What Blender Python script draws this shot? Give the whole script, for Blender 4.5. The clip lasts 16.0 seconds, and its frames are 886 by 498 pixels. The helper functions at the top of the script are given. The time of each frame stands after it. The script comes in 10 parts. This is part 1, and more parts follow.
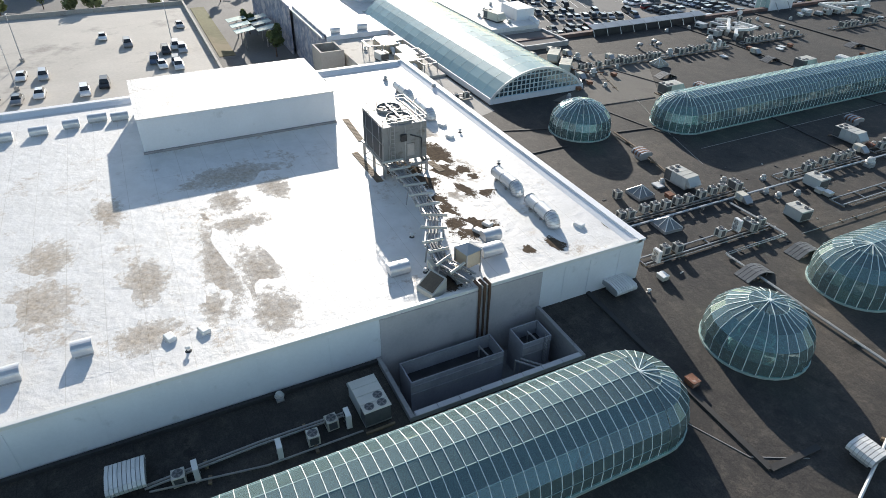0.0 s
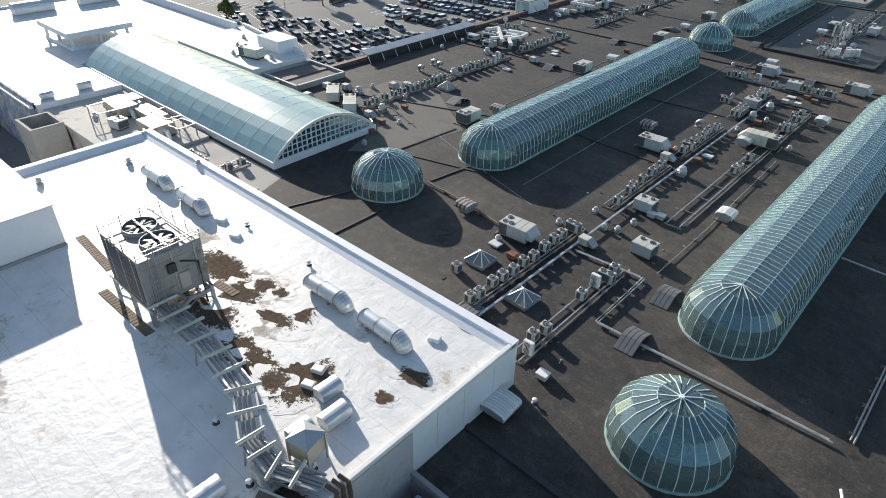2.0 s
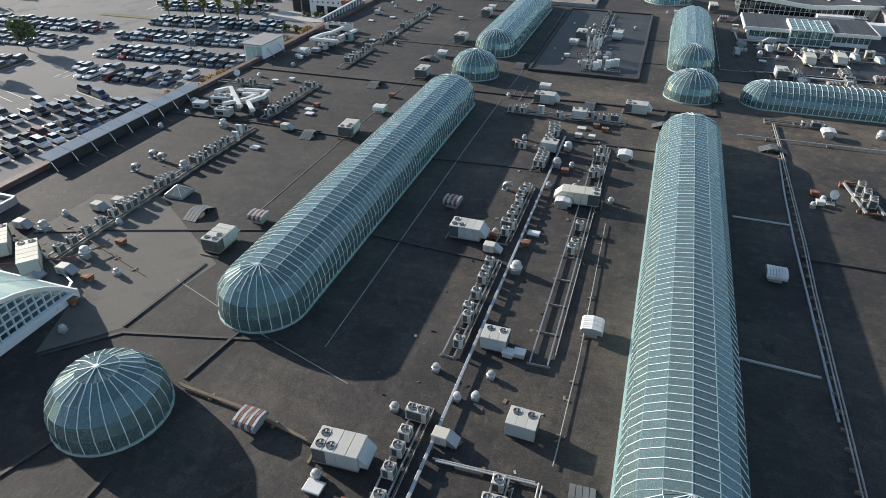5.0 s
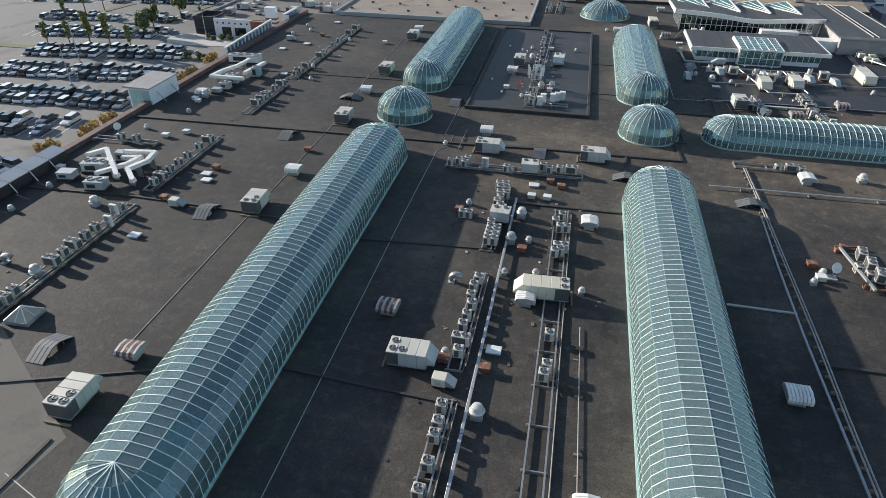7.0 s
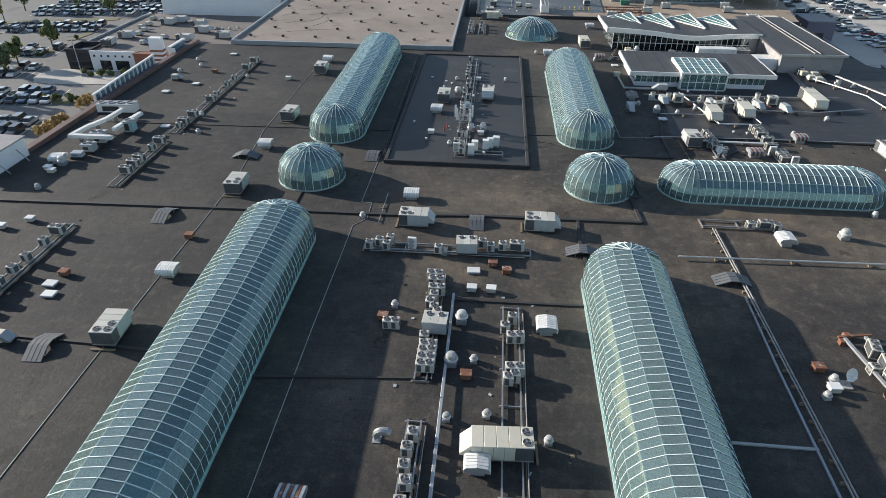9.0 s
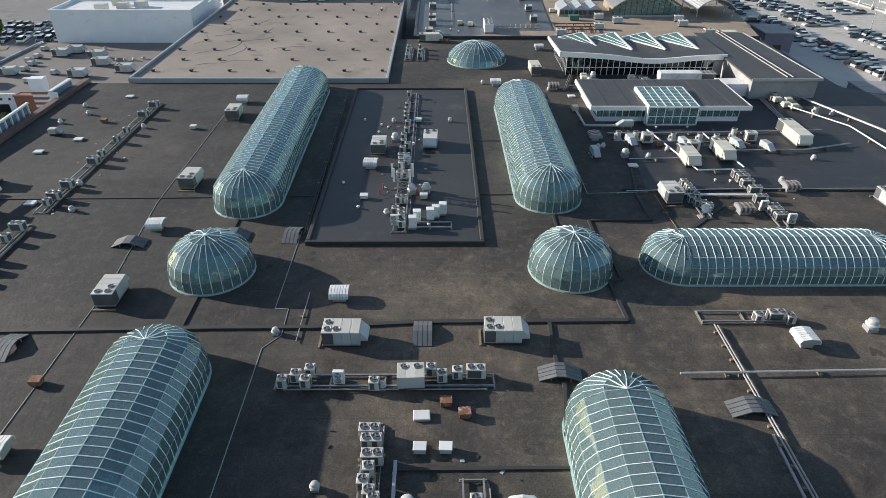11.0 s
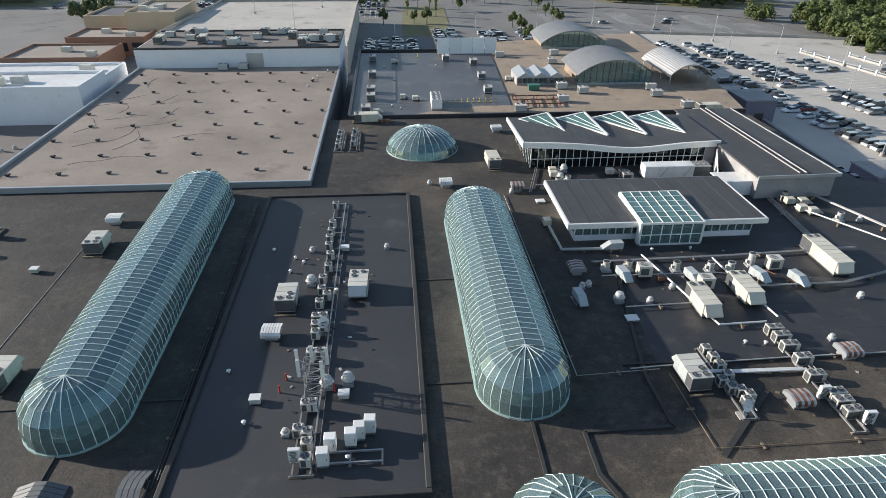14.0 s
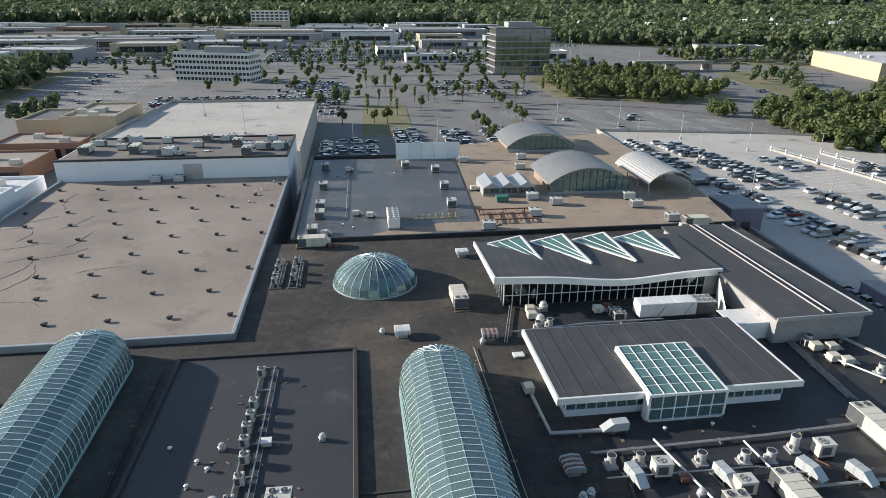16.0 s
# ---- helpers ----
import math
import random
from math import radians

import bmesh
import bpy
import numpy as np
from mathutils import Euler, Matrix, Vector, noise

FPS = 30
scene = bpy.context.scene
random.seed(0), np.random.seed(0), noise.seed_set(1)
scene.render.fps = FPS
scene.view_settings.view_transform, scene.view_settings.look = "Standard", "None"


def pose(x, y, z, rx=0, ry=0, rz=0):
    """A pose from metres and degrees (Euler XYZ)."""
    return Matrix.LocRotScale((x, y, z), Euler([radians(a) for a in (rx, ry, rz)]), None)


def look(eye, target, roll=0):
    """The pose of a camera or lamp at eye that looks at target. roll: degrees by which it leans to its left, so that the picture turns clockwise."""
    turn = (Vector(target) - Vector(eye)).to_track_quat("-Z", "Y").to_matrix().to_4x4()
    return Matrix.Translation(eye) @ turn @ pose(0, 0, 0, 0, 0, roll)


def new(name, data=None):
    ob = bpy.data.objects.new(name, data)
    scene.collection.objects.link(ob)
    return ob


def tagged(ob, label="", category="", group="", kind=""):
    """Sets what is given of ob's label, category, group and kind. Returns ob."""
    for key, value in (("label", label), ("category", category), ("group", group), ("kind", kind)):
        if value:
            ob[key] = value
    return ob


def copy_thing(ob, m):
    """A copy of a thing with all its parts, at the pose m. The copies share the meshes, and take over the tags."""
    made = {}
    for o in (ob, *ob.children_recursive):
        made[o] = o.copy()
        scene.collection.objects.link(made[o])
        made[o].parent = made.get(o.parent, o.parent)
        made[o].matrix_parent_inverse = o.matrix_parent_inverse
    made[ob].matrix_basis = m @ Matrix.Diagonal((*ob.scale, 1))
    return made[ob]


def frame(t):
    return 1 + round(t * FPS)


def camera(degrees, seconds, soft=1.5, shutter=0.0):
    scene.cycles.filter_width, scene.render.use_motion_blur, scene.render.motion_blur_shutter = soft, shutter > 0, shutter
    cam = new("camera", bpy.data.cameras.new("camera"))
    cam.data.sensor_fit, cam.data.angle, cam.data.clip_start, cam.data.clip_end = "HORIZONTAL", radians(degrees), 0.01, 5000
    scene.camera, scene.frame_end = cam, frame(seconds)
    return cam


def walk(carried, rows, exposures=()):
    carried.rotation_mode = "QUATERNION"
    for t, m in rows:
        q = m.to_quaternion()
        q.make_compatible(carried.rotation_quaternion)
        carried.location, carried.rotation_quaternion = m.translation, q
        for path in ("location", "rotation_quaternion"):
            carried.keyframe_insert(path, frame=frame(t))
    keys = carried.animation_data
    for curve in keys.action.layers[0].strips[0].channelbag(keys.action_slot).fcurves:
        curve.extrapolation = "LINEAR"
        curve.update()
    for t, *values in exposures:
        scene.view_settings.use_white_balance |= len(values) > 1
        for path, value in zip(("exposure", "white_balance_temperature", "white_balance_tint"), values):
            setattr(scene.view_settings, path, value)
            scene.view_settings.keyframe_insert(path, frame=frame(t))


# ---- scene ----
cam = camera(70.4, 16.0, 0.5)
PATH = [
    (0, (-2.647, 1.354, 39.387), (-4.122, 2.091, 38.256), 1.1),
    (0.5, (-7.253, 3.079, 39.311), (-8.654, 3.956, 38.185), 1.0),
    (1, (-11.69, 5.202, 39.253), (-13.003, 6.212, 38.133), 1.0),
    (1.5, (-16.037, 7.669, 39.222), (-17.247, 8.803, 38.105), 1.0),
    (2, (-20.11, 10.551, 39.207), (-21.216, 11.791, 38.095), 1.0),
    (2.5, (-23.892, 13.893, 39.156), (-24.896, 15.221, 38.047), 1.0),
    (3, (-27.32, 17.556, 39.112), (-28.222, 18.959, 38.008), 0.9),
    (3.5, (-30.383, 21.418, 39.109), (-31.18, 22.887, 38.01), 0.8),
    (4, (-33.16, 25.551, 39.161), (-33.85, 27.076, 38.065), 0.7),
    (4.2, (-34.146, 27.335, 39.183), (-34.794, 28.879, 38.089), 0.5),
    (6.3, (-41.558, 47.267, 40.298), (-41.967, 48.888, 39.2), 0.6),
    (6.5, (-42.112, 49.225, 40.337), (-42.499, 50.852, 39.24), 0.6),
    (7, (-43.158, 54.241, 40.446), (-43.495, 55.88, 39.351), 0.5),
    (7.5, (-44.0, 59.301, 40.545), (-44.284, 60.951, 39.451), 0.6),
    (8, (-44.706, 64.415, 40.655), (-44.933, 66.075, 39.564), 0.5),
    (8.5, (-45.173, 69.554, 40.8), (-45.348, 71.222, 39.71), 0.5),
    (9, (-45.35, 74.698, 40.943), (-45.484, 76.37, 39.854), 0.4),
    (9.2, (-45.36, 76.79, 40.969), (-45.481, 78.464, 39.882), 0.3),
    (11.3, (-44.85, 98.93, 41.426), (-44.819, 100.609, 40.341), 0.3),
    (11.5, (-44.698, 101.081, 41.465), (-44.658, 102.761, 40.38), 0.4),
    (12, (-44.211, 106.369, 41.634), (-44.155, 108.046, 40.547), 0.4),
    (12.5, (-43.626, 111.567, 41.782), (-43.561, 113.244, 40.695), 0.4),
    (13, (-42.915, 116.696, 41.834), (-42.843, 118.378, 40.754), 0.5),
    (13.5, (-42.182, 121.778, 41.858), (-42.087, 123.48, 40.812), 0.4),
    (14, (-41.479, 126.848, 41.926), (-41.337, 128.58, 40.937), 0.4),
    (14.5, (-40.678, 131.99, 42.027), (-40.494, 133.75, 41.095), 0.4),
    (15, (-39.832, 137.091, 42.185), (-39.619, 138.877, 41.312), 0.3),
    (15.5, (-38.939, 142.232, 42.309), (-38.704, 144.044, 41.496), 0.4),
    (16, (-37.981, 147.405, 42.389), (-37.731, 149.242, 41.636), 0.4),
]
walk(cam, [(t, look(eye, target, roll)) for t, eye, target, roll in PATH])

# ---- world, sun, exposure ----
SUN_EL, SUN_AZ = 17.5, 163.0           # degrees; azimuth of the sun, counter-clockwise from +x
world = bpy.data.worlds.new("world")
scene.world = world
world.use_nodes = True
wn = world.node_tree.nodes
sky = wn.new("ShaderNodeTexSky")
sky.sky_type = "NISHITA"
sky.sun_disc = False
sky.sun_elevation = radians(SUN_EL)
sky.sun_rotation = radians(90 - SUN_AZ)
sky.air_density, sky.dust_density, sky.ozone_density = 1.0, 0.4, 1.0
wn["Background"].inputs["Strength"].default_value = 0.115
world.node_tree.links.new(sky.outputs[0], wn["Background"].inputs["Color"])
sun = new("sun", bpy.data.lights.new("sun", "SUN"))
sun.data.energy, sun.data.angle, sun.data.color = 4.9, radians(0.55), (1.0, 0.925, 0.825)
az, el = radians(SUN_AZ), radians(SUN_EL)
sun.matrix_world = look((90 * math.cos(az) * math.cos(el), 90 * math.sin(az) * math.cos(el), 90 * math.sin(el)), (0, 0, 0))
scene.view_settings.exposure = 0.68

# ---- materials ----
def nodes_of(m):
    m.use_nodes = True
    nt = m.node_tree
    return nt, nt.nodes, nt.links, nt.nodes["Principled BSDF"]


def noise_node(nt, coord, scale, detail=4, rough=0.6, stretch=None):
    n = nt.nodes.new("ShaderNodeTexNoise")
    n.inputs["Scale"].default_value, n.inputs["Detail"].default_value, n.inputs["Roughness"].default_value = scale, detail, rough
    if stretch:
        mp = nt.nodes.new("ShaderNodeMapping")
        mp.inputs["Scale"].default_value = stretch
        nt.links.new(coord, mp.inputs["Vector"])
        coord = mp.outputs[0]
    nt.links.new(coord, n.inputs["Vector"])
    return n.outputs["Fac"]


def ramp(nt, fac, stops):
    r = nt.nodes.new("ShaderNodeValToRGB")
    e = r.color_ramp.elements
    while len(e) < len(stops):
        e.new(0.5)
    for k, (p, c) in enumerate(stops):
        e[k].position, e[k].color = p, (*c, 1) if len(c) == 3 else c
    nt.links.new(fac, r.inputs[0])
    return r.outputs["Color"]


def mix(nt, fac, a, b, mode="MIX"):
    n = nt.nodes.new("ShaderNodeMix")
    n.data_type, n.blend_type = "RGBA", mode
    for sock, v in ((n.inputs[0], fac), (n.inputs[6], a), (n.inputs[7], b)):
        if isinstance(v, (int, float)):
            sock.default_value = v
        elif isinstance(v, tuple):
            sock.default_value = (*v, 1)
        else:
            nt.links.new(v, sock)
    return n.outputs[2]


def coords(nt, world_space=False):
    if world_space:
        return nt.nodes.new("ShaderNodeNewGeometry").outputs["Position"]
    return nt.nodes.new("ShaderNodeTexCoord").outputs["Object"]


def bump(nt, bsdf, height, strength, dist=0.05):
    b = nt.nodes.new("ShaderNodeBump")
    b.inputs["Strength"].default_value, b.inputs["Distance"].default_value = strength, dist
    nt.links.new(height, b.inputs["Height"])
    nt.links.new(b.outputs[0], bsdf.inputs["Normal"])


def tone(c, k):
    return tuple(min(1.0, v * k) for v in c)


def mat(name, base, rough=0.6, metal=0.0, var=0.18, scale=0.5, fine=9.0, relief=0.15, dirt=None, dirt_at=0.62, dirt_scale=0.9, each=0.0, world_space=True):
    """Paint, metal, stone: base colour varied at two scales, with optional dirt of its own colour; each: how far single objects differ."""
    m = bpy.data.materials.new(name)
    nt, ns, ln, bs = nodes_of(m)
    co = coords(nt, world_space)
    big = ramp(nt, noise_node(nt, co, scale), [(0.3, tone(base, 1 - var)), (0.7, tone(base, 1 + var))])
    grain = noise_node(nt, co, fine, 3)
    col = mix(nt, 0.35, big, ramp(nt, grain, [(0.3, tone(base, 1 - var)), (0.7, tone(base, 1 + var))]))
    if dirt:
        f = ramp(nt, noise_node(nt, co, dirt_scale, 6, 0.65), [(dirt_at - 0.06, (0, 0, 0)), (dirt_at + 0.1, (1, 1, 1))])
        col = mix(nt, f, col, dirt)
    if each:
        info = ns.new("ShaderNodeObjectInfo")
        k = ramp(nt, info.outputs["Random"], [(0.0, (1 - each,) * 3), (1.0, (1 + each * 0.6,) * 3)])
        col = mix(nt, 1.0, col, k, "MULTIPLY")
    ln.new(col, bs.inputs["Base Color"])
    bs.inputs["Roughness"].default_value, bs.inputs["Metallic"].default_value = rough, metal
    if relief:
        bump(nt, bs, grain, relief, 0.03)
    return m


def glass_mat(name, tint, rough=0.03, through_share=0.75, haze=(0.5, 0.6, 0.6)):
    """A tinted pane: clear tint and a little dull film, with the gloss by Fresnel; panes differ a little from each other."""
    m = bpy.data.materials.new(name)
    m.use_nodes = True
    nt = m.node_tree
    ns, ln = nt.nodes, nt.links
    ns.remove(ns["Principled BSDF"])
    info = ns.new("ShaderNodeObjectInfo")
    co = coords(nt, True)
    clear = ns.new("ShaderNodeBsdfTransparent")
    shade = ramp(nt, info.outputs["Random"], [(0.0, tone(tint, 0.8)), (1.0, tone(tint, 1.15))])
    ln.new(shade, clear.inputs["Color"])
    film = ns.new("ShaderNodeBsdfDiffuse")
    ln.new(ramp(nt, noise_node(nt, co, 1.3), [(0.3, tone(haze, 0.8)), (0.7, haze)]), film.inputs["Color"])
    body = ns.new("ShaderNodeMixShader")
    body.inputs[0].default_value = through_share
    ln.new(film.outputs[0], body.inputs[1])
    ln.new(clear.outputs[0], body.inputs[2])
    gloss = ns.new("ShaderNodeBsdfGlossy")
    gloss.inputs["Roughness"].default_value = rough
    gloss.inputs["Color"].default_value = (0.68, 0.88, 0.95, 1)
    b = ns.new("ShaderNodeBump")
    b.inputs["Strength"].default_value, b.inputs["Distance"].default_value = 0.12, 0.05
    ln.new(noise_node(nt, co, 0.9, 2), b.inputs["Height"])
    ln.new(b.outputs[0], gloss.inputs["Normal"])
    fr = ns.new("ShaderNodeFresnel")
    fr.inputs["IOR"].default_value = 1.85
    top = ns.new("ShaderNodeMixShader")
    ln.new(fr.outputs[0], top.inputs[0])
    ln.new(body.outputs[0], top.inputs[1])
    ln.new(gloss.outputs[0], top.inputs[2])
    ln.new(top.outputs[0], ns["Material Output"].inputs["Surface"])
    return m


def dark_roof_mat():
    """Old dark membrane: brown-grey dust in broad patches, fine grit, pale runs and darker damp patches."""
    m = bpy.data.materials.new("dark_roofing")
    nt, ns, ln, bs = nodes_of(m)
    co = coords(nt, True)
    col = ramp(nt, noise_node(nt, co, 0.045, 5, 0.55), [(0.36, (0.023, 0.022, 0.023)), (0.52, (0.040, 0.037, 0.034)), (0.68, (0.072, 0.063, 0.053))])
    grit = noise_node(nt, co, 3.5, 5, 0.7)
    col = mix(nt, 0.55, col, ramp(nt, grit, [(0.32, (0.45,) * 3), (0.7, (1.45,) * 3)]), "MULTIPLY")
    dust = ramp(nt, noise_node(nt, co, 0.16, 6, 0.65, (1.0, 0.35, 1.0)), [(0.55, (0, 0, 0)), (0.8, (1, 1, 1))])
    dust = mix(nt, 0.45, (0, 0, 0), dust)
    col = mix(nt, dust, col, (0.11, 0.102, 0.09))
    damp = ramp(nt, noise_node(nt, co, 0.11, 4, 0.5), [(0.27, (1, 1, 1)), (0.36, (0, 0, 0))])
    damp = mix(nt, 0.75, (0, 0, 0), damp)
    col = mix(nt, damp, col, (0.022, 0.022, 0.023))
    lanes = ns.new("ShaderNodeTexBrick")
    lanes.inputs["Scale"].default_value = 1.0
    lanes.inputs["Brick Width"].default_value, lanes.inputs["Row Height"].default_value = 11.0, 1.9
    lanes.inputs["Mortar Size"].default_value, lanes.inputs["Bias"].default_value = 0.035, 0.0
    lanes.inputs["Color1"].default_value, lanes.inputs["Color2"].default_value, lanes.inputs["Mortar"].default_value = (0.86, 0.86, 0.86, 1), (1.08, 1.07, 1.05, 1), (0.7, 0.7, 0.7, 1)
    ln.new(co, lanes.inputs["Vector"])
    col = mix(nt, 0.8, col, lanes.outputs["Color"], "MULTIPLY")
    scuff = ramp(nt, noise_node(nt, co, 0.7, 8, 0.75), [(0.5, (0, 0, 0)), (0.78, (1, 1, 1))])
    scuff = mix(nt, 0.6, (0, 0, 0), scuff)
    col = mix(nt, scuff, col, (0.12, 0.108, 0.092))
    grains = noise_node(nt, co, 8.0, 3, 0.8)
    col = mix(nt, 0.7, col, ramp(nt, grains, [(0.36, (0.5,) * 3), (0.62, (1.5,) * 3)]), "MULTIPLY")
    blot = ramp(nt, noise_node(nt, co, 0.32, 9, 0.7), [(0.34, (0.55,) * 3), (0.46, (1, 1, 1)), (0.6, (1.0,) * 3), (0.72, (1.45, 1.4, 1.3))])
    col = mix(nt, 1.0, col, blot, "MULTIPLY")
    broad = ramp(nt, noise_node(nt, co, 0.075, 7, 0.68), [(0.34, (0.7, 0.7, 0.71)), (0.5, (1.05, 1.0, 0.95)), (0.64, (1.42, 1.31, 1.18))])
    col = mix(nt, 1.0, col, broad, "MULTIPLY")
    pool = ramp(nt, noise_node(nt, co, 0.21, 8, 0.62, (1.0, 0.8, 1.0)), [(0.335, (0.5, 0.49, 0.48)), (0.352, (1.25, 1.22, 1.16)), (0.375, (1, 1, 1))])
    col = mix(nt, 0.9, col, pool, "MULTIPLY")
    xyz = ns.new("ShaderNodeSeparateXYZ")
    ln.new(co, xyz.inputs[0])

    def band(axis, lo0, lo1, hi0=None, hi1=None):
        """1 between two soft edges along x or y."""
        out = None
        for a, b in ((lo0, lo1),) if hi0 is None else ((lo0, lo1), (hi1, hi0)):
            r = ns.new("ShaderNodeMapRange")
            r.interpolation_type = "SMOOTHSTEP"
            r.inputs["From Min"].default_value, r.inputs["From Max"].default_value = a, b
            ln.new(xyz.outputs[axis], r.inputs["Value"])
            out = r.outputs[0] if out is None else mix(nt, 1.0, out, r.outputs[0], "MULTIPLY")
        return out

    # older grey sheet in the west, sun-bleached brown one round the crossing
    col = mix(nt, band("X", -79, -62), mix(nt, 1.0, col, (0.66, 0.69, 0.74), "MULTIPLY"), col)
    cross = mix(nt, 1.0, band("X", -60, -45), band("Y", 112, 138, 156, 172), "MULTIPLY")
    cross = mix(nt, 1.0, cross, ramp(nt, noise_node(nt, co, 0.14, 6, 0.65), [(0.3, (0.35,) * 3), (0.55, (1, 1, 1))]), "MULTIPLY")
    col = mix(nt, cross, col, mix(nt, 1.0, col, (1.9, 1.8, 1.62), "MULTIPLY"))
    ln.new(col, bs.inputs["Base Color"])
    bs.inputs["Roughness"].default_value = 0.82
    bump(nt, bs, noise_node(nt, co, 1.6, 6, 0.7), 0.8, 0.08)
    return m


def white_roof_mat(name="white_roofing", stain=None, torn=False):
    """White roofing sheet: wrinkles, brown dried-out patches, grey dirt and faint sheet joints."""
    m = bpy.data.materials.new(name)
    nt, ns, ln, bs = nodes_of(m)
    co = coords(nt, True)
    col = ramp(nt, noise_node(nt, co, 0.5, 5), [(0.3, (0.62, 0.61, 0.585)), (0.65, (0.72, 0.71, 0.69))])
    brown = ramp(nt, noise_node(nt, co, 0.17, 7, 0.68), [(0.56, (0, 0, 0)), (0.64, (1, 1, 1))])
    brown = mix(nt, ramp(nt, noise_node(nt, co, 1.7, 8, 0.72), [(0.46, (0.0,) * 3), (0.6, (0.75,) * 3)]), (0, 0, 0), brown)
    col = mix(nt, brown, col, (0.36, 0.28, 0.2))
    grime = ramp(nt, noise_node(nt, co, 0.45, 8, 0.75, (0.35, 1.0, 1.0)), [(0.66, (0, 0, 0)), (0.72, (1, 1, 1))])
    grime = mix(nt, 0.6, (0, 0, 0), grime)
    col = mix(nt, grime, col, (0.3, 0.27, 0.23))
    if stain:
        tc = ns.new("ShaderNodeTexCoord").outputs["Generated"]
        away = ns.new("ShaderNodeVectorMath")
        away.operation = "DISTANCE"
        flat = ns.new("ShaderNodeVectorMath")
        flat.operation = "MULTIPLY"
        flat.inputs[1].default_value = (1, 1, 0)
        ln.new(tc, flat.inputs[0])
        ln.new(flat.outputs[0], away.inputs[0])
        away.inputs[1].default_value = (0.5, 0.5, 0)
        inner = ramp(nt, away.outputs["Value"], [(0.08, ((0.33 if torn else 0.3),) * 3), (0.48, (0.0,) * 3)])
        rag = mix(nt, 1.0, inner, noise_node(nt, co, 1.7 if torn else 1.3, 12, 0.8), "ADD")
        worn = ramp(nt, rag, [(0.6, (0, 0, 0)), (0.63, (1, 1, 1))] if torn else [(0.62, (0, 0, 0)), (0.66, (0.55,) * 3), (0.85, (0.9,) * 3)])
        col = mix(nt, worn, col, ramp(nt, noise_node(nt, co, 3.0, 6, 0.7), [(0.3, tone(stain, 0.6)), (0.7, tone(stain, 1.25))]))
    joint = ns.new("ShaderNodeTexBrick")
    joint.inputs["Scale"].default_value = 1.0
    joint.inputs["Brick Width"].default_value, joint.inputs["Row Height"].default_value, joint.inputs["Mortar Size"].default_value = 30.0, 3.0, 0.03
    joint.inputs["Color1"].default_value = joint.inputs["Color2"].default_value = (1, 1, 1, 1)
    joint.inputs["Mortar"].default_value = (0.72, 0.7, 0.66, 1)
    ln.new(co, joint.inputs["Vector"])
    col = mix(nt, 0.6, col, joint.outputs["Color"], "MULTIPLY")
    ln.new(col, bs.inputs["Base Color"])
    bs.inputs["Roughness"].default_value = 0.55
    if stain:
        ln.new(ramp(nt, worn, [(0.2, (0.55,) * 3), (0.8, (1.0,) * 3)]), bs.inputs["Roughness"])
        ln.new(ramp(nt, worn, [(0.2, (0.5,) * 3), (0.8, (0.05,) * 3)]), bs.inputs["Specular IOR Level"])
    bump(nt, bs, noise_node(nt, co, 0.9, 6, 0.62), 0.7, 0.12)
    return m


def sheet_mat(name, base, pitch, axis, rough=0.5, metal=0.0, strength=0.6):
    """Ribbed or seamed sheet: relief lines at the given pitch along one axis."""
    m = mat(name, base, rough, metal, 0.15, 0.4, 8.0, 0.0)
    nt = m.node_tree
    w = nt.nodes.new("ShaderNodeTexWave")
    w.wave_type, w.bands_direction, w.wave_profile = "BANDS", axis, "SIN"
    w.inputs["Scale"].default_value = 2 * math.pi / 20 / pitch
    nt.links.new(coords(nt, True), w.inputs["Vector"])
    bump(nt, nt.nodes["Principled BSDF"], w.outputs["Fac"], strength, 0.08)
    return m


M_ROOF = dark_roof_mat()
M_WHITE_ROOF = white_roof_mat()
M_WHITE_WALL = mat("white_wall_panel", (0.72, 0.73, 0.75), 0.6, 0, 0.06, 0.3, 4.0, 0.1, (0.5, 0.5, 0.5), 0.68, 0.5)
M_GREY_WALL = mat("grey_render", (0.30, 0.29, 0.29), 0.85, 0, 0.2, 0.4, 5.0, 0.3, (0.16, 0.16, 0.16), 0.64)
M_CONCRETE = mat("concrete", (0.36, 0.34, 0.31), 0.85, 0, 0.18, 0.15, 3.0, 0.3, (0.22, 0.2, 0.18), 0.62, 0.4)
M_ASPHALT = mat("asphalt", (0.175, 0.17, 0.162), 0.9, 0, 0.22, 0.03, 1.5, 0.3, (0.09, 0.087, 0.084), 0.62, 0.08)
M_DECK = mat("deck_concrete", (0.45, 0.42, 0.375), 0.85, 0, 0.15, 0.06, 1.8, 0.2, (0.24, 0.22, 0.2), 0.62, 0.1)
M_KERB = mat("roof_kerb", (0.035, 0.034, 0.034), 0.75, 0, 0.25, 0.5, 6.0, 0.3)
M_COPING = mat("coping_metal", (0.42, 0.43, 0.44), 0.45, 0.5, 0.1, 0.4, 6.0, 0.1)
M_RIB = mat("glazing_bar", (0.76, 0.82, 0.8), 0.4, 0.0, 0.06, 0.8, 6.0, 0.05)
M_PURLIN = mat("teal_purlin", (0.30, 0.42, 0.41), 0.4, 0.2, 0.1, 0.8, 6.0, 0.05)
M_ARCH_TUBE = mat("arch_paint", (0.55, 0.62, 0.6), 0.5, 0.0, 0.06, 0.8, 6.0, 0.05)
M_RIB_DARK = mat("sill_metal", (0.42, 0.52, 0.49), 0.45, 0.3, 0.1, 0.8, 6.0, 0.05)
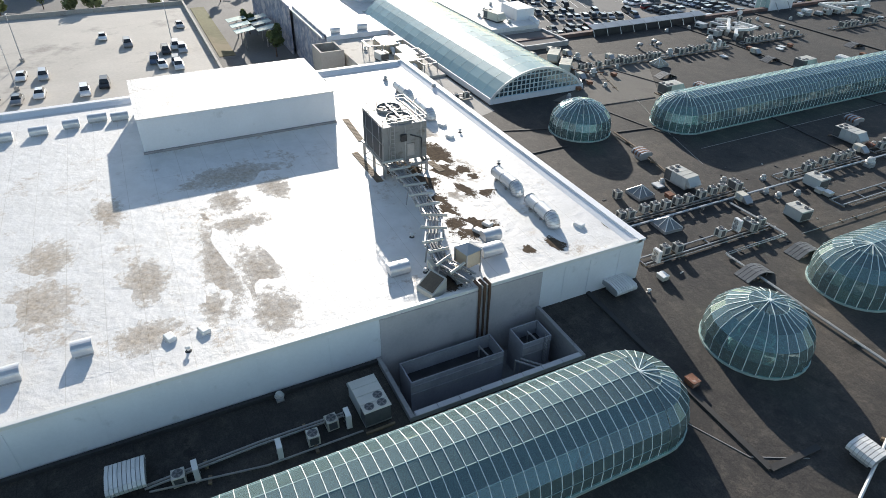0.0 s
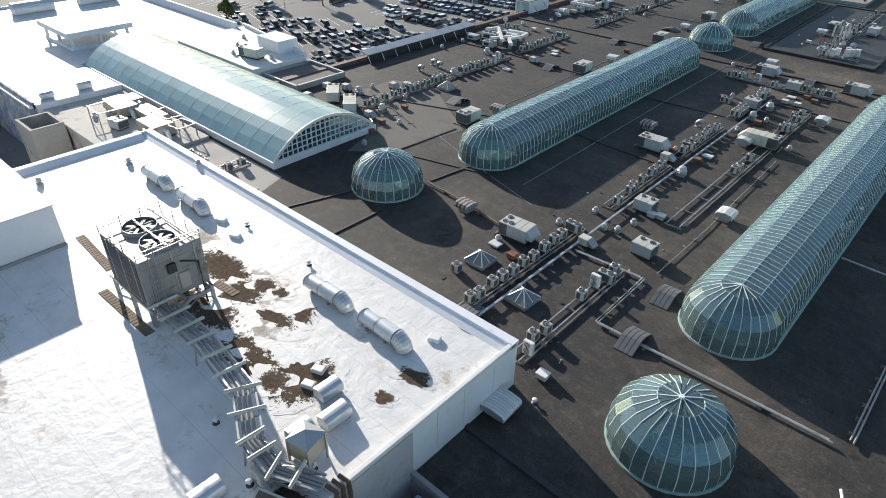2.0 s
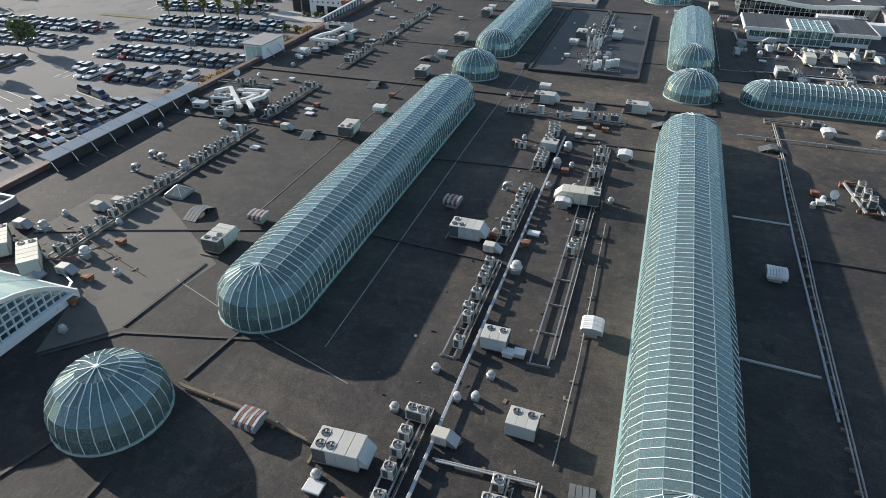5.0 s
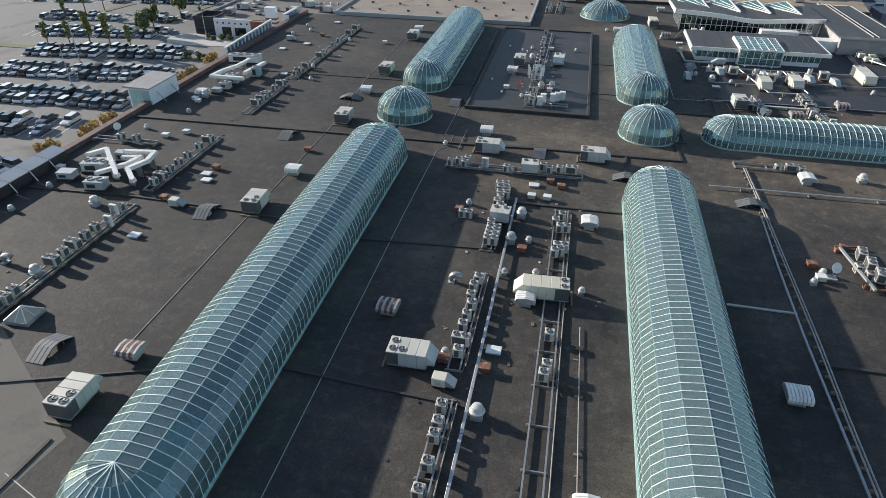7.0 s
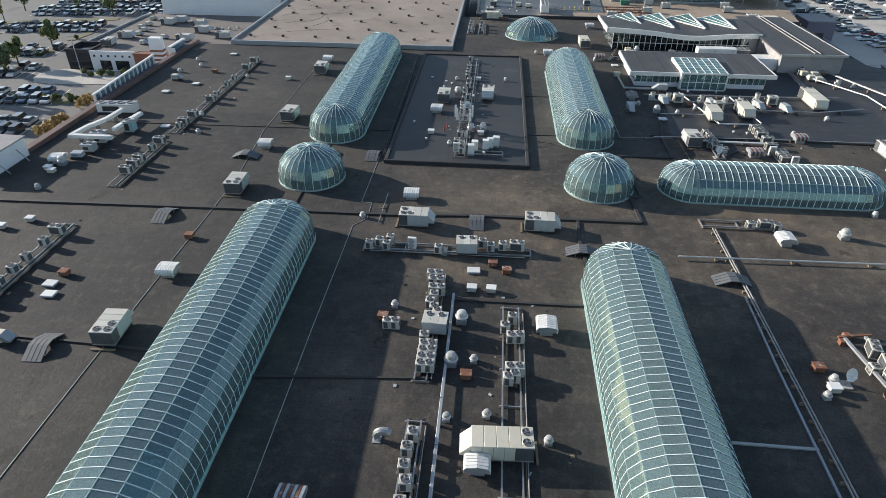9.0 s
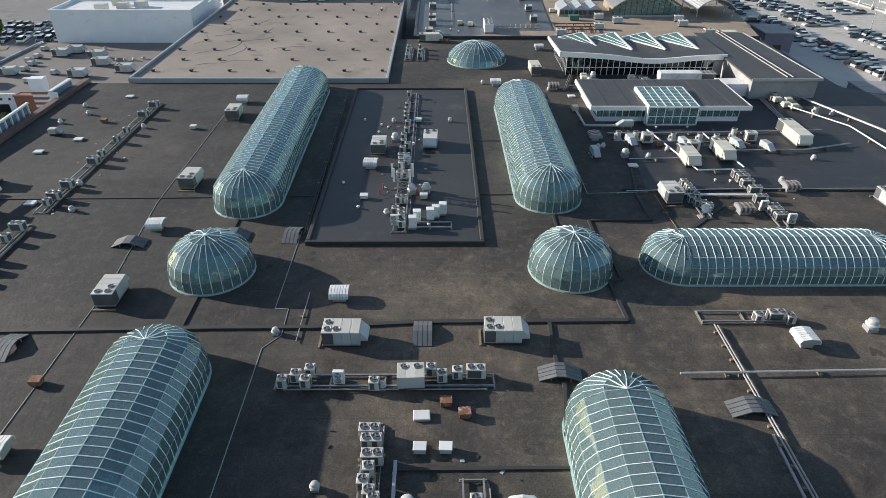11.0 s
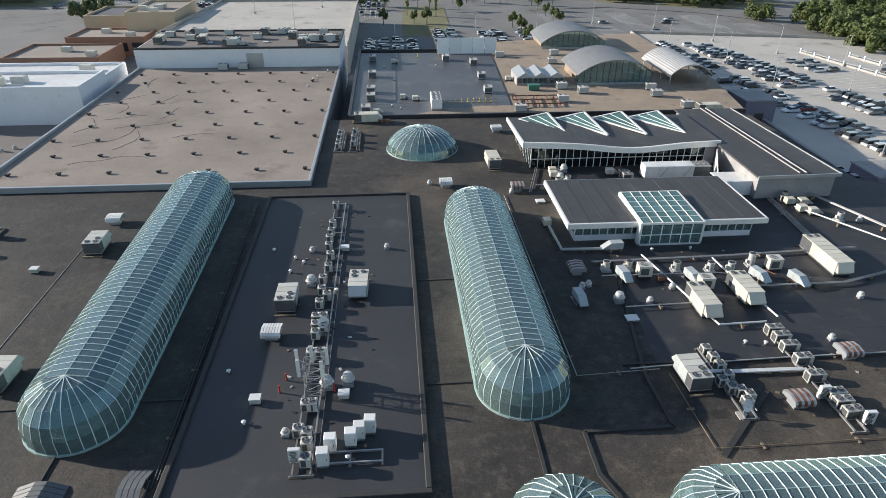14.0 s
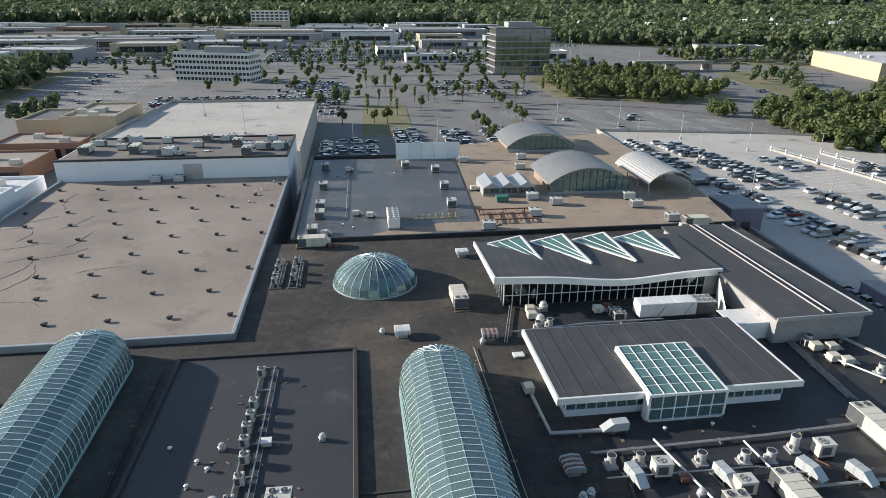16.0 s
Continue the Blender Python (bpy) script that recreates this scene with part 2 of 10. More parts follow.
M_GLASS = glass_mat("vault_glass", (0.40, 0.61, 0.59), 0.03, 0.77, (0.46, 0.66, 0.65))
M_TINTED = mat("tinted_rooflight", (0.10, 0.19, 0.18), 0.12, 0.0, 0.2, 0.5, 3.0, 0.02, each=0.25)
M_GLASS_CLEAR = glass_mat("clear_glass", (0.4, 0.5, 0.48), 0.02, 0.9)
M_FROSTED = mat("translucent_panel", (0.30, 0.44, 0.44), 0.25, 0.0, 0.1, 0.3, 4.0, 0.05, each=0.12)
M_INNER = mat("interior_plaster", (0.42, 0.46, 0.44), 0.8, 0, 0.08, 0.3, 3.0, 0.05)
M_INNER_FLOOR = mat("interior_floor", (0.3, 0.31, 0.29), 0.4, 0, 0.15, 0.2, 2.0, 0.0)
M_STEEL = mat("galvanised_steel", (0.42, 0.42, 0.42), 0.42, 0.7, 0.2, 1.0, 9.0, 0.1, (0.34, 0.31, 0.28), 0.66)
M_UNIT = mat("unit_paint", (0.55, 0.53, 0.47), 0.5, 0.1, 0.08, 0.6, 7.0, 0.08, (0.38, 0.33, 0.27), 0.68, 1.2, 0.14)
M_UNIT_SIDE = mat("coil_guard", (0.10, 0.105, 0.11), 0.6, 0.3, 0.25, 1.0, 20.0, 0.4)
M_UNIT_BLUE = mat("unit_panel", (0.44, 0.47, 0.47), 0.5, 0.15, 0.08, 0.6, 7.0, 0.08, each=0.1)
M_WHITE_METAL = mat("white_metal", (0.74, 0.73, 0.7), 0.45, 0.1, 0.06, 0.6, 6.0, 0.06, (0.5, 0.44, 0.36), 0.7, 1.0, 0.1)
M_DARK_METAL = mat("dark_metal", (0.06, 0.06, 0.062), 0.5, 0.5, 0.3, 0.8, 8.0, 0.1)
M_RUST = mat("rusty_metal", (0.2, 0.088, 0.052), 0.85, 0.1, 0.4, 1.2, 8.0, 0.3, (0.45, 0.4, 0.35), 0.6, 1.6)
M_PIPE = mat("pipe_cladding", (0.33, 0.32, 0.31), 0.5, 0.3, 0.2, 0.7, 6.0, 0.1, (0.3, 0.26, 0.22), 0.64)
M_TIMBER = mat("sleeper_timber", (0.2, 0.15, 0.1), 0.85, 0, 0.3, 1.0, 10.0, 0.3)
M_BROWN_ROOF = mat("gravel_roof", (0.25, 0.21, 0.178), 0.95, 0, 0.35, 0.05, 3.5, 0.8, (0.16, 0.13, 0.11), 0.63, 0.12)
M_TAN_ROOF = mat("ballast_roof", (0.3, 0.235, 0.175), 0.95, 0, 0.25, 0.08, 2.0, 0.5, (0.17, 0.14, 0.12), 0.6, 0.15)
M_SLATE_ROOF = mat("slate_membrane", (0.036, 0.037, 0.040), 0.62, 0, 0.2, 0.1, 3.0, 0.2, (0.075, 0.073, 0.07), 0.66, 0.2)
M_DRAB = mat("drab_roof", (0.165, 0.148, 0.136), .9, 0, .15, .15, 3.0, .2)
M_FANCAP = mat("spun_metal", (0.52, 0.52, 0.5), 0.45, 0.2, 0.12, 0.8, 6.0, 0.08, (0.36, 0.32, 0.27), 0.62, 1.4, 0.25)
M_CREAM = mat("cream_enamel", (0.60, 0.56, 0.46), 0.45, 0.05, 0.08, 0.6, 6.0, 0.08, (0.4, 0.33, 0.24), 0.68, 1.1, 0.1)

# ---- building helpers ----
class Shape:
    """Collects vertices and faces for one mesh."""

    def __init__(self):
        self.v, self.f = [], []

    def add(self, verts, faces):
        n = len(self.v)
        self.v.extend(tuple(p) for p in verts)
        self.f.extend(tuple(n + i for i in f) for f in faces)
        return self

    def box(self, x0, y0, z0, x1, y1, z1, c=0.0):
        """A box, its upper edges chamfered by c."""
        if c:
            lo = [(x0, y0, z0), (x1, y0, z0), (x1, y1, z0), (x0, y1, z0)]
            mi = [(x0, y0, z1 - c), (x1, y0, z1 - c), (x1, y1, z1 - c), (x0, y1, z1 - c)]
            hi = [(x0 + c, y0 + c, z1), (x1 - c, y0 + c, z1), (x1 - c, y1 - c, z1), (x0 + c, y1 - c, z1)]
            f = [(3, 2, 1, 0), (8, 9, 10, 11)]
            for k in range(4):
                m = (k + 1) % 4
                f += [(k, m, 4 + m, 4 + k), (4 + k, 4 + m, 8 + m, 8 + k)]
            return self.add(lo + mi + hi, f)
        return self.add([(x0, y0, z0), (x1, y0, z0), (x1, y1, z0), (x0, y1, z0), (x0, y0, z1), (x1, y0, z1), (x1, y1, z1), (x0, y1, z1)],
                        [(3, 2, 1, 0), (4, 5, 6, 7), (0, 1, 5, 4), (1, 2, 6, 5), (2, 3, 7, 6), (3, 0, 4, 7)])

    def beam(self, a, b, w, h):
        """A bar of width w and height h from a to b."""
        a, b = Vector(a), Vector(b)
        d = (b - a).normalized()
        s = d.cross(Vector((0, 0, 1)))
        s = Vector((1, 0, 0)) if s.length < 1e-4 else s.normalized()
        u = s.cross(d)
        s, u = s * w / 2, u * h / 2
        return self.add([a - s - u, a + s - u, a + s + u, a - s + u, b - s - u, b + s - u, b + s + u, b - s + u],
                        [(0, 1, 2, 3), (7, 6, 5, 4), (0, 4, 5, 1), (1, 5, 6, 2), (2, 6, 7, 3), (3, 7, 4, 0)])

    def tube(self, pts, r, n=8, caps=True):
        """A round pipe along the points; r may be a list."""
        pts = [Vector(p) for p in pts]
        base = len(self.v)
        for k, p in enumerate(pts):
            d = (pts[min(k + 1, len(pts) - 1)] - pts[max(k - 1, 0)]).normalized()
            s = d.cross(Vector((0, 0, 1)))
            s = Vector((1, 0, 0)) if s.length < 1e-3 else s.normalized()
            u = s.cross(d)
            rr = r[k] if isinstance(r, (list, tuple)) else r
            for i in range(n):
                a = 2 * math.pi * i / n
                self.v.append(tuple(p + s * (rr * math.cos(a)) + u * (rr * math.sin(a))))
        for k in range(len(pts) - 1):
            for i in range(n):
                j = (i + 1) % n
                self.f.append((base + k * n + j, base + k * n + i, base + (k + 1) * n + i, base + (k + 1) * n + j))
        if caps:
            self.f.append(tuple(base + i for i in range(n)))
            self.f.append(tuple(base + (len(pts) - 1) * n + n - 1 - i for i in range(n)))
        return self

    def lathe(self, cx, cy, prof, n=16):
        """A turned shape: prof is a list of (radius, z) from below up."""
        base = len(self.v)
        for r, z in prof:
            for i in range(n):
                a = 2 * math.pi * i / n
                self.v.append((cx + r * math.cos(a), cy + r * math.sin(a), z))
        for k in range(len(prof) - 1):
            for i in range(n):
                j = (i + 1) % n
                self.f.append((base + k * n + i, base + k * n + j, base + (k + 1) * n + j, base + (k + 1) * n + i))
        self.f.append(tuple(base + (len(prof) - 1) * n + i for i in range(n)))
        self.f.append(tuple(base + n - 1 - i for i in range(n)))
        return self

    def prism(self, outline, along, a0, a1):
        """Extrude a 2D outline (u, z) along 'x' or 'y' from a0 to a1."""
        n = len(outline)
        put = (lambda a, u, z: (a, u, z)) if along == "x" else (lambda a, u, z: (u, a, z))
        vs = [put(a0, u, z) for u, z in outline] + [put(a1, u, z) for u, z in outline]
        fs = [tuple(range(n)), tuple(range(2 * n - 1, n - 1, -1))] + [(i, n + i, n + (i + 1) % n, (i + 1) % n) for i in range(n)]
        return self.add(vs, fs)

    def slab(self, outline, z0, z1):
        """Extrude a plan outline (x, y) from z0 to z1."""
        n = len(outline)
        vs = [(x, y, z0) for x, y in outline] + [(x, y, z1) for x, y in outline]
        fs = [tuple(range(n - 1, -1, -1)), tuple(range(n, 2 * n))] + [(i, (i + 1) % n, n + (i + 1) % n, n + i) for i in range(n)]
        return self.add(vs, fs)

    def weld(self):
        """One piece: corners at the same place become one."""
        seen, keep, back = {}, [], []
        for v in self.v:
            key = tuple(round(c, 4) for c in v)
            if key not in seen:
                seen[key] = len(keep)
                keep.append(v)
            back.append(seen[key])
        self.v, self.f = keep, [tuple(back[i] for i in f) for f in self.f]
        return self

    def mesh(self, name, material, smooth=False):
        me = bpy.data.meshes.new(name)
        me.from_pydata(self.v, [], self.f)
        bm = bmesh.new()
        bm.from_mesh(me)
        bmesh.ops.recalc_face_normals(bm, faces=bm.faces)
        bm.to_mesh(me)
        bm.free()
        me.materials.append(material)
        if smooth:
            me.shade_smooth()
            me.set_sharp_from_angle(angle=radians(35))
        return me


def part(name, shape, material, parent=None, label="", m=None, smooth=False):
    """ONE mesh object from a Shape (or a ready mesh) under a thing or a part."""
    me = shape if isinstance(shape, bpy.types.Mesh) else shape.mesh(name, material, smooth)
    ob = new(name, me)
    if parent is not None:
        ob.parent = parent
    if m is not None:
        ob.matrix_basis = m
    if label:
        ob["label"] = label
    return ob


def thing(name, label, category, group="", kind="", m=None):
    ob = new(name)
    ob.empty_display_size = 0.3
    if m is not None:
        ob.matrix_basis = m
    return tagged(ob, label, category, group, kind)


def setting(name, shape, material, label, category, kind="structure"):
    return tagged(part(name, shape, material), label, category, "", kind)


def arc(cx, cy, r, a0, a1, n):
    return [(cx + r * math.cos(radians(a0 + (a1 - a0) * k / n)), cy + r * math.sin(radians(a0 + (a1 - a0) * k / n))) for k in range(n + 1)]


def holed(outline, holes, z):
    """A flat sheet with holes."""
    bm = bmesh.new()
    edges = []
    for loop in [outline] + holes:
        vs = [bm.verts.new((x, y, z)) for x, y in loop]
        edges += [bm.edges.new((vs[i], vs[(i + 1) % len(vs)])) for i in range(len(vs))]
    bmesh.ops.triangle_fill(bm, use_beauty=True, use_dissolve=False, edges=edges, normal=(0, 0, 1))
    s = Shape()
    bm.verts.index_update()
    s.v = [tuple(v.co) for v in bm.verts]
    s.f = [tuple(v.index for v in f.verts) for f in bm.faces]
    bm.free()
    return s

# ---- ground, main roof and its openings ----
GROUND = -10.0
DECK = -8.4
setting("ground", Shape().box(-3800, -2500, GROUND - 1, 3800, 4500, GROUND), M_ASPHALT, "worn grey asphalt ground and parking lots round the mall", "ground")

VAULT_H = [(1.0, 0.12), (1.0, 1.65), (0.93, 2.95), (0.74, 4.05), (0.40, 4.85), (0.0, 5.15)]   # half profile: share of the half width, height
DOME_H = [(1.0, 0.12), (1.0, 1.55), (0.93, 2.7), (0.72, 3.85), (0.36, 4.68), (0.0, 4.95)]
# name: axis, middle of the axis, tip to tip, half width, rise, panes built singly, turn in degrees
VAULTS = {
    "a": ("y", -70.45, 72.2, 142.0, 4.5, 5.05, 20, 0.3),
    "b": ("y", -30.25, 58.6, 135.7, 4.4, 5.15, 20, -0.15),
    "c": ("y", -70.95, 166.9, 221.1, 4.5, 5.1, 20, 0.3),
    "d": ("y", -30.0, 168.2, 212.5, 4.5, 5.15, 20, 0.25),
    "e": ("y", -26.85, -34.0, 34.9, 4.5, 4.6, 20, 0.0),
    "f": ("x", 156.2, -21.4, 8.5, 4.2, 3.9, 20, 0.0),
}
DOMES = [(-74.5, 60.35, 4.6), (-70.85, 155.0, 4.65), (-29.9, 155.4, 4.68), (-28.45, 46.4, 4.68)]


def vault_plan(axis, mid, a0, a1, r):
    q = r - 0.45
    loop = arc(mid, a0 + r, q, 180, 360, 12) + arc(mid, a1 - r, q, 0, 180, 12)
    return loop if axis == "y" else [(y, x) for x, y in loop]


holes = [vault_plan(*v[:5]) for v in VAULTS.values()] + [arc(x, y, r - 0.2, 0, 345, 23) for x, y, r in DOMES] + [arc(-36.4, 238.5, 6.3, 0, 345, 23)]
# the yard sunk into the roof beside the white building
PIT = [(-40.75, 14.5), (-33.7, 14.3), (-33.55, 30.7), (-40.75, 30.8)]
ROOF_LINE = [(-116.5, 70), (-116.5, 222.4), (-55.2, 222.4), (-55.2, 256.5), (36.0, 256.5), (36.5, 220), (44, 214), (44, -70), (-40.85, -70), (-40.85, 43), (-104.5, 43), (-104.5, 70)]
setting("roof_surface", holed(ROOF_LINE, holes + [PIT], 0.0), M_ROOF, "dusty dark bitumen roof sheet of the shopping mall", "roof")


def wall_ring(outline, z0, z1, closed=True):
    s, n = Shape(), len(outline)
    for i in range(n if closed else n - 1):
        (xa, ya), (xb, yb) = outline[i], outline[(i + 1) % n]
        s.add([(xa, ya, z0), (xb, yb, z0), (xb, yb, z1), (xa, ya, z1)], [(0, 1, 2, 3)])
    return s


setting("wall_mall", wall_ring(ROOF_LINE, GROUND, -0.01), M_GREY_WALL, "grey rendered outer walls of the mall", "wall")

# the halls below the glass: plain light walls and a stone floor
for k, h in enumerate(holes):
    s = wall_ring(h, -8.5, -0.005)
    setting("hall_wall_%d" % (k + 1), s, M_INNER, "pale plaster well below the glass roof", "wall")
    f = Shape()
    f.add([(x, y, -8.5) for x, y in h], [tuple(range(len(h)))])
    setting("hall_floor_%d" % (k + 1), f, M_INNER_FLOOR, "pale stone floor of the mall hall", "floor")


# ---- glazed vaults and domes ----
def slant_pane(p, q, w, shrink=0.04):
    """A pane, its long edge along y: from profile point p to q (across, height), w long."""
    (u0, z0), (u1, z1) = p, q
    t = 0.02
    d = Vector((u1 - u0, 0, z1 - z0)).normalized()
    n = Vector((-d.z, 0, d.x))
    if n.z < 0 or (abs(n.z) < 1e-6 and n.x * u0 < 0):
        n = -n
    a, b = Vector((u0, 0, z0)) + d * shrink, Vector((u1, 0, z1)) - d * shrink
    y0, y1 = -w / 2 + shrink, w / 2 - shrink
    s = Shape()
    pts = []
    for off in (0, t):
        for c, y in ((a, y0), (b, y0), (b, y1), (a, y1)):
            pts.append((c.x + n.x * off, y, c.z + n.z * off))
    return s.add(pts, [(3, 2, 1, 0), (4, 5, 6, 7), (0, 1, 5, 4), (1, 2, 6, 5), (2, 3, 7, 6), (3, 0, 4, 7)])


def wedge_pane(r0, z0, r1, z1, step, shrink=0.04):
    """A pane of a turned surface, step degrees wide, its middle along +x."""
    h = radians(step / 2)
    s = Shape()
    pts = []
    for off in (0.0, 0.02):
        for r, z, sg in ((r0, z0, -1), (r0, z0, 1), (r1, z1, 1), (r1, z1, -1)):
            rr = max(r + off, 0.001)
            wy = max(rr * math.tan(h) - shrink, 0.004)
            pts.append((rr, sg * wy, z + off * 0.6))
    return s.add(pts, [(3, 2, 1, 0), (4, 5, 6, 7), (0, 1, 5, 4), (1, 2, 6, 5), (2, 3, 7, 6), (3, 0, 4, 7)])


def rib_shape(prof, both=True, w=0.05, h=0.075):
    """A glazing bar standing proud of the panes, along the profile."""
    s = Shape()
    line = [(u, z) for u, z in prof]
    if both:
        line = [(-u, z) for u, z in prof] + [(u, z) for u, z in reversed(prof)][1:]
    for (u0, z0), (u1, z1) in zip(line, line[1:]):
        s.beam((u0, 0, z0 + 0.035), (u1, 0, z1 + 0.035), w, h)
    return s


def apse(parent, m, step, pane_mesh, rib_mesh, cap_mesh, every, full_turn=False):
    """Panes and ribs of a half (or whole) dome; only some ribs run on over the cap."""
    n = round((360 if full_turn else 180) / step)
    for k in range(n):
        a = -90 + step * (k + 0.5) if not full_turn else step * k
        for me in pane_mesh:
            part("pane", me, M_GLASS, parent, m=m @ pose(0, 0, 0, 0, 0, a))
    for k in range(n + (0 if full_turn else 1)):
        a = -90 + step * k if not full_turn else step * (k + 0.5)
        part("rib", rib_mesh, M_RIB, parent, m=m @ pose(0, 0, 0, 0, 0, a))
        if k % every == 0:
            part("cap_rib", cap_mesh, M_RIB, parent, m=m @ pose(0, 0, 0, 0, 0, a))


def sill_shape(loop, z1, w):
    """A closed kerb along a loop, of one piece."""
    n, s = len(loop), Shape()
    c = Vector((sum(p[0] for p in loop) / n, sum(p[1] for p in loop) / n))
    vs = []
    for i in range(n):
        a, b = Vector(loop[i - 1]), Vector(loop[(i + 1) % n])
        d = (b - a).normalized()
        o = Vector((d.y, -d.x)) * w / 2
        p = Vector(loop[i])
        vs += [(*(p + o), 0), (*(p + o), z1), (*(p - o), z1), (*(p - o), 0)]
    fs = []
    for i in range(n):
        j = (i + 1) % n
        fs += [(4 * i + k, 4 * j + k, 4 * j + k + 1, 4 * i + k + 1) for k in range(3)]
    return s.add(vs, fs)


def ring_shape(r, z, n, w=0.035):
    return Shape().tube([(r * math.cos(2 * math.pi * (k + .5) / n), r * math.sin(2 * math.pi * (k + .5) / n), z) for k in range(n + 1)], w, 4, False)


def glass_vault(axis, mid, a0, a1, r, rise, most, turn, label, key_first=True):
    centre = (a0 + a1) / 2
    if axis == "y":
        place = pose(mid, centre, 0, 0, 0, turn) @ pose(0, -centre, 0)
    else:
        place = pose(0, mid, 0) @ pose(0, 0, 0, 0, 0, -90)
    ob = thing("glass_vault", label, "skylight", "glazed roofs over the mall")
    ob.matrix_basis = place
    prof = [(u * r, z * rise / VAULT_H[-1][1]) for u, z in VAULT_H]
    y0, y1 = (a0 + r, a1 - r)
    n = round((y1 - y0) / 0.88)
    w = (y1 - y0) / n
    last = len(prof) - 1
    rows = [(prof[i], prof[i + 1]) for i in range(last)]
    rows += [((-p[0], p[1]), (-q[0], q[1])) for p, q in rows]
    meshes = [slant_pane(p, q, w).mesh("pane", M_GLASS) for p, q in rows]
    rest, made = Shape(), 0
    order = range(n) if key_first else range(n - 1, -1, -1)
    for k in order:
        y = y0 + w * (k + 0.5)
        for (p, q), me in zip(rows, meshes):
            if made < most:
                part("pane", me, M_GLASS, ob, m=pose(0, y, 0))
                made += 1
            else:
                s = slant_pane(p, q, w)
                rest.add([(x, yy + y, z) for x, yy, z in s.v], s.f)
    if rest.v:
        tagged(part("panes", rest, M_GLASS, ob), kind="stuff")
    rib = rib_shape(prof).mesh("rib", M_RIB)
    for k in range(n + 1):
        part("rib", rib, M_RIB, ob, m=pose(0, y0 + w * k, 0))
    for u, z in prof[:-1]:
        for sg in (-1, 1):
            part("purlin", Shape().beam((sg * u, y0, z), (sg * u, y1, z), 0.07, 0.06), M_PURLIN, ob)
    part("ridge_bar", Shape().beam((0, y0, prof[-1][1]), (0, y1, prof[-1][1]), 0.08, 0.07), M_PURLIN, ob)
    # tubular arches inside, one every few bays
    arch = Shape()
    inner = [(u * 0.9, z * 0.93) for u, z in prof]
    line = [(-u, z) for u, z in inner] + [(u, z) for u, z in reversed(inner)][1:]
    for (u0, z0), (u1, z1) in zip(line, line[1:]):
        arch.tube([(u0, 0, z0), (u1, 0, z1)], 0.13, 6)
        arch.tube([(u0 * 0.9, 0, z0 * 0.92), (u1 * 0.9, 0, z1 * 0.92)], 0.07, 6)
        for t in (0.0, 0.33, 0.66):
            p = (u0 + (u1 - u0) * t, 0, z0 + (z1 - z0) * t)
            q = ((u0 + (u1 - u0) * (t + .17)) * 0.9, 0, (z0 + (z1 - z0) * (t + .17)) * 0.92)
            arch.beam(p, q, 0.06, 0.06)
    arch_mesh = arch.mesh("inner_arch", M_ARCH_TUBE)
    for k in range(0, n + 1, 9):
        part("inner_arch", arch_mesh, M_ARCH_TUBE, ob, m=pose(0, y0 + w * k, 0))
    step = 180 / 14
    wm = [wedge_pane(prof[i][0], prof[i][1], prof[i + 1][0], prof[i + 1][1], step).mesh("pane", M_GLASS) for i in range(last)]
    rm = rib_shape(prof[:last], False).mesh("rib", M_RIB)
    cm = rib_shape(prof[last - 1:], False).mesh("cap_rib", M_RIB)
    near, far = ((y0, -90), (y1, 90)) if key_first else ((y1, 90), (y0, -90))
    apse(ob, pose(0, near[0], 0, 0, 0, near[1]), step, wm[:3], rm, cm, 2)
    end = Shape()
    for k in range(28):
        e, ang = (far, k) if k < 14 else (near, k - 14)
        m = pose(0, e[0], 0, 0, 0, e[1] - 90 + step * (ang + .5))
        for i in range(last) if k < 14 else range(3, last):
            sh = wedge_pane(prof[i][0], prof[i][1], prof[i + 1][0], prof[i + 1][1], step)
            end.add([m @ Vector(v) for v in sh.v], sh.f)
    tagged(part("end_panes", end, M_GLASS, ob), kind="stuff")
    bars = Shape()
    for k in range(15):
        m = pose(0, far[0], 0, 0, 0, far[1] - 90 + step * k)
        sh = rib_shape(prof if k % 2 == 0 else prof[:last], False)
        bars.add([m @ Vector(v) for v in sh.v], sh.f)
    tagged(part("end_ribs", bars, M_RIB, ob), kind="stuff")
    for e in (near, far):
        for u, z in prof[1:-1]:
            sg = 1 if e[1] > 0 else -1
            bow = [(u * math.cos(math.pi * j / 14), e[0] + sg * u * math.sin(math.pi * j / 14), z) for j in range(15)]
            part("ring", Shape().tube(bow, 0.035, 4, False), M_PURLIN, ob)
    loop = arc(0, a0 + r, r + 0.03, 180, 360, 14) + arc(0, a1 - r, r + 0.03, 0, 180, 14)
    part("sill", sill_shape(loop, 0.2, 0.22), M_RIB_DARK, ob, "grey metal sill on the roof sheet")
    return ob


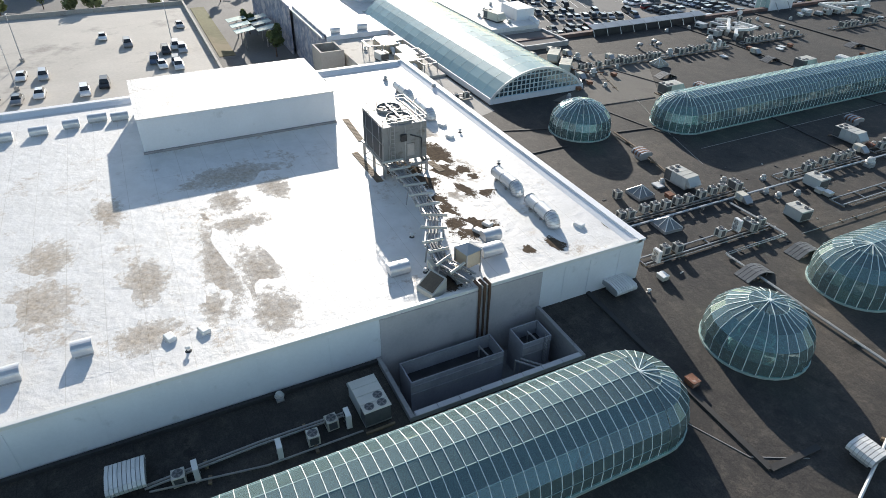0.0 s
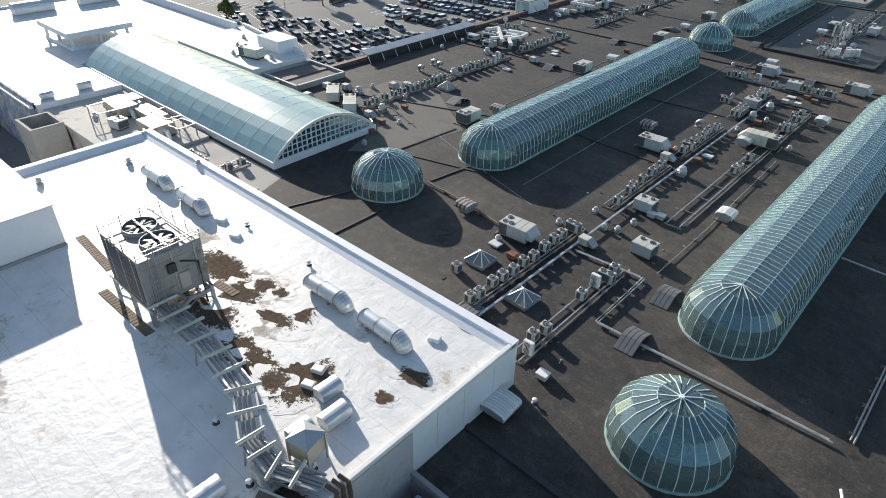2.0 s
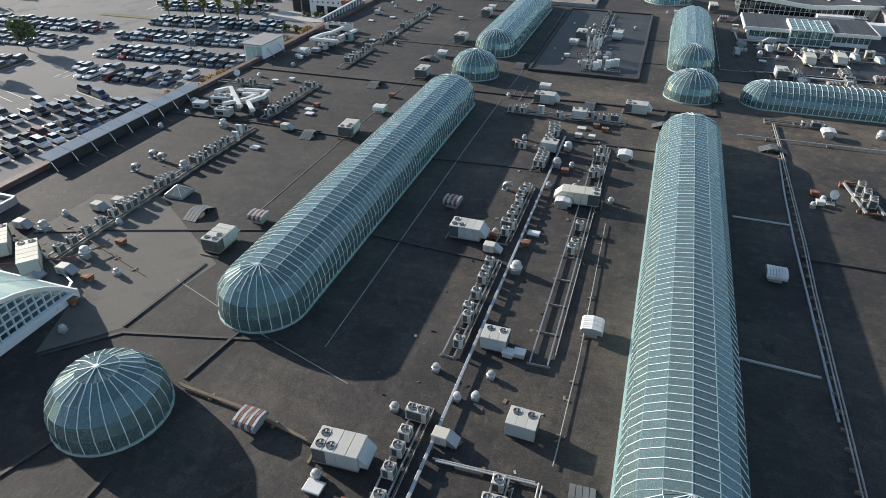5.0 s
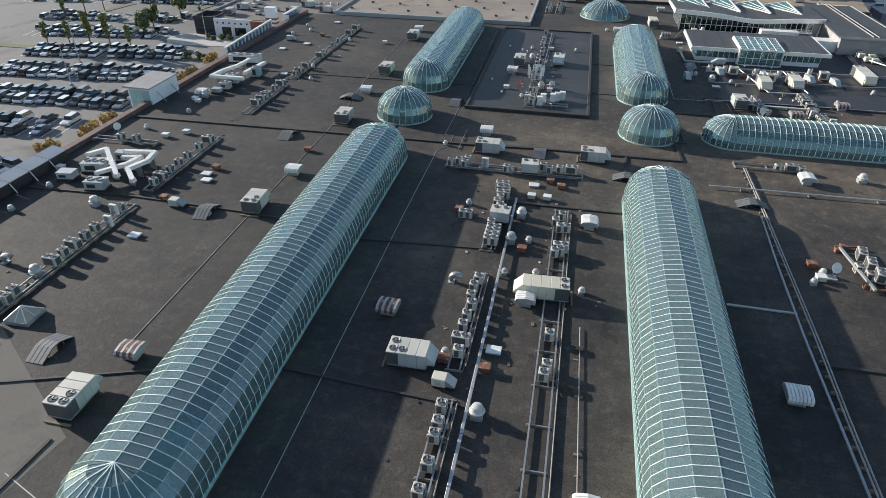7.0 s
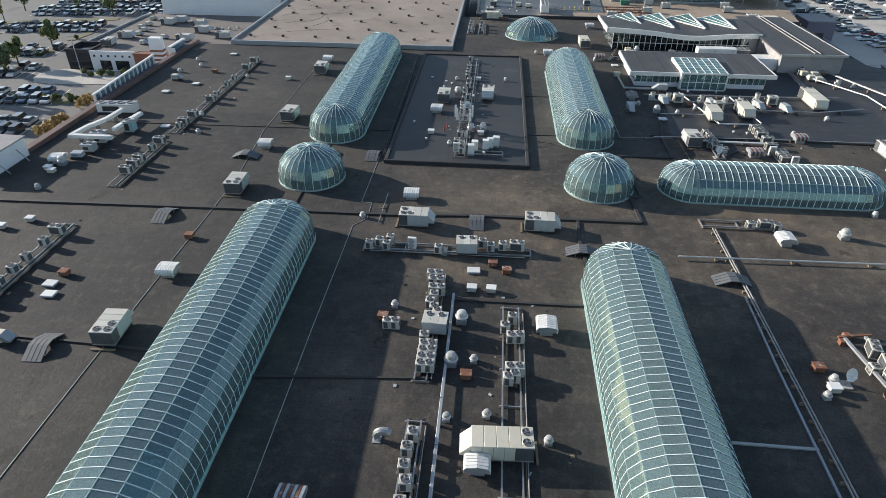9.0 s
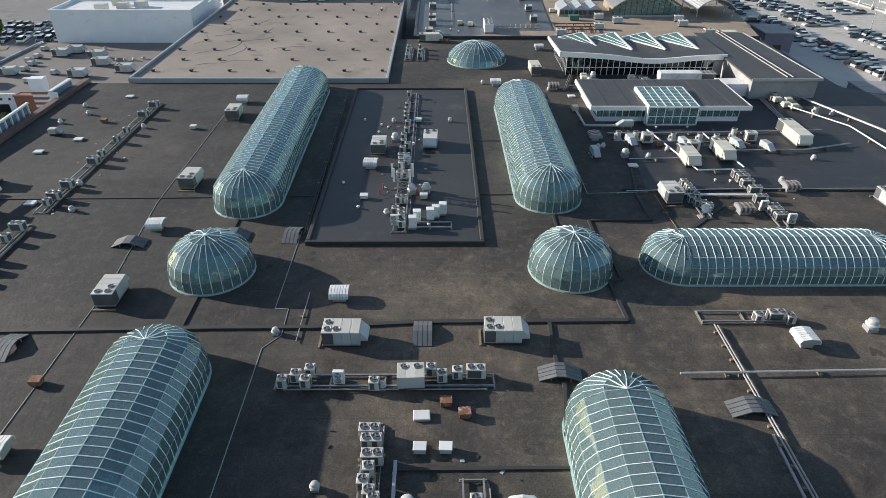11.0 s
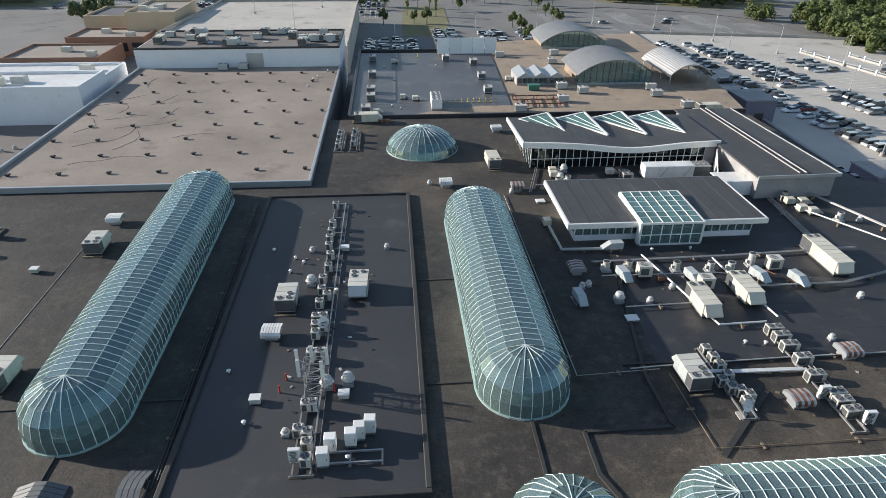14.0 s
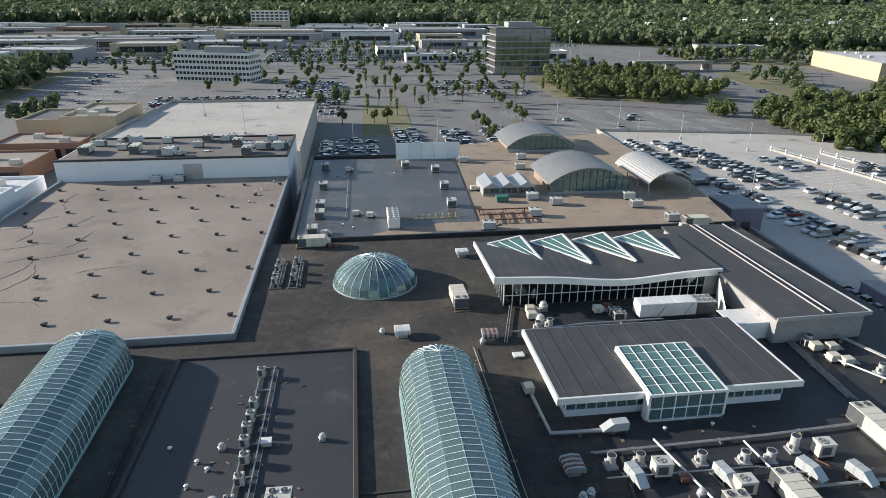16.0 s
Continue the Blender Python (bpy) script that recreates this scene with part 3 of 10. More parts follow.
def glass_dome(x, y, r, prof, n, label, single=True):
    ob = thing("glass_dome", label, "skylight", "glazed roofs over the mall", m=pose(x, y, 0))
    pr = [(u * r, z) for u, z in prof]
    step = 360 / n
    wm = [wedge_pane(pr[i][0], pr[i][1], pr[i + 1][0], pr[i + 1][1], step).mesh("pane", M_GLASS) for i in range(len(pr) - 1)]
    cut = len(pr) - 2
    rm = rib_shape(pr[:cut + 1], False).mesh("rib", M_RIB)
    cap_rib = rib_shape(pr[cut:], False).mesh("cap_rib", M_RIB)
    apse(ob, Matrix.Identity(4), step, wm[:-1] if single else [], rm, cap_rib, 3, True)
    top = Shape()
    for k in range(n):
        m = pose(0, 0, 0, 0, 0, step * k)
        for i in range(len(pr) - 1):
            if i == len(pr) - 2 or not single:
                sh = wedge_pane(pr[i][0], pr[i][1], pr[i + 1][0], pr[i + 1][1], step)
                top.add([m @ Vector(v) for v in sh.v], sh.f)
    tagged(part("top_panes", top, M_GLASS, ob), kind="stuff")
    for u, z in pr[1:-1]:
        part("ring", ring_shape(u, z, n), M_PURLIN, ob)
    part("hub", Shape().lathe(0, 0, [(0.22, pr[-1][1]), (0.2, pr[-1][1] + 0.12)], 12), M_RIB, ob)
    part("sill", sill_shape(arc(0, 0, r + 0.03, 0, 360 - step, n - 1), 0.2, 0.22), M_RIB_DARK, ob, "grey metal sill on the roof sheet")
    return ob


for key, v in VAULTS.items():
    glass_vault(*v, key_first=key not in "e", label="long greenish glass barrel vault with rounded ends on the dark roof")
for x, y, r in DOMES:
    glass_dome(x, y, r, DOME_H, 27, "round greenish glass dome with pale metal ribs on the dark roof")
glass_dome(-36.4, 238.5, 6.55, [(1.0, 0.12), (0.95, 1.4), (0.78, 2.6), (0.55, 3.5), (0.26, 4.1), (0.0, 4.3)], 27, "wide low glass dome near the brown gravel roof", False)

# round ornaments hanging in the halls, seen through the domes
def hoop(r, z, w=.09):
    return Shape().tube([(r * math.cos(.2618 * k), r * math.sin(.2618 * k), z) for k in range(25)], w, 6, False)


for k, (x, y, r) in enumerate(DOMES[1:]):
    ring = thing("hanging_ornament", ("round white lattice ornament under the glass dome", "red and white hoops hanging under the glass dome", "pale concentric hoops hanging under the glass dome")[k], "ornament", "ornaments under the domes", m=pose(x + .6, y - .9, 1.6))
    part("hoop", hoop(1.5, 0, .1), (M_WHITE_METAL, M_RUST, M_RIB)[k], ring)
    part("hoop", hoop(1.05 if k else .5, -.5 * k, .08), M_RIB, ring)
    if k == 0:
        grid = Shape()
        for j in range(6):
            c, q = math.cos(math.pi * j / 3), math.sin(math.pi * j / 3)
            grid.beam((.5 * c, .5 * q, 0), (1.5 * c, 1.5 * q, 0), .08, .08)
            grid.tube([(c + .45 * math.cos(.7 * i), q + .45 * math.sin(.7 * i), .02) for i in range(10)], .05, 5, False)
        part("lattice", grid, M_WHITE_METAL, ring)
    else:
        part("hoop", hoop(2.0, -1.6, .08), M_RIB, ring)
    part("hanger", Shape().tube([(0, 0, -1.6 if k else 0), (-.6, .9, 3.1)], .03, 6), M_STEEL, ring)

# ---- the white-roofed store ----
WX0, WX1, WY0, WY1, WZ = -102.6, -40.85, -75.0, 43.1, 4.95
WR = 4.4
store = thing("white_store", "flat-roofed store with stained white roof and white walls", "building")
part("roof_sheet", Shape().box(WX0 + 0.3, WY0 + 0.3, WR - 0.3, WX1 - 0.3, WY1 - 0.3, WR), M_WHITE_ROOF, store, "stained and wrinkled white roof sheet")
for nm, b in (("east", (WX1 - 0.3, WY0, GROUND, WX1, WY1, WZ - 0.35)), ("north", (WX0, WY1 - 0.3, GROUND, WX1 - 0.3, WY1, WZ)), ("west", (WX0, WY0, GROUND, WX0 + 0.3, WY1 - 0.3, WZ)), ("south", (WX0 + 0.3, WY0, GROUND, WX1 - 0.3, WY0 + 0.3, WZ))):
    part("wall", Shape().box(*b), M_WHITE_WALL, store)
part("parapet", Shape().prism([(WY1 - 1.5, WR), (WY1 - 0.75, WZ - 0.12), (WY1 - 0.75, WZ + 0.02), (WY1 + 0.06, WZ + 0.04), (WY1 + 0.06, WZ - 0.25), (WY1 - 0.3, WZ - 0.25)], "x", WX0, WX1 + 0.05), M_WHITE_WALL, store, "broad white sloping parapet")
part("parapet", Shape().prism([(WX0 + 1.5, WR), (WX0 + 0.75, WZ - 0.12), (WX0 + 0.75, WZ + 0.02), (WX0 - 0.06, WZ + 0.04), (WX0 - 0.06, WZ - 0.25), (WX0 + 0.3, WZ - 0.25)], "y", WY0, WY1 - 1.5), M_WHITE_WALL, store, "broad white sloping parapet")
part("fascia", Shape().box(WX1 - 0.34, WY0, WZ - 0.36, WX1 + 0.05, WY1 - 0.32, WZ - 0.02, 0.04), M_WHITE_METAL, store, "white metal roof edge")
pent = thing("penthouse", "large plain white plant penthouse on the white roof", "penthouse")
part("wall", Shape().box(-97.6, -0.4, WR, -82.5, 24.3, 8.75), M_WHITE_WALL, pent)
part("roof_sheet", Shape().box(-97.7, -0.5, 8.75, -82.4, 24.4, 8.88), M_WHITE_ROOF, pent)
part("skirting", Shape().box(-82.5, -0.5, WR, -82.15, 24.3, WR + 0.25), M_GREY_WALL, pent)

# ---- big barrel roof with glazed gable ----
gv = thing("barrel_roof", "broad arched roof of frosted greenish panels with a glazed gable end", "skylight")
GX0, GX1, GYC, GH, GZ0, GZ1 = -150.0, -89.3, 62.2, 9.3, 0.9, 5.0
rad = (GH ** 2 + (GZ1 - GZ0) ** 2) / (2 * (GZ1 - GZ0))
half_a = math.degrees(math.asin(GH / rad))


def barrel_point(k, n, dr=0.0):
    a = radians(-half_a + 2 * half_a * k / n)
    return GYC + (rad + dr) * math.sin(a), GZ1 - rad + (rad + dr) * math.cos(a)


NB, NL = 12, 18
for k in range(NB):
    (ya, za), (yb, zb) = barrel_point(k, NB), barrel_point(k + 1, NB)
    (yc, zc), (yd, zd) = barrel_point(k, NB, 0.05), barrel_point(k + 1, NB, 0.05)
    L = (GX1 - GX0) / NL
    e = 0.03
    me = Shape().add([(e, ya, za), (L - e, ya, za), (L - e, yb, zb), (e, yb, zb), (e, yc, zc), (L - e, yc, zc), (L - e, yd, zd), (e, yd, zd)],
                     [(3, 2, 1, 0), (4, 5, 6, 7), (0, 1, 5, 4), (1, 2, 6, 5), (2, 3, 7, 6), (3, 0, 4, 7)]).mesh("panel", M_FROSTED)
    for j in range(NL):
        part("panel", me, M_FROSTED, gv, m=pose(GX0 + L * j, 0, 0))
for j in range(NL + 1):
    s = Shape()
    for k in range(NB):
        (ya, za), (yb, zb) = barrel_point(k, NB, 0.03), barrel_point(k + 1, NB, 0.03)
        s.beam((GX0 + L * j, ya, za), (GX0 + L * j, yb, zb), 0.07, 0.09)
    part("rib", s.weld(), M_RIB_DARK, gv)
part("gable_arch", Shape().add([p for k in range(NB + 1) for p in ((GX1 + 0.02, *barrel_point(k, NB, 0.1)), (GX1 + 0.02, *barrel_point(k, NB, -0.3)), (GX1 + 0.25, *barrel_point(k, NB, 0.1)), (GX1 + 0.25, *barrel_point(k, NB, -0.3)))],
     [f for k in range(NB) for f in ((4 * k, 4 * k + 4, 4 * k + 6, 4 * k + 2), (4 * k + 2, 4 * k + 6, 4 * k + 7, 4 * k + 3), (4 * k + 1, 4 * k + 3, 4 * k + 7, 4 * k + 5))]), M_WHITE_METAL, gv)
part("base_wall", Shape().box(GX0, GYC - GH - 0.15, 0, GX1 + 0.3, GYC - GH + 0.15, GZ0 + 0.1), M_WHITE_WALL, gv)
part("base_wall", Shape().box(GX0, GYC + GH - 0.15, 0, GX1 + 0.3, GYC + GH + 0.15, GZ0 + 0.1), M_WHITE_WALL, gv)
part("base_wall", Shape().box(GX1, GYC - GH + 0.15, 0, GX1 + 0.3, GYC + GH - 0.15, GZ0), M_WHITE_WALL, gv)
for k in range(1, 22):
    y = GYC - GH + 2 * GH * k / 22
    top = GZ1 - rad + math.sqrt(max(rad ** 2 - (y - GYC) ** 2, 0))
    part("mullion", Shape().box(GX1 + 0.05, y - 0.035, GZ0, GX1 + 0.17, y + 0.035, top), M_WHITE_METAL, gv)
for z in (1.7, 2.5, 3.3, 4.1):
    hw = math.sqrt(rad ** 2 - (z - GZ1 + rad) ** 2)
    part("transom", Shape().box(GX1 + 0.06, GYC - hw, z - 0.03, GX1 + 0.16, GYC + hw, z + 0.03), M_WHITE_METAL, gv)
part("gable_glass", Shape().add([(GX1 + 0.03, *barrel_point(k, NB, -0.1)) for k in range(NB + 1)] , [tuple(range(NB + 1))]), glass_mat("gable_glass", (0.12, 0.14, 0.14), 0.05, 0.85, (0.05, 0.06, 0.06)), gv, "dark glass of the gable")
setting("hall_floor_west", Shape().box(GX0, GYC - GH, -1.0, GX1, GYC + GH, 0.02), M_DARK_METAL, "dark floor under the barrel roof", "floor")

# ---- neighbouring roofs and buildings ----
# raised slate-coloured roof field
field = setting("raised_roof", Shape().box(-61.0, 160.9, -0.2, -39.7, 217.6, 0.28), M_SLATE_ROOF, "slate-grey raised roof field with dark kerb", "roof")
for k, b in enumerate(((-61.3, 160.5, 0, -39.4, 161.0, 0.55), (-61.3, 217.5, 0, -39.4, 218.0, 0.55), (-61.3, 161.0, 0, -60.8, 217.5, 0.55), (-39.9, 161.0, 0, -39.4, 217.5, 0.55))):
    setting("kerb_%d" % (k + 1), Shape().box(*b, 0.06), M_KERB, "dark sheet-covered kerb of the raised roof", "kerb")

# brown gravel roof of the department store
brown = thing("gravel_store", "department store with flat brown gravel roof", "building")
part("roof_sheet", Shape().slab([(-108.0, 223.0), (-55.9, 223.0), (-55.9, 301.5), (-108.0, 301.5)], -9.9, 0.5), M_BROWN_ROOF, brown)
for b in ((-108.3, 222.5, -9.8, -55.3, 223.0, 0.95), (-55.8, 223.0, -9.8, -55.3, 302, 0.85), (-108.4, 223.0, -9.8, -107.9, 301.5, 1.0)):
    part("parapet", Shape().box(*b, 0.05), M_COPING, brown)
long_wall = thing("white_upper_storey", "long white-panelled upper storey with dark flat roof", "building")
part("wall", Shape().box(-109.0, 301.6, -9.9, -55.5, 326, 5.3), M_WHITE_WALL, long_wall)
part("roof_sheet", Shape().box(-108.6, 302.0, 5.3, -55.9, 325.6, 5.4), M_DRAB, long_wall)
part("parapet", Shape().box(-109.1, 301.5, 5.3, -55.4, 302.1, 5.8, 0.04), M_DARK_METAL, long_wall)
part("parapet", Shape().box(-109.1, 325.5, 5.3, -55.4, 326.1, 5.8, 0.04), M_DARK_METAL, long_wall)
part("parapet", Shape().box(-56.0, 302.1, 5.3, -55.4, 325.5, 5.8, 0.04), M_DARK_METAL, long_wall)
part("door", Shape().box(-80.2, 301.5, 0.6, -75.8, 301.6, 4.2), M_COPING, long_wall, "grey roller door")

# grey and tan roofs beyond the wide dome
setting("slate_roof", Shape().slab([(-50.5, 257.2), (-15.5, 257.2), (-12.2, 317), (-50.8, 318)], -9.9, 0.3), mat("grey_membrane", (0.085, 0.088, 0.094), 0.45, 0, 0.2, 0.12, 2.5, 0.15, (0.14, 0.135, 0.125), 0.6, 0.15), "smooth grey membrane roof", "roof")
setting("tan_roof", Shape().slab([(-15.3, 257.2), (36.5, 257.2), (41.5, 284), (42, 345), (-12.6, 332), (-12.6, 318)], -9.9, 0.1), M_TAN_ROOF, "dusty tan ballast roof", "roof")
for k, b in enumerate(((-51.0, 256.7, -9, 36.0, 257.2, 0.75), (-51.2, 257.2, -9, -50.5, 320, 0.8), (-51, 320, -9, -12.6, 320.5, 0.8))):
    setting("coping_%d" % (k + 1), Shape().box(*b, 0.06), M_DARK_METAL, "dark metal roof edge", "coping")

# pavilion with square skylight
pav = thing("pavilion", "low pavilion with dark seamed roof, white fascia and square skylight", "building")
PX0, PX1, PY0, PY1, PZ = -18.6, 9.6, 200.3, 215.3, 3.1
M_SEAM = mat("seamed_roof", (0.062, 0.061, 0.062), 0.6, 0.1, 0.18, 0.3, 4.0, 0.1, (0.09, 0.085, 0.08), 0.62, 0.3)
part("roof_sheet", Shape().box(PX0 + 0.35, PY0 + 0.35, PZ - 0.2, PX1 - 0.35, PY1 - 0.1, PZ - 0.02), M_SEAM, pav, "dark standing-seam roof")
for k in range(14):
    x = PX0 + 1.2 + k * 1.98
    part("seam", Shape().box(x - 0.03, PY0 + 0.36, PZ - 0.02, x + 0.03, PY1 - 0.12, PZ + 0.02), M_KERB if k % 2 else M_UNIT_SIDE, pav)
for b in ((PX0, PY0, PZ - 0.75, PX1, PY0 + 0.35, PZ), (PX0, PY0 + 0.35, PZ - 0.75, PX0 + 0.35, PY1, PZ), (PX1 - 0.35, PY0 + 0.35, PZ - 0.75, PX1, PY1, PZ), (PX0 + 0.35, PY1 - 0.1, PZ - 0.75, PX1 - 0.35, PY1, PZ)):
    part("fascia", Shape().box(*b, 0.05), M_WHITE_METAL, pav, "white roof edge")
part("wall", Shape().box(PX0 + 1.4, PY0 + 1.0, 0, PX1 - 1.6, PY1 - 0.6, 0.85), M_WHITE_WALL, pav)
part("core", Shape().box(PX0 + 2.2, PY0 + 3.2, 0.85, PX1 - 2.4, PY1 - 0.7, PZ - 0.75), M_DARK_METAL, pav)
part("window_band", Shape().box(PX0 + 1.45, PY0 + 1.05, 0.85, PX1 - 1.65, PY0 + 1.12, PZ - 0.75), M_GLASS, pav, "greenish window band")
part("window_band", Shape().box(PX0 + 1.45, PY0 + 1.12, 0.85, PX0 + 1.52, PY1 - 0.7, PZ - 0.75), M_GLASS, pav, "greenish window band")
for k in range(23):
    x = PX0 + 1.4 + k * (PX1 - PX0 - 3.0) / 22
    part("mullion", Shape().box(x - 0.05, PY0 + 0.98, 0.85, x + 0.05, PY0 + 1.05, PZ - 0.75), M_WHITE_METAL, pav)
SX0, SX1, SY0, SY1 = -8.9, 0.05, 199.3, 208.9
glasshouse = thing("square_skylight", "white-framed glass box with flat glazed roof in the pavilion", "skylight")
part("base", Shape().box(SX0, SY0, 0, SX1, SY0 + 0.25, 0.25), M_WHITE_METAL, glasshouse)
for x in (SX0, SX1 - 0.25):
    part("side_frame", Shape().add([(x, SY0, 0), (x + .25, SY0, 0), (x + .25, SY0 + 1.2, 0), (x, SY0 + 1.2, 0), (x, SY0, 3.45), (x + .25, SY0, 3.45), (x + .25, SY1, 3.75), (x, SY1, 3.75), (x, SY1, 3.1), (x + .25, SY1, 3.1), (x, SY0 + 1.2, 3.0), (x + .25, SY0 + 1.2, 3.0)],
         [(0, 1, 2, 3), (0, 4, 5, 1), (4, 7, 6, 5), (7, 8, 9, 6), (8, 10, 11, 9), (10, 3, 2, 11), (0, 3, 10, 8, 7, 4), (1, 5, 6, 9, 11, 2)]), M_WHITE_METAL, glasshouse)
part("frame", Shape().box(SX0 + 0.25, SY0, 3.15, SX1 - 0.25, SY0 + 0.2, 3.45), M_WHITE_METAL, glasshouse)
part("frame", Shape().box(SX0 + 0.25, SY1 - 0.2, 3.1, SX1 - 0.25, SY1, 3.75), M_WHITE_METAL, glasshouse)
for k in range(6):
    x0 = SX0 + 0.25 + k * (SX1 - SX0 - 0.5) / 6
    x1 = x0 + (SX1 - SX0 - 0.5) / 6
    for j in range(6):
        ya, yb = SY0 + 0.2 + j * (SY1 - SY0 - 0.4) / 6, SY0 + 0.2 + (j + 1) * (SY1 - SY0 - 0.4) / 6
        za, zb = 3.42 + 0.3 * (ya - SY0) / (SY1 - SY0), 3.42 + 0.3 * (yb - SY0) / (SY1 - SY0)
        e = 0.03
        part("pane", Shape().add([(x0 + e, ya + e, za), (x1 - e, ya + e, za), (x1 - e, yb - e, zb), (x0 + e, yb - e, zb)], [(0, 1, 2, 3)]), M_TINTED, glasshouse)
    part("rafter", Shape().beam((x0, SY0 + 0.1, 3.47), (x0, SY1 - 0.1, 3.77), 0.07, 0.09), M_WHITE_METAL, glasshouse)
    part("front_pane", Shape().box(x0 + 0.05, SY0 + 0.1, 0.25, x1 - 0.05, SY0 + 0.13, 3.15), M_GLASS, glasshouse)
    part("mullion", Shape().box(x0 - 0.05, SY0 + 0.04, 0.25, x0 + 0.05, SY0 + 0.2, 3.15), M_RIB, glasshouse)

for j in range(1, 6):
    y = SY0 + 0.2 + j * (SY1 - SY0 - 0.4) / 6
    z = 3.45 + 0.3 * (y - SY0) / (SY1 - SY0)
    part("cross_bar", Shape().box(SX0 + 0.25, y - .03, z - .03, SX1 - 0.25, y + .03, z + .02), M_RIB, glasshouse)
part("front_transom", Shape().box(SX0 + 0.25, SY0 + .03, 1.55, SX1 - 0.25, SY0 + .12, 1.65), M_RIB, glasshouse)

# long glass-fronted hall with triangular rooflights
hall = thing("glass_hall", "glass-fronted hall with wavy white roof edge and triangular rooflights", "building")
HX0, HX1, HY0, HY1 = -19.6, 15.5, 226.3, 243.0


def hall_top(x):
    """Height of the front roof edge: high at both ends, low in between."""
    t = (x - HX0) / (HX1 - HX0)
    return 4.3 + 0.9 * (1 - t) ** 2 - 0.9 * math.exp(-((t - 0.55) / 0.22) ** 2)


NS = 24
top, rim = Shape(), Shape()
for k in range(NS):
    xa, xb = HX0 + (HX1 - HX0) * k / NS, HX0 + (HX1 - HX0) * (k + 1) / NS
    fa, fb = HY0 + 1.2 * k / NS, HY0 + 1.2 * (k + 1) / NS
    za, zb = hall_top(xa), hall_top(xb)
    top.add([(xa, fa, za), (xb, fb, zb), (xb, HY1, 4.2), (xa, HY1, 4.2), (xa, fa, za - .15), (xb, fb, zb - .15), (xb, HY1, 4.05), (xa, HY1, 4.05)], [(0, 1, 2, 3), (7, 6, 5, 4), (2, 3, 7, 6)])
    rim.add([(xa, fa - .05, za + .06), (xb, fb - .05, zb + .06), (xb, fb + .35, zb + .06), (xa, fa + .35, za + .06), (xa, fa - .05, za - .95), (xb, fb - .05, zb - .95), (xb, fb + .35, zb - .95), (xa, fa + .35, za - .95)], [(0, 1, 2, 3), (0, 4, 5, 1), (4, 7, 6, 5)])
part("roof_sheet", top.weld(), M_SEAM, hall, "dark roof sheet")
part("fascia", rim.weld(), M_WHITE_METAL, hall, "wavy white roof edge")
part("fascia", Shape().add([(HX0, HY0, 5.26), (HX0 - .3, HY0, 5.26), (HX0 - .3, HY1, 4.3), (HX0, HY1, 4.3), (HX0, HY0, 4.2), (HX0 - .3, HY0, 4.2), (HX0 - .3, HY1, 3.6), (HX0, HY1, 3.6)], [(0, 1, 2, 3), (1, 5, 6, 2), (0, 4, 5, 1), (4, 7, 6, 5), (3, 2, 6, 7)]), M_WHITE_METAL, hall, "white roof edge")
M_FACADE = glass_mat("facade_glass", (0.2, 0.22, 0.22), 0.03, 0.9, (0.1, 0.1, 0.1))
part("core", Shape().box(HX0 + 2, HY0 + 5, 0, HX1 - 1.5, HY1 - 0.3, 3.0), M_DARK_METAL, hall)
for k in range(26):
    x = HX0 + 1.6 + k * (HX1 - HX0 - 4) / 25
    part("mullion", Shape().box(x - 0.06, HY0 + 1.5, 0, x + 0.06, HY0 + 1.65, hall_top(x) - 0.9), M_WHITE_METAL, hall)
    if k < 25:
        w = (HX1 - HX0 - 4) / 25
        part("pane", Shape().box(x + 0.06, HY0 + 1.55, 0.1, x + w - 0.06, HY0 + 1.59, min(hall_top(x), hall_top(x + w)) - 0.9), M_FACADE, hall)
part("transom", Shape().box(HX0 + 1.6, HY0 + 1.48, 1.55, HX1 - 2.4, HY0 + 1.62, 1.67), M_WHITE_METAL, hall)
for k in range(11):
    y = HY0 + 1.6 + k * 1.4
    part("mullion", Shape().box(HX0 + 1.5, y - 0.06, 0, HX0 + 1.65, y + 0.06, 4.0), M_WHITE_METAL, hall)
part("pane", Shape().box(HX0 + 1.55, HY0 + 1.7, 0.1, HX0 + 1.6, HY1 - 0.4, 3.9), M_FACADE, hall)
part("wall", Shape().box(HX1 - 2.4, HY0 + 1.5, 0, HX1 - 0.6, HY1 - 0.3, 3.3), M_GREY_WALL, hall)
for k in range(4):
    x = HX0 + 6.5 + k * 7.2
    tri = thing("triangular_rooflight", "triangular white-framed rooflight rising from the dark roof", "rooflight", "rooflights of the glass hall")
    p = [Vector((x - 4.6, HY1 - 1.2, 4.25)), Vector((x + 2.6, HY0 + 6.0, 4.15)), Vector((x + 0.9, HY1 - 1.0, 5.3))]
    part("glazing", Shape().add([p[0], p[1], p[2]], [(0, 1, 2)]), M_TINTED, tri)
    for a, b in ((0, 1), (1, 2), (2, 0)):
        part("frame", Shape().beam(p[a], p[b], 0.35, 0.25), M_WHITE_METAL, tri)
    q = [Vector((x + 2.6, HY0 + 6.0, 4.1)), Vector((x + 2.4, HY1 - 1.0, 4.1))]
    part("cheek", Shape().add([p[1], p[2], q[1], q[0]], [(0, 1, 2, 3)]), M_WHITE_METAL, tri)
    for k2 in (0.3, 0.6):
        part("bar", Shape().beam(p[0].lerp(p[2], k2) + Vector((0, 0, .05)), p[1].lerp(p[2], k2 * 0.4) + Vector((0, 0, .05)), 0.08, 0.08), M_RIB, tri)

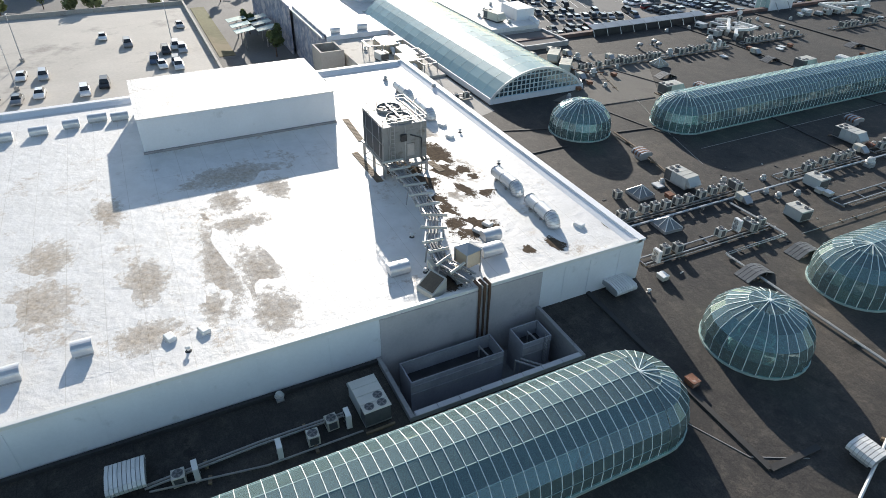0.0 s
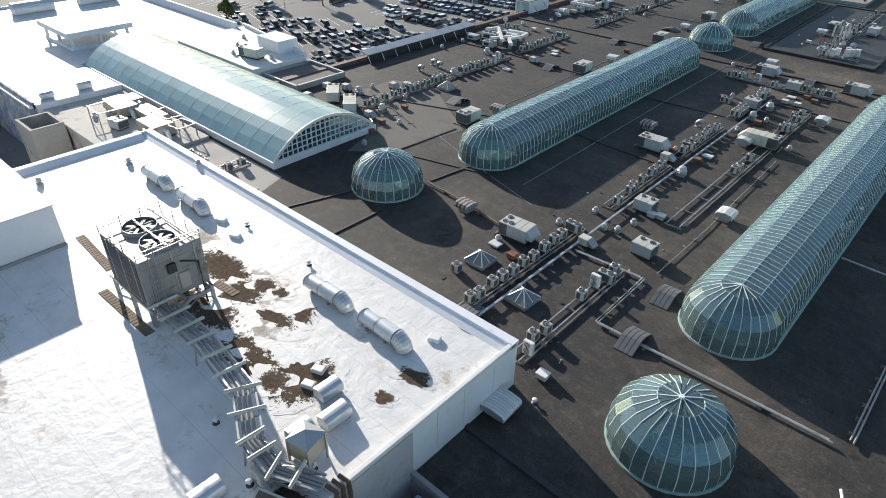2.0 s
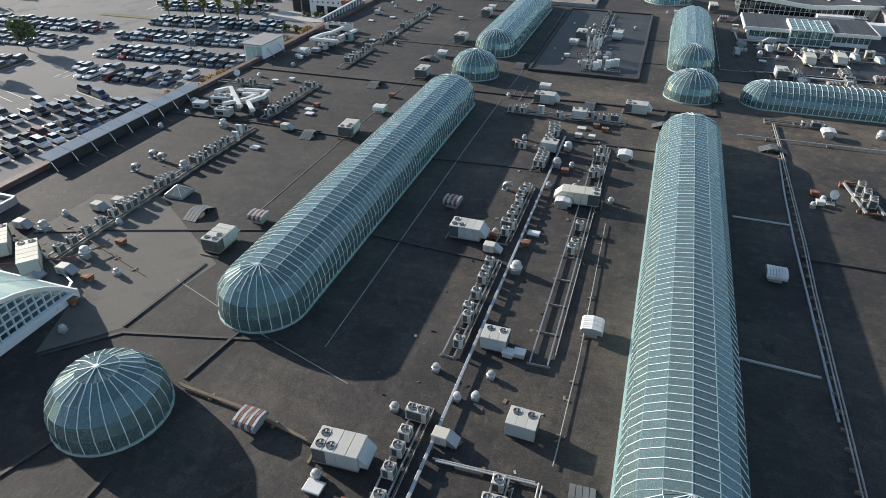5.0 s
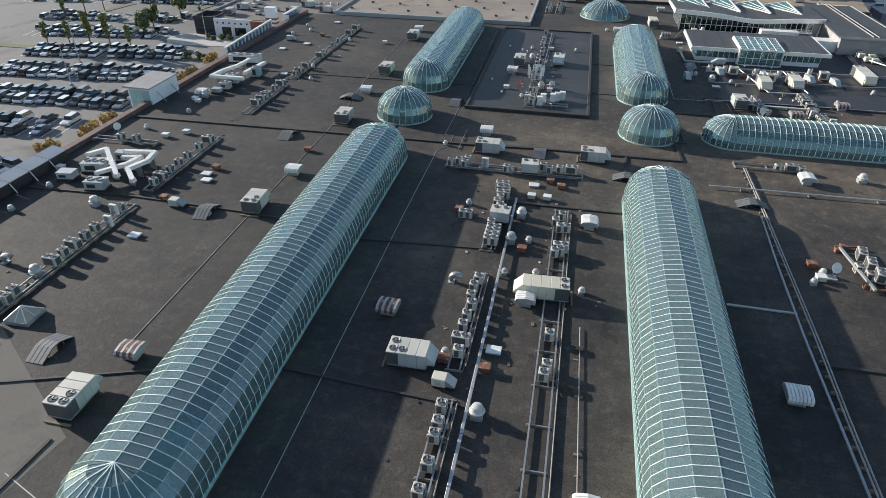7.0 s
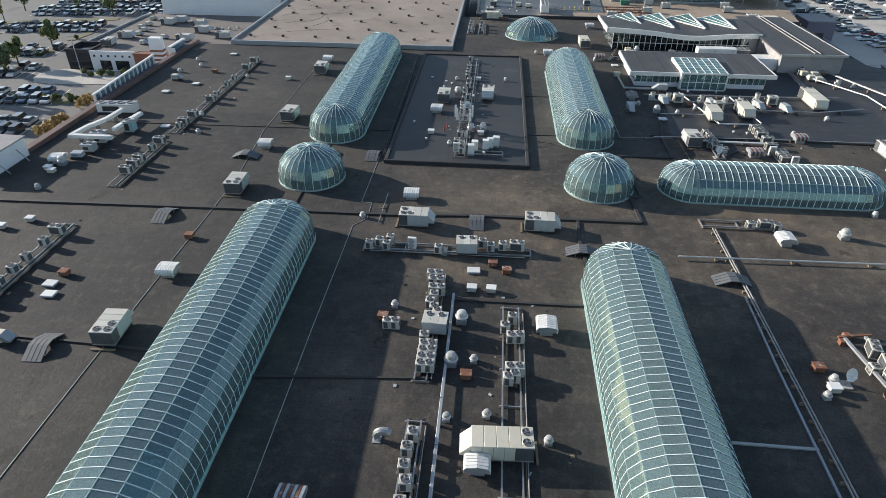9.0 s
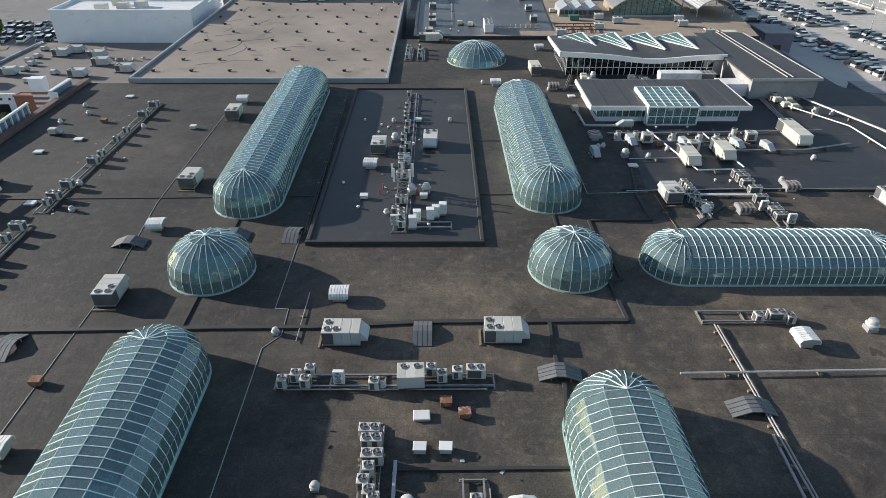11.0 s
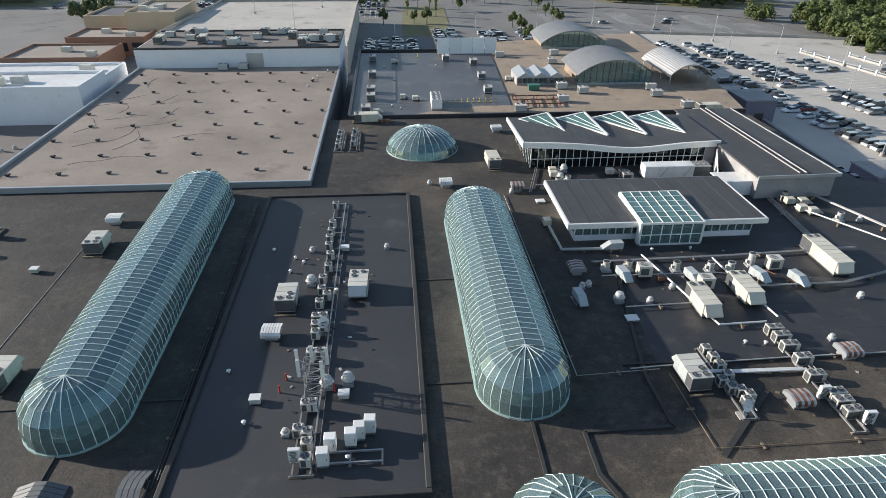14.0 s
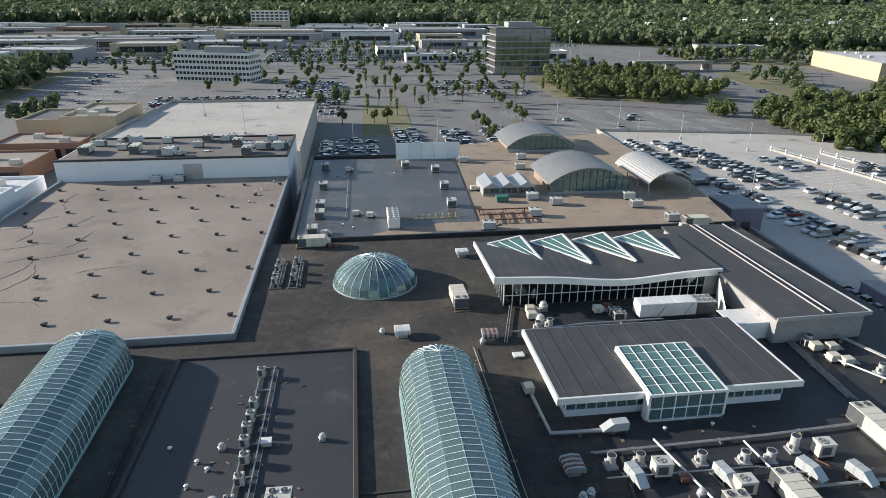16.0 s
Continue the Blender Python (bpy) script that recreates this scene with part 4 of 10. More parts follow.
# seamed roof beside the parking deck
side = thing("seamed_wing", "long wing with dark seamed roof beside the parking deck", "building")
part("roof_sheet", Shape().slab([(14.4, 212.6), (28.0, 212.9), (26.8, 247.3), (15.3, 247.5)], 3.6, 3.9), M_SEAM, side)
part("wall", Shape().slab([(14.8, 213.0), (27.6, 213.3), (26.4, 246.9), (15.7, 247.1)], 0, 3.6), M_GREY_WALL, side)
part("edge", Shape().beam((14.4, 212.5, 3.8), (28.1, 212.8, 3.8), 0.2, 0.5), M_COPING, side)
part("edge", Shape().beam((28.1, 212.9, 3.85), (26.9, 247.3, 3.85), 0.2, 0.4), M_COPING, side)
for dx in (0, 1.1):
    part("conduit", Shape().tube([(21.4 + dx, 213.2, 4.15), (20.4 + dx, 247, 4.15)], 0.12, 6), M_PIPE, side, "pale conduit along the roof")


def arched(name, label, x0, x1, y0, y1, z0, z1, material, walls=True, across="x", zb=0.1):
    """A vaulted roof, its arch across x, with glazed front."""
    ob = thing(name, label, "building")
    n = 14
    mid, hw = (x0 + x1) / 2, (x1 - x0) / 2
    r = (hw ** 2 + (z1 - z0) ** 2) / (2 * (z1 - z0))
    s = Shape()
    pts = []
    for k in range(n + 1):
        a = -math.asin(hw / r) + 2 * math.asin(hw / r) * k / n
        pts.append((mid + r * math.sin(a), z1 - r + r * math.cos(a)))
    for (ua, za), (ub, zb2) in zip(pts, pts[1:]):
        s.add([(ua, y0, za), (ub, y0, zb2), (ub, y1, zb2), (ua, y1, za), (ua, y0, za - .3), (ub, y0, zb2 - .3), (ub, y1, zb2 - .3), (ua, y1, za - .3)],
              [(0, 1, 2, 3), (7, 6, 5, 4), (0, 4, 5, 1), (3, 2, 6, 7)])
    s.add([(pts[0][0], y0, pts[0][1]), (pts[0][0], y1, pts[0][1]), (pts[0][0], y1, pts[0][1] - .3), (pts[0][0], y0, pts[0][1] - .3)], [(0, 1, 2, 3)])
    s.add([(pts[-1][0], y0, pts[-1][1]), (pts[-1][0], y1, pts[-1][1]), (pts[-1][0], y1, pts[-1][1] - .3), (pts[-1][0], y0, pts[-1][1] - .3)], [(0, 1, 2, 3)])
    part("roof_sheet", s.weld(), material, ob, "ribbed grey arched sheet roof")
    if walls:
        g = Shape()
        loop = [(u * 0.96 + mid * 0.04, y0 + 1.0, z - 0.3) for u, z in pts] + [(x1 - hw * .04, y0 + 1.0, zb), (x0 + hw * .04, y0 + 1.0, zb)]
        g.add(loop, [tuple(range(len(loop)))])
        part("gable_glass", g, M_GLASS, ob, "greenish glazed gable")
        for k in range(13):
            x = x0 + 0.4 + (x1 - x0 - 0.8) * k / 12
            top_z = z1 - r + math.sqrt(max(r * r - (x - mid) ** 2, 0)) - 0.35
            part("mullion", Shape().box(x - 0.06, y0 + 0.9, zb, x + 0.06, y0 + 1.0, top_z), M_DARK_METAL, ob)
        part("core", Shape().box(x0 + 1, y0 + 5, zb, x1 - 1, y1 - 0.5, z0 - 0.4), M_TAN_ROOF, ob)
        part("base", Shape().box(x0 + 0.3, y0 + 0.8, zb, x1 - 0.3, y0 + 1.1, zb + 0.5), M_COPING, ob)
    else:
        for x in (x0 + 0.5, x1 - 0.5):
            for k in range(4):
                y = y0 + 0.8 + (y1 - y0 - 1.6) * k / 3
                part("post", Shape().tube([(x, y, zb), (x, y, z0)], 0.14, 8), M_COPING, ob)
    return ob


M_ARCH = sheet_mat("arched_sheet", (0.22, 0.22, 0.225), 0.6, "Y", 0.5, 0.3, 0.4)
M_ARCH_PALE = sheet_mat("arched_sheet_pale", (0.42, 0.41, 0.4), 0.5, "X", 0.5, 0.3, 0.9)
arched("arched_hall", "low hall with grey arched sheet roof and glazed front", 4.1, 23.7, 279.5, 296.5, 2.9, 6.4, M_ARCH)
arched("arched_hall", "far hall with grey arched sheet roof", 4.1, 24.3, 321.0, 339.0, 2.0, 5.6, M_ARCH)
arched("arched_canopy", "open canopy with ribbed pale arched roof on posts", 27.0, 38.0, 278.0, 298.0, 2.6, 5.4, M_ARCH_PALE, False)

# ---- parking deck beside the mall ----
setting("deck_floor", Shape().slab([(50.0, 205), (154, 205), (154, 366), (121, 377), (57, 389), (52.5, 284)], DECK - 0.6, DECK), M_DECK, "pale concrete parking deck with painted bays", "deck")
for k, (a, b) in enumerate((((48.5, 205), (52.4, 284)), ((52.4, 284), (57, 389)), ((57, 389), (121, 377)), ((121, 377), (154, 366)))):
    s = Shape()
    s.beam((*a, DECK + 0.5), (*b, DECK + 0.5), 0.35, 1.1)
    setting("deck_parapet_%d" % (k + 1), s, M_CONCRETE, "pale concrete deck parapet", "parapet")
# left-hand parking deck beyond the white store
setting("deck_west", Shape().box(-205, -120, -10, -118, 17.5, -6.0), M_DECK, "pale concrete parking deck beyond the white store", "deck")
for k, b in enumerate(((-205, -120, -6, -204.5, 17.5, -4.9), (-204.5, 17.0, -6, -118, 17.5, -4.9))):
    setting("west_parapet_%d" % (k + 1), Shape().box(*b), M_CONCRETE, "pale concrete deck parapet", "parapet")
# garage behind the white upper storey
gar = thing("parking_garage", "large flat pale concrete parking garage", "building")
part("deck", Shape().slab([(-120, 334), (-55.3, 334), (-55.6, 428), (-115, 428)], -9.9, -0.8), M_DECK, gar)
for a, b in (((-55.3, 334), (-55.6, 428)), ((-115, 428), (-55.6, 428)), ((-120, 352), (-115, 428))):
    part("parapet", Shape().beam((*a, -0.3), (*b, -0.3), 0.3, 1.0), M_CONCRETE, gar)
# parapet of the mall towards the lot
setting("parapet_west", Shape().box(-117.7, 70, -1.5, -116.4, 223.4, 0.7, 0.06), mat("red_brown_cap", (0.125, 0.075, 0.066), 0.7, 0, 0.2, 0.4, 5.0, 0.15, (0.2, 0.17, 0.15), 0.62, 0.7), "red-brown metal roof parapet", "parapet")

# ---- roof equipment: one builder for each kind ----
def fan_parts(ob, x, y, z, r, plate=None):
    """Fan ring, blades and hub over a dark well."""
    bl = Shape().tube([(x + r * math.cos(2 * math.pi * k / 16), y + r * math.sin(2 * math.pi * k / 16), z + 0.03) for k in range(17)], 0.035, 4, False)
    for k in range(4):
        a = math.pi / 2 * k + 0.4
        c, s = math.cos(a), math.sin(a)
        bl.add([(x + c * r * .2 - s * r * .12, y + s * r * .2 + c * r * .12, z + .02), (x + c * r * .2 + s * r * .12, y + s * r * .2 - c * r * .12, z + .045),
                (x + c * r * .88 + s * r * .26, y + s * r * .88 - c * r * .26, z + .05), (x + c * r * .88 - s * r * .26, y + s * r * .88 + c * r * .26, z + .02)], [(0, 1, 2, 3)])
    bl.lathe(x, y, [(r * .2, z + .02), (r * .17, z + .09)], 8)
    part("fan", bl, M_FANDARK, ob)


def wells(s, spots, z):
    """Dark fan wells, of one piece with the coil below them."""
    for x, y, r in spots:
        s.lathe(x, y, [(r, z - 0.15), (r * 0.98, z + 0.012)], 16)
    return s


def condenser(w, d, h, fans, name="condenser", label="beige condenser unit with round fan grille on top"):
    ob = thing(name, label, "condenser", "condensers on the roof")
    part("coil", wells(Shape().box(-w / 2 + .04, -d / 2 + .04, .06, w / 2 - .04, d / 2 - .04, h - .1), [(fx, 0, r) for fx, r in fans], h), M_UNIT_SIDE, ob, "dark finned coil and fan wells")
    cage = Shape().box(-w / 2, -d / 2, 0, w / 2, d / 2, .06)
    for sx in (-1, 1):
        for sy in (-1, 1):
            x, y = sx * (w / 2 - .06), sy * (d / 2 - .06)
            cage.box(x - .06, y - .06, .05, x + .06, y + .06, h - .09)
    cage.box(w / 2 - .38, -d / 2 + .015, .06, w / 2 - .06, -d / 2 + .04, h - .1)
    part("cabinet_frame", cage, M_UNIT, ob)
    lid = part("top_panel", Shape().box(-w / 2, -d / 2, h - .1, w / 2, d / 2, h, .03), M_UNIT, ob)
    n = len(fans)
    for fx, r in fans:
        fan_parts(lid, fx, 0, h, r)
    return ob


def side_condenser():
    ob = thing("wall_condenser", "slim white side-blowing condenser with two round grilles", "condenser", "condensers on the roof")
    part("body", Shape().box(-.5, -.2, .08, .5, .2, 1.5, .03), M_WHITE_METAL, ob)
    for z in (.45, 1.1):
        g = Shape()
        for r in (.08, .16, .24, .3):
            for k in range(12):
                a, b = 2 * math.pi * k / 12, 2 * math.pi * (k + 1) / 12
                g.beam((-.08 + r * math.cos(a), -.215, z + r * math.sin(a)), (-.08 + r * math.cos(b), -.215, z + r * math.sin(b)), .02, .02)
        part("fan_grille", g, M_DARK_METAL, ob)
    for x in (-.4, .4):
        part("foot", Shape().box(x - .04, -.24, 0, x + .04, .24, .08), M_STEEL, ob)
    part("coil", Shape().box(-.46, .2, .12, .46, .215, 1.45), M_UNIT_SIDE, ob)
    return ob


def rooftop_unit(L=3.9, W=2.3, H=1.95, fans=3, paint=None, label="grey packaged rooftop unit with fans and slanted hood", hood=0.75):
    side = M_CREAM if paint else M_UNIT_BLUE
    paint = paint or M_UNIT
    ob = thing("rooftop_unit", label, "rooftop unit", "packaged rooftop units")
    part("kerb", Shape().box(-L / 2 + .15, -W / 2 + .12, 0, L / 2 - .1, W / 2 - .12, .3), M_DARK_METAL, ob)
    part("base_rail", Shape().box(-L / 2, -W / 2, .3, L / 2, W / 2, .42), M_STEEL, ob)
    c = L * 0.3
    spots = [(-L / 2 + .55, -.52), (-L / 2 + .55, .52), (-L / 2 + 1.4, -.52), (-L / 2 + 1.4, .52)][:fans]
    part("coil", wells(Shape().box(-L / 2 + .03, -W / 2 + .03, .42, -L / 2 + c, W / 2 - .03, H - .1), [(fx, fy, .36) for fx, fy in spots], H), M_UNIT_SIDE, ob, "dark finned condenser coil and fan wells")
    n = max(2, round((L - c) / .85))
    for k in range(n):
        x0 = -L / 2 + c + (L - c) * k / n
        x1 = -L / 2 + c + (L - c) * (k + 1) / n
        part("side_panel", Shape().box(x0 + .015, -W / 2, .42, x1 - .015, W / 2, H - .08), side, ob)
    m = n + 1
    for k in range(m):
        x0, x1 = -L / 2 + L * k / m, -L / 2 + L * (k + 1) / m
        cover = part("roof_panel", Shape().box(x0 + .012, -W / 2 - .03, H - .08, x1 - .012, W / 2 + .03, H, .03), paint, ob)
    for fx, fy in spots:
        fan_parts(cover, fx, fy, H, .36, paint)
    if hood:
        part("hood", Shape().add([(L / 2, -W / 2 + .1, .8), (L / 2 + hood, -W / 2 + .1, .8), (L / 2 + hood, -W / 2 + .1, 1.0), (L / 2, -W / 2 + .1, H - .05), (L / 2, W / 2 - .1, .8), (L / 2 + hood, W / 2 - .1, .8), (L / 2 + hood, W / 2 - .1, 1.0), (L / 2, W / 2 - .1, H - .05)],
                         [(0, 1, 2, 3), (7, 6, 5, 4), (0, 4, 5, 1), (1, 5, 6, 2), (2, 6, 7, 3), (3, 7, 4, 0)]), side, ob, "slanted intake hood")
    part("sleeper", Shape().box(-L / 2 - .45, -W / 2 - .1, 0, -L / 2 - .25, W / 2 + .1, .16), M_TIMBER, ob)
    return ob


def square_unit():
    ob = thing("cooling_unit", "squat grey cooling unit with four fans", "rooftop unit", "packaged rooftop units")
    part("kerb", Shape().box(-1.1, -.85, 0, 1.1, .85, .25), M_DARK_METAL, ob)
    part("body", Shape().box(-1.2, -.95, .25, 1.2, .95, 1.5), M_UNIT_BLUE, ob)
    part("coil", wells(Shape().box(-1.22, -.85, .35, 1.22, .85, 1.35), [(-.6, .45, .34), (.6, .45, .34)], 1.58), M_UNIT_SIDE, ob)
    for k in range(3):
        cover = part("roof_panel", Shape().box(-1.22 + .82 * k, -.98, 1.5, -.42 + .82 * k, .98, 1.58, .02), M_UNIT, ob)
    for x in (-.6, .6):
        fan_parts(cover, x, .45, 1.58, .34)
    return ob


def louvre_hood(rust=False, q=1.0):
    label = "gravity ventilator with rust-streaked ribbed hood on a kerb" if rust else "white ribbed gravity ventilator hood on a kerb"
    ob = thing("roof_ventilator", label, "ventilator", "ribbed roof ventilators")
    part("kerb", Shape().box(-.7 * q, -.6 * q, 0, .7 * q, .6 * q, .7), M_COPING, ob)
    part("throat", Shape().box(-.95 * q, -.8 * q, .7, .95 * q, .8 * q, .85), M_DARK_METAL, ob)
    n = round(7 * q)
    w = 2.1 * q / n
    line = [(-1.0, .62), (-1.03, .95), (-.85, 1.18), (0, 1.32), (.85, 1.18), (1.03, .95), (1.0, .62)]
    for k in range(n):
        x = -1.05 * q + w * (k + .5)
        s = Shape()
        for (ya, za), (yb, zb) in zip(line, line[1:]):
            s.beam((x, ya * q, za), (x, yb * q, zb), w * .83, .07)
        part("slat", s, (M_RUST if k % 2 else M_COPING) if rust else M_WHITE_METAL, ob)
    part("lining", Shape().prism([(u * q, z) for u, z in ((-.95, .64), (-.98, .92), (-.82, 1.1), (0, 1.24), (.82, 1.1), (.98, .92), (.95, .64))], "x", -1.02 * q, 1.02 * q), M_COPING, ob)
    return ob


def mushroom_fan(k=1.0):
    ob = thing("exhaust_fan", "round spun-metal exhaust fan with domed cap on a kerb" if k > 1 else "small spun-metal exhaust fan on a kerb", "exhaust fan", "round exhaust fans")
    part("kerb", Shape().box(-.42 * k, -.42 * k, 0, .42 * k, .42 * k, .35 * k, .03), M_COPING, ob)
    part("skirt", Shape().lathe(0, 0, [(.3 * k, .34 * k), (.3 * k, .45 * k), (.36 * k, .45 * k), (.52 * k, .52 * k), (.55 * k, .62 * k), (.46 * k, .72 * k)], 18), M_FANCAP, ob, smooth=True)
    part("cap", Shape().lathe(0, 0, [(.4 * k, .72 * k), (.4 * k, .95 * k), (.34 * k, 1.06 * k), (.2 * k, 1.12 * k), (.02, 1.14 * k)], 18), M_FANCAP, ob, smooth=True)
    return ob


def gooseneck():
    ob = thing("gooseneck_vent", "square sheet-metal gooseneck vent on the dark roof", "vent", "gooseneck vents")
    n = 7
    pts = [(-.3, 0), (-.3, .5)] + [(-.3 + .55 * (1 - math.cos(math.pi / 2 * k / n)), .5 + .5 * math.sin(math.pi / 2 * k / n)) for k in range(1, n + 1)] + [(.55, 1.0), (.8, .85)]
    part("duct", Shape().tube([(x, 0, z) for x, z in pts], .34, 10), M_STEEL, ob)
    part("flange", Shape().box(-.65, -.45, 0, .05, .45, .08), M_COPING, ob)
    return ob


def pyramid_light(tan=False):
    ob = thing("pyramid_rooflight", "faded tan pyramid rooflight on a kerb" if tan else "pyramid glass rooflight with white bars on a kerb", "rooflight", "pyramid rooflights")
    w, z0, z1 = 1.25, .4, 1.45
    part("kerb", Shape().box(-w - .05, -w - .05, 0, w + .05, w + .05, z0), M_COPING, ob)
    for k in range(4):
        part("pane", Shape().add([(-w, -w, z0), (w, -w, z0), (0, 0, z1)], [(0, 1, 2)]), M_TAN_PANE if tan else M_ACRYLIC, ob, m=pose(0, 0, 0, 0, 0, 90 * k))
        part("bar", Shape().beam((-w, -w, z0 + .02), (0, 0, z1 + .03), .1, .08), M_WHITE_METAL, ob, m=pose(0, 0, 0, 0, 0, 90 * k))
        part("bar", Shape().beam((0, -w, z0 + .02), (0, 0, z1 + .03), .07, .06), M_WHITE_METAL, ob, m=pose(0, 0, 0, 0, 0, 90 * k))
    return ob


def foot_ramp():
    """A low stile over the pipes: two slopes and a short flat top."""
    ob = thing("pipe_bridge", "dark sheet-metal walkway sloping over the roof pipes", "walkway", "walkways over pipes")
    prof = [(-2.0, .05), (-.45, .68), (.45, .68), (2.0, .05)]
    for k in range(4):
        y = -.72 + .48 * k
        s = Shape()
        for (xa, za), (xb, zb) in zip(prof, prof[1:]):
            s.beam((xa, y, za), (xb, y, zb), .42, .05)
        part("tread_strip", s, M_TREAD, ob)
    deck = [(x, -.95, z + d) for x, z in prof for d in (-.07, -.03)] + [(x, .95, z + d) for x, z in prof for d in (-.07, -.03)]
    n = 2 * len(prof)
    fs = []
    for k in range(0, n - 2, 2):
        fs += [(k + 1, k + 3, n + k + 3, n + k + 1), (k, n + k, n + k + 2, k + 2), (k, k + 2, k + 3, k + 1), (n + k, n + k + 1, n + k + 3, n + k + 2)]
    part("deck", Shape().add(deck, fs), M_TREAD, ob)
    for x in (-.9, .9):
        for y in (-.8, .8):
            part("leg", Shape().box(x - .04, y - .04, 0, x + .04, y + .04, .48), M_STEEL, ob)
    return ob


def hatch():
    ob = thing("roof_hatch", "flat pale rooflight hatch on a low kerb", "hatch", "flat hatches")
    part("kerb", Shape().box(-.65, -.5, 0, .65, .5, .22), M_COPING, ob)
    part("lid", Shape().box(-.72, -.57, .22, .72, .57, .32, .05), M_WHITE_METAL, ob)
    return ob


def small_box(rust=False):
    ob = thing("relay_box", "rusty sheet-metal roof box" if rust else "small pale sheet-metal roof box", "box", "small roof boxes")
    part("foot", Shape().box(-.4, -.32, 0, .4, .32, .12), M_DARK_METAL, ob)
    part("body", Shape().box(-.48, -.4, .12, .48, .4, .6), M_RUST if rust else M_UNIT, ob)
    part("lid", Shape().box(-.54, -.46, .6, .54, .46, .68, .02), M_RUST if rust else M_WHITE_METAL, ob)
    return ob


def vent_pipe():
    ob = thing("vent_pipe", "short white vent pipe with cap", "vent", "small vent pipes")
    part("pipe", Shape().tube([(0, 0, 0), (0, 0, .4)], .1, 8), M_WHITE_METAL, ob)
    part("cap", Shape().lathe(0, 0, [(.2, .32), (.24, .4), (.12, .5)], 10), M_WHITE_METAL, ob)
    part("flashing", Shape().lathe(0, 0, [(.28, 0), (.13, .1)], 10), M_DARK_METAL, ob)
    return ob


def stack(h=1.42):
    ob = thing("exhaust_stack", "open-topped round exhaust stack on a kerb", "stack", "kitchen exhaust stacks")
    part("kerb", Shape().box(-.6, -.6, 0, .6, .6, .22), M_COPING, ob)
    part("drum", Shape().lathe(0, 0, [(.44, .22), (.44, h * .5), (.47, h * .5), (.47, h * .54), (.44, h * .54), (.44, h - .07), (.48, h - .07), (.48, h)], 18), M_FANCAP, ob, smooth=True)
    part("throat", Shape().lathe(0, 0, [(.41, h - .005), (.38, h + .01)], 18), M_DARK_METAL, ob)
    part("motor", Shape().box(-.66, -.2, .5, -.42, .2, .95), M_UNIT, ob)
    return ob


def hooded_box():
    """A make-up air unit on a steel stand, its slanted hood at one end."""
    ob = thing("makeup_air_unit", "blue-grey sheet-metal air unit with slanted hood on legs", "air handler", "make-up air units")
    for x in (-.9, .5):
        for y in (-.42, .42):
            part("leg", Shape().box(x - .04, y - .04, 0, x + .04, y + .04, .5), M_STEEL, ob)
    part("body", Shape().box(-1.1, -.52, .5, .7, .52, 1.45, .04), M_UNIT_BLUE, ob)
    part("seam", Shape().box(-.22, -.535, .5, -.18, .535, 1.46), M_STEEL, ob)
    part("hood", Shape().add([(.7, -.5, .6), (1.75, -.5, .55), (1.75, -.5, .66), (.7, -.5, 1.4), (.7, .5, .6), (1.75, .5, .55), (1.75, .5, .66), (.7, .5, 1.4)],
         [(0, 1, 2, 3), (7, 6, 5, 4), (0, 4, 5, 1), (1, 5, 6, 2), (2, 6, 7, 3), (3, 7, 4, 0)]), M_UNIT_BLUE, ob, "slanted intake hood")
    part("skid", Shape().box(-1.2, -.6, 0, .8, -.5, .12), M_STEEL, ob)
    return ob


def fan_box():
    """A tall condenser with one fan on top and an open frame below."""
    ob = thing("fan_cabinet", "tall cream cabinet with one round fan on top", "condenser", "tall fan cabinets")
    part("foot", Shape().box(-.8, -.6, 0, .8, .6, .35), M_DARK_METAL, ob)
    part("body", wells(Shape().box(-.85, -.65, .35, .85, .65, 1.72), [(-.2, 0, .42)], 1.8), M_CREAM, ob)
    cover = part("roof_panel", Shape().box(-.88, -.68, 1.72, .88, .68, 1.8, .02), M_UNIT, ob)
    fan_parts(cover, -.2, 0, 1.8, .42)
    part("side_coil", Shape().box(-.6, -.67, .6, .4, -.65, 1.5), M_UNIT_SIDE, ob)
    return ob


def dish():
    ob = thing("satellite_dish", "pale satellite dish on a short mast", "dish", "satellite dishes")
    part("mast", Shape().tube([(0, 0, 0), (0, 0, 1.2)], .06, 8), M_STEEL, ob)
    part("foot", Shape().box(-.5, -.5, 0, .5, .5, .12), M_CONCRETE, ob)
    d = Shape().lathe(0, 0, [(.02, 0), (.25, .03), (.45, .1), (.6, .2), (.62, .2), (.45, .14), (.2, .07)], 16)
    part("reflector", d, M_WHITE_METAL, ob, m=pose(0, 0, 1.35, 60, 0, 20), smooth=True)
    part("arm", Shape().beam((0, -.1, 1.3), (.2, -.8, 1.6), .04, .04), M_STEEL, ob)
    return ob


def hooded_fan():
    ob = thing("air_handler", "pale sheet-metal air handler with sloping hood", "air handler", "hooded air handlers")
    part("foot", Shape().box(-.8, -.5, 0, .8, .5, .3), M_DARK_METAL, ob)
    part("body", Shape().box(-.9, -.55, .3, .35, .55, 1.15, .04), M_CREAM, ob)
    part("hood", Shape().add([(.35, -.55, .45), (1.2, -.55, .35), (1.2, -.55, .5), (.35, -.55, 1.15), (.35, .55, .45), (1.2, .55, .35), (1.2, .55, .5), (.35, .55, 1.15)],
         [(0, 1, 2, 3), (7, 6, 5, 4), (0, 4, 5, 1), (1, 5, 6, 2), (2, 6, 7, 3), (3, 7, 4, 0)]), M_STEEL, ob)
    part("panel", Shape().box(-.6, -.575, .45, -.1, -.55, 1.0), M_UNIT_BLUE, ob)
    return ob


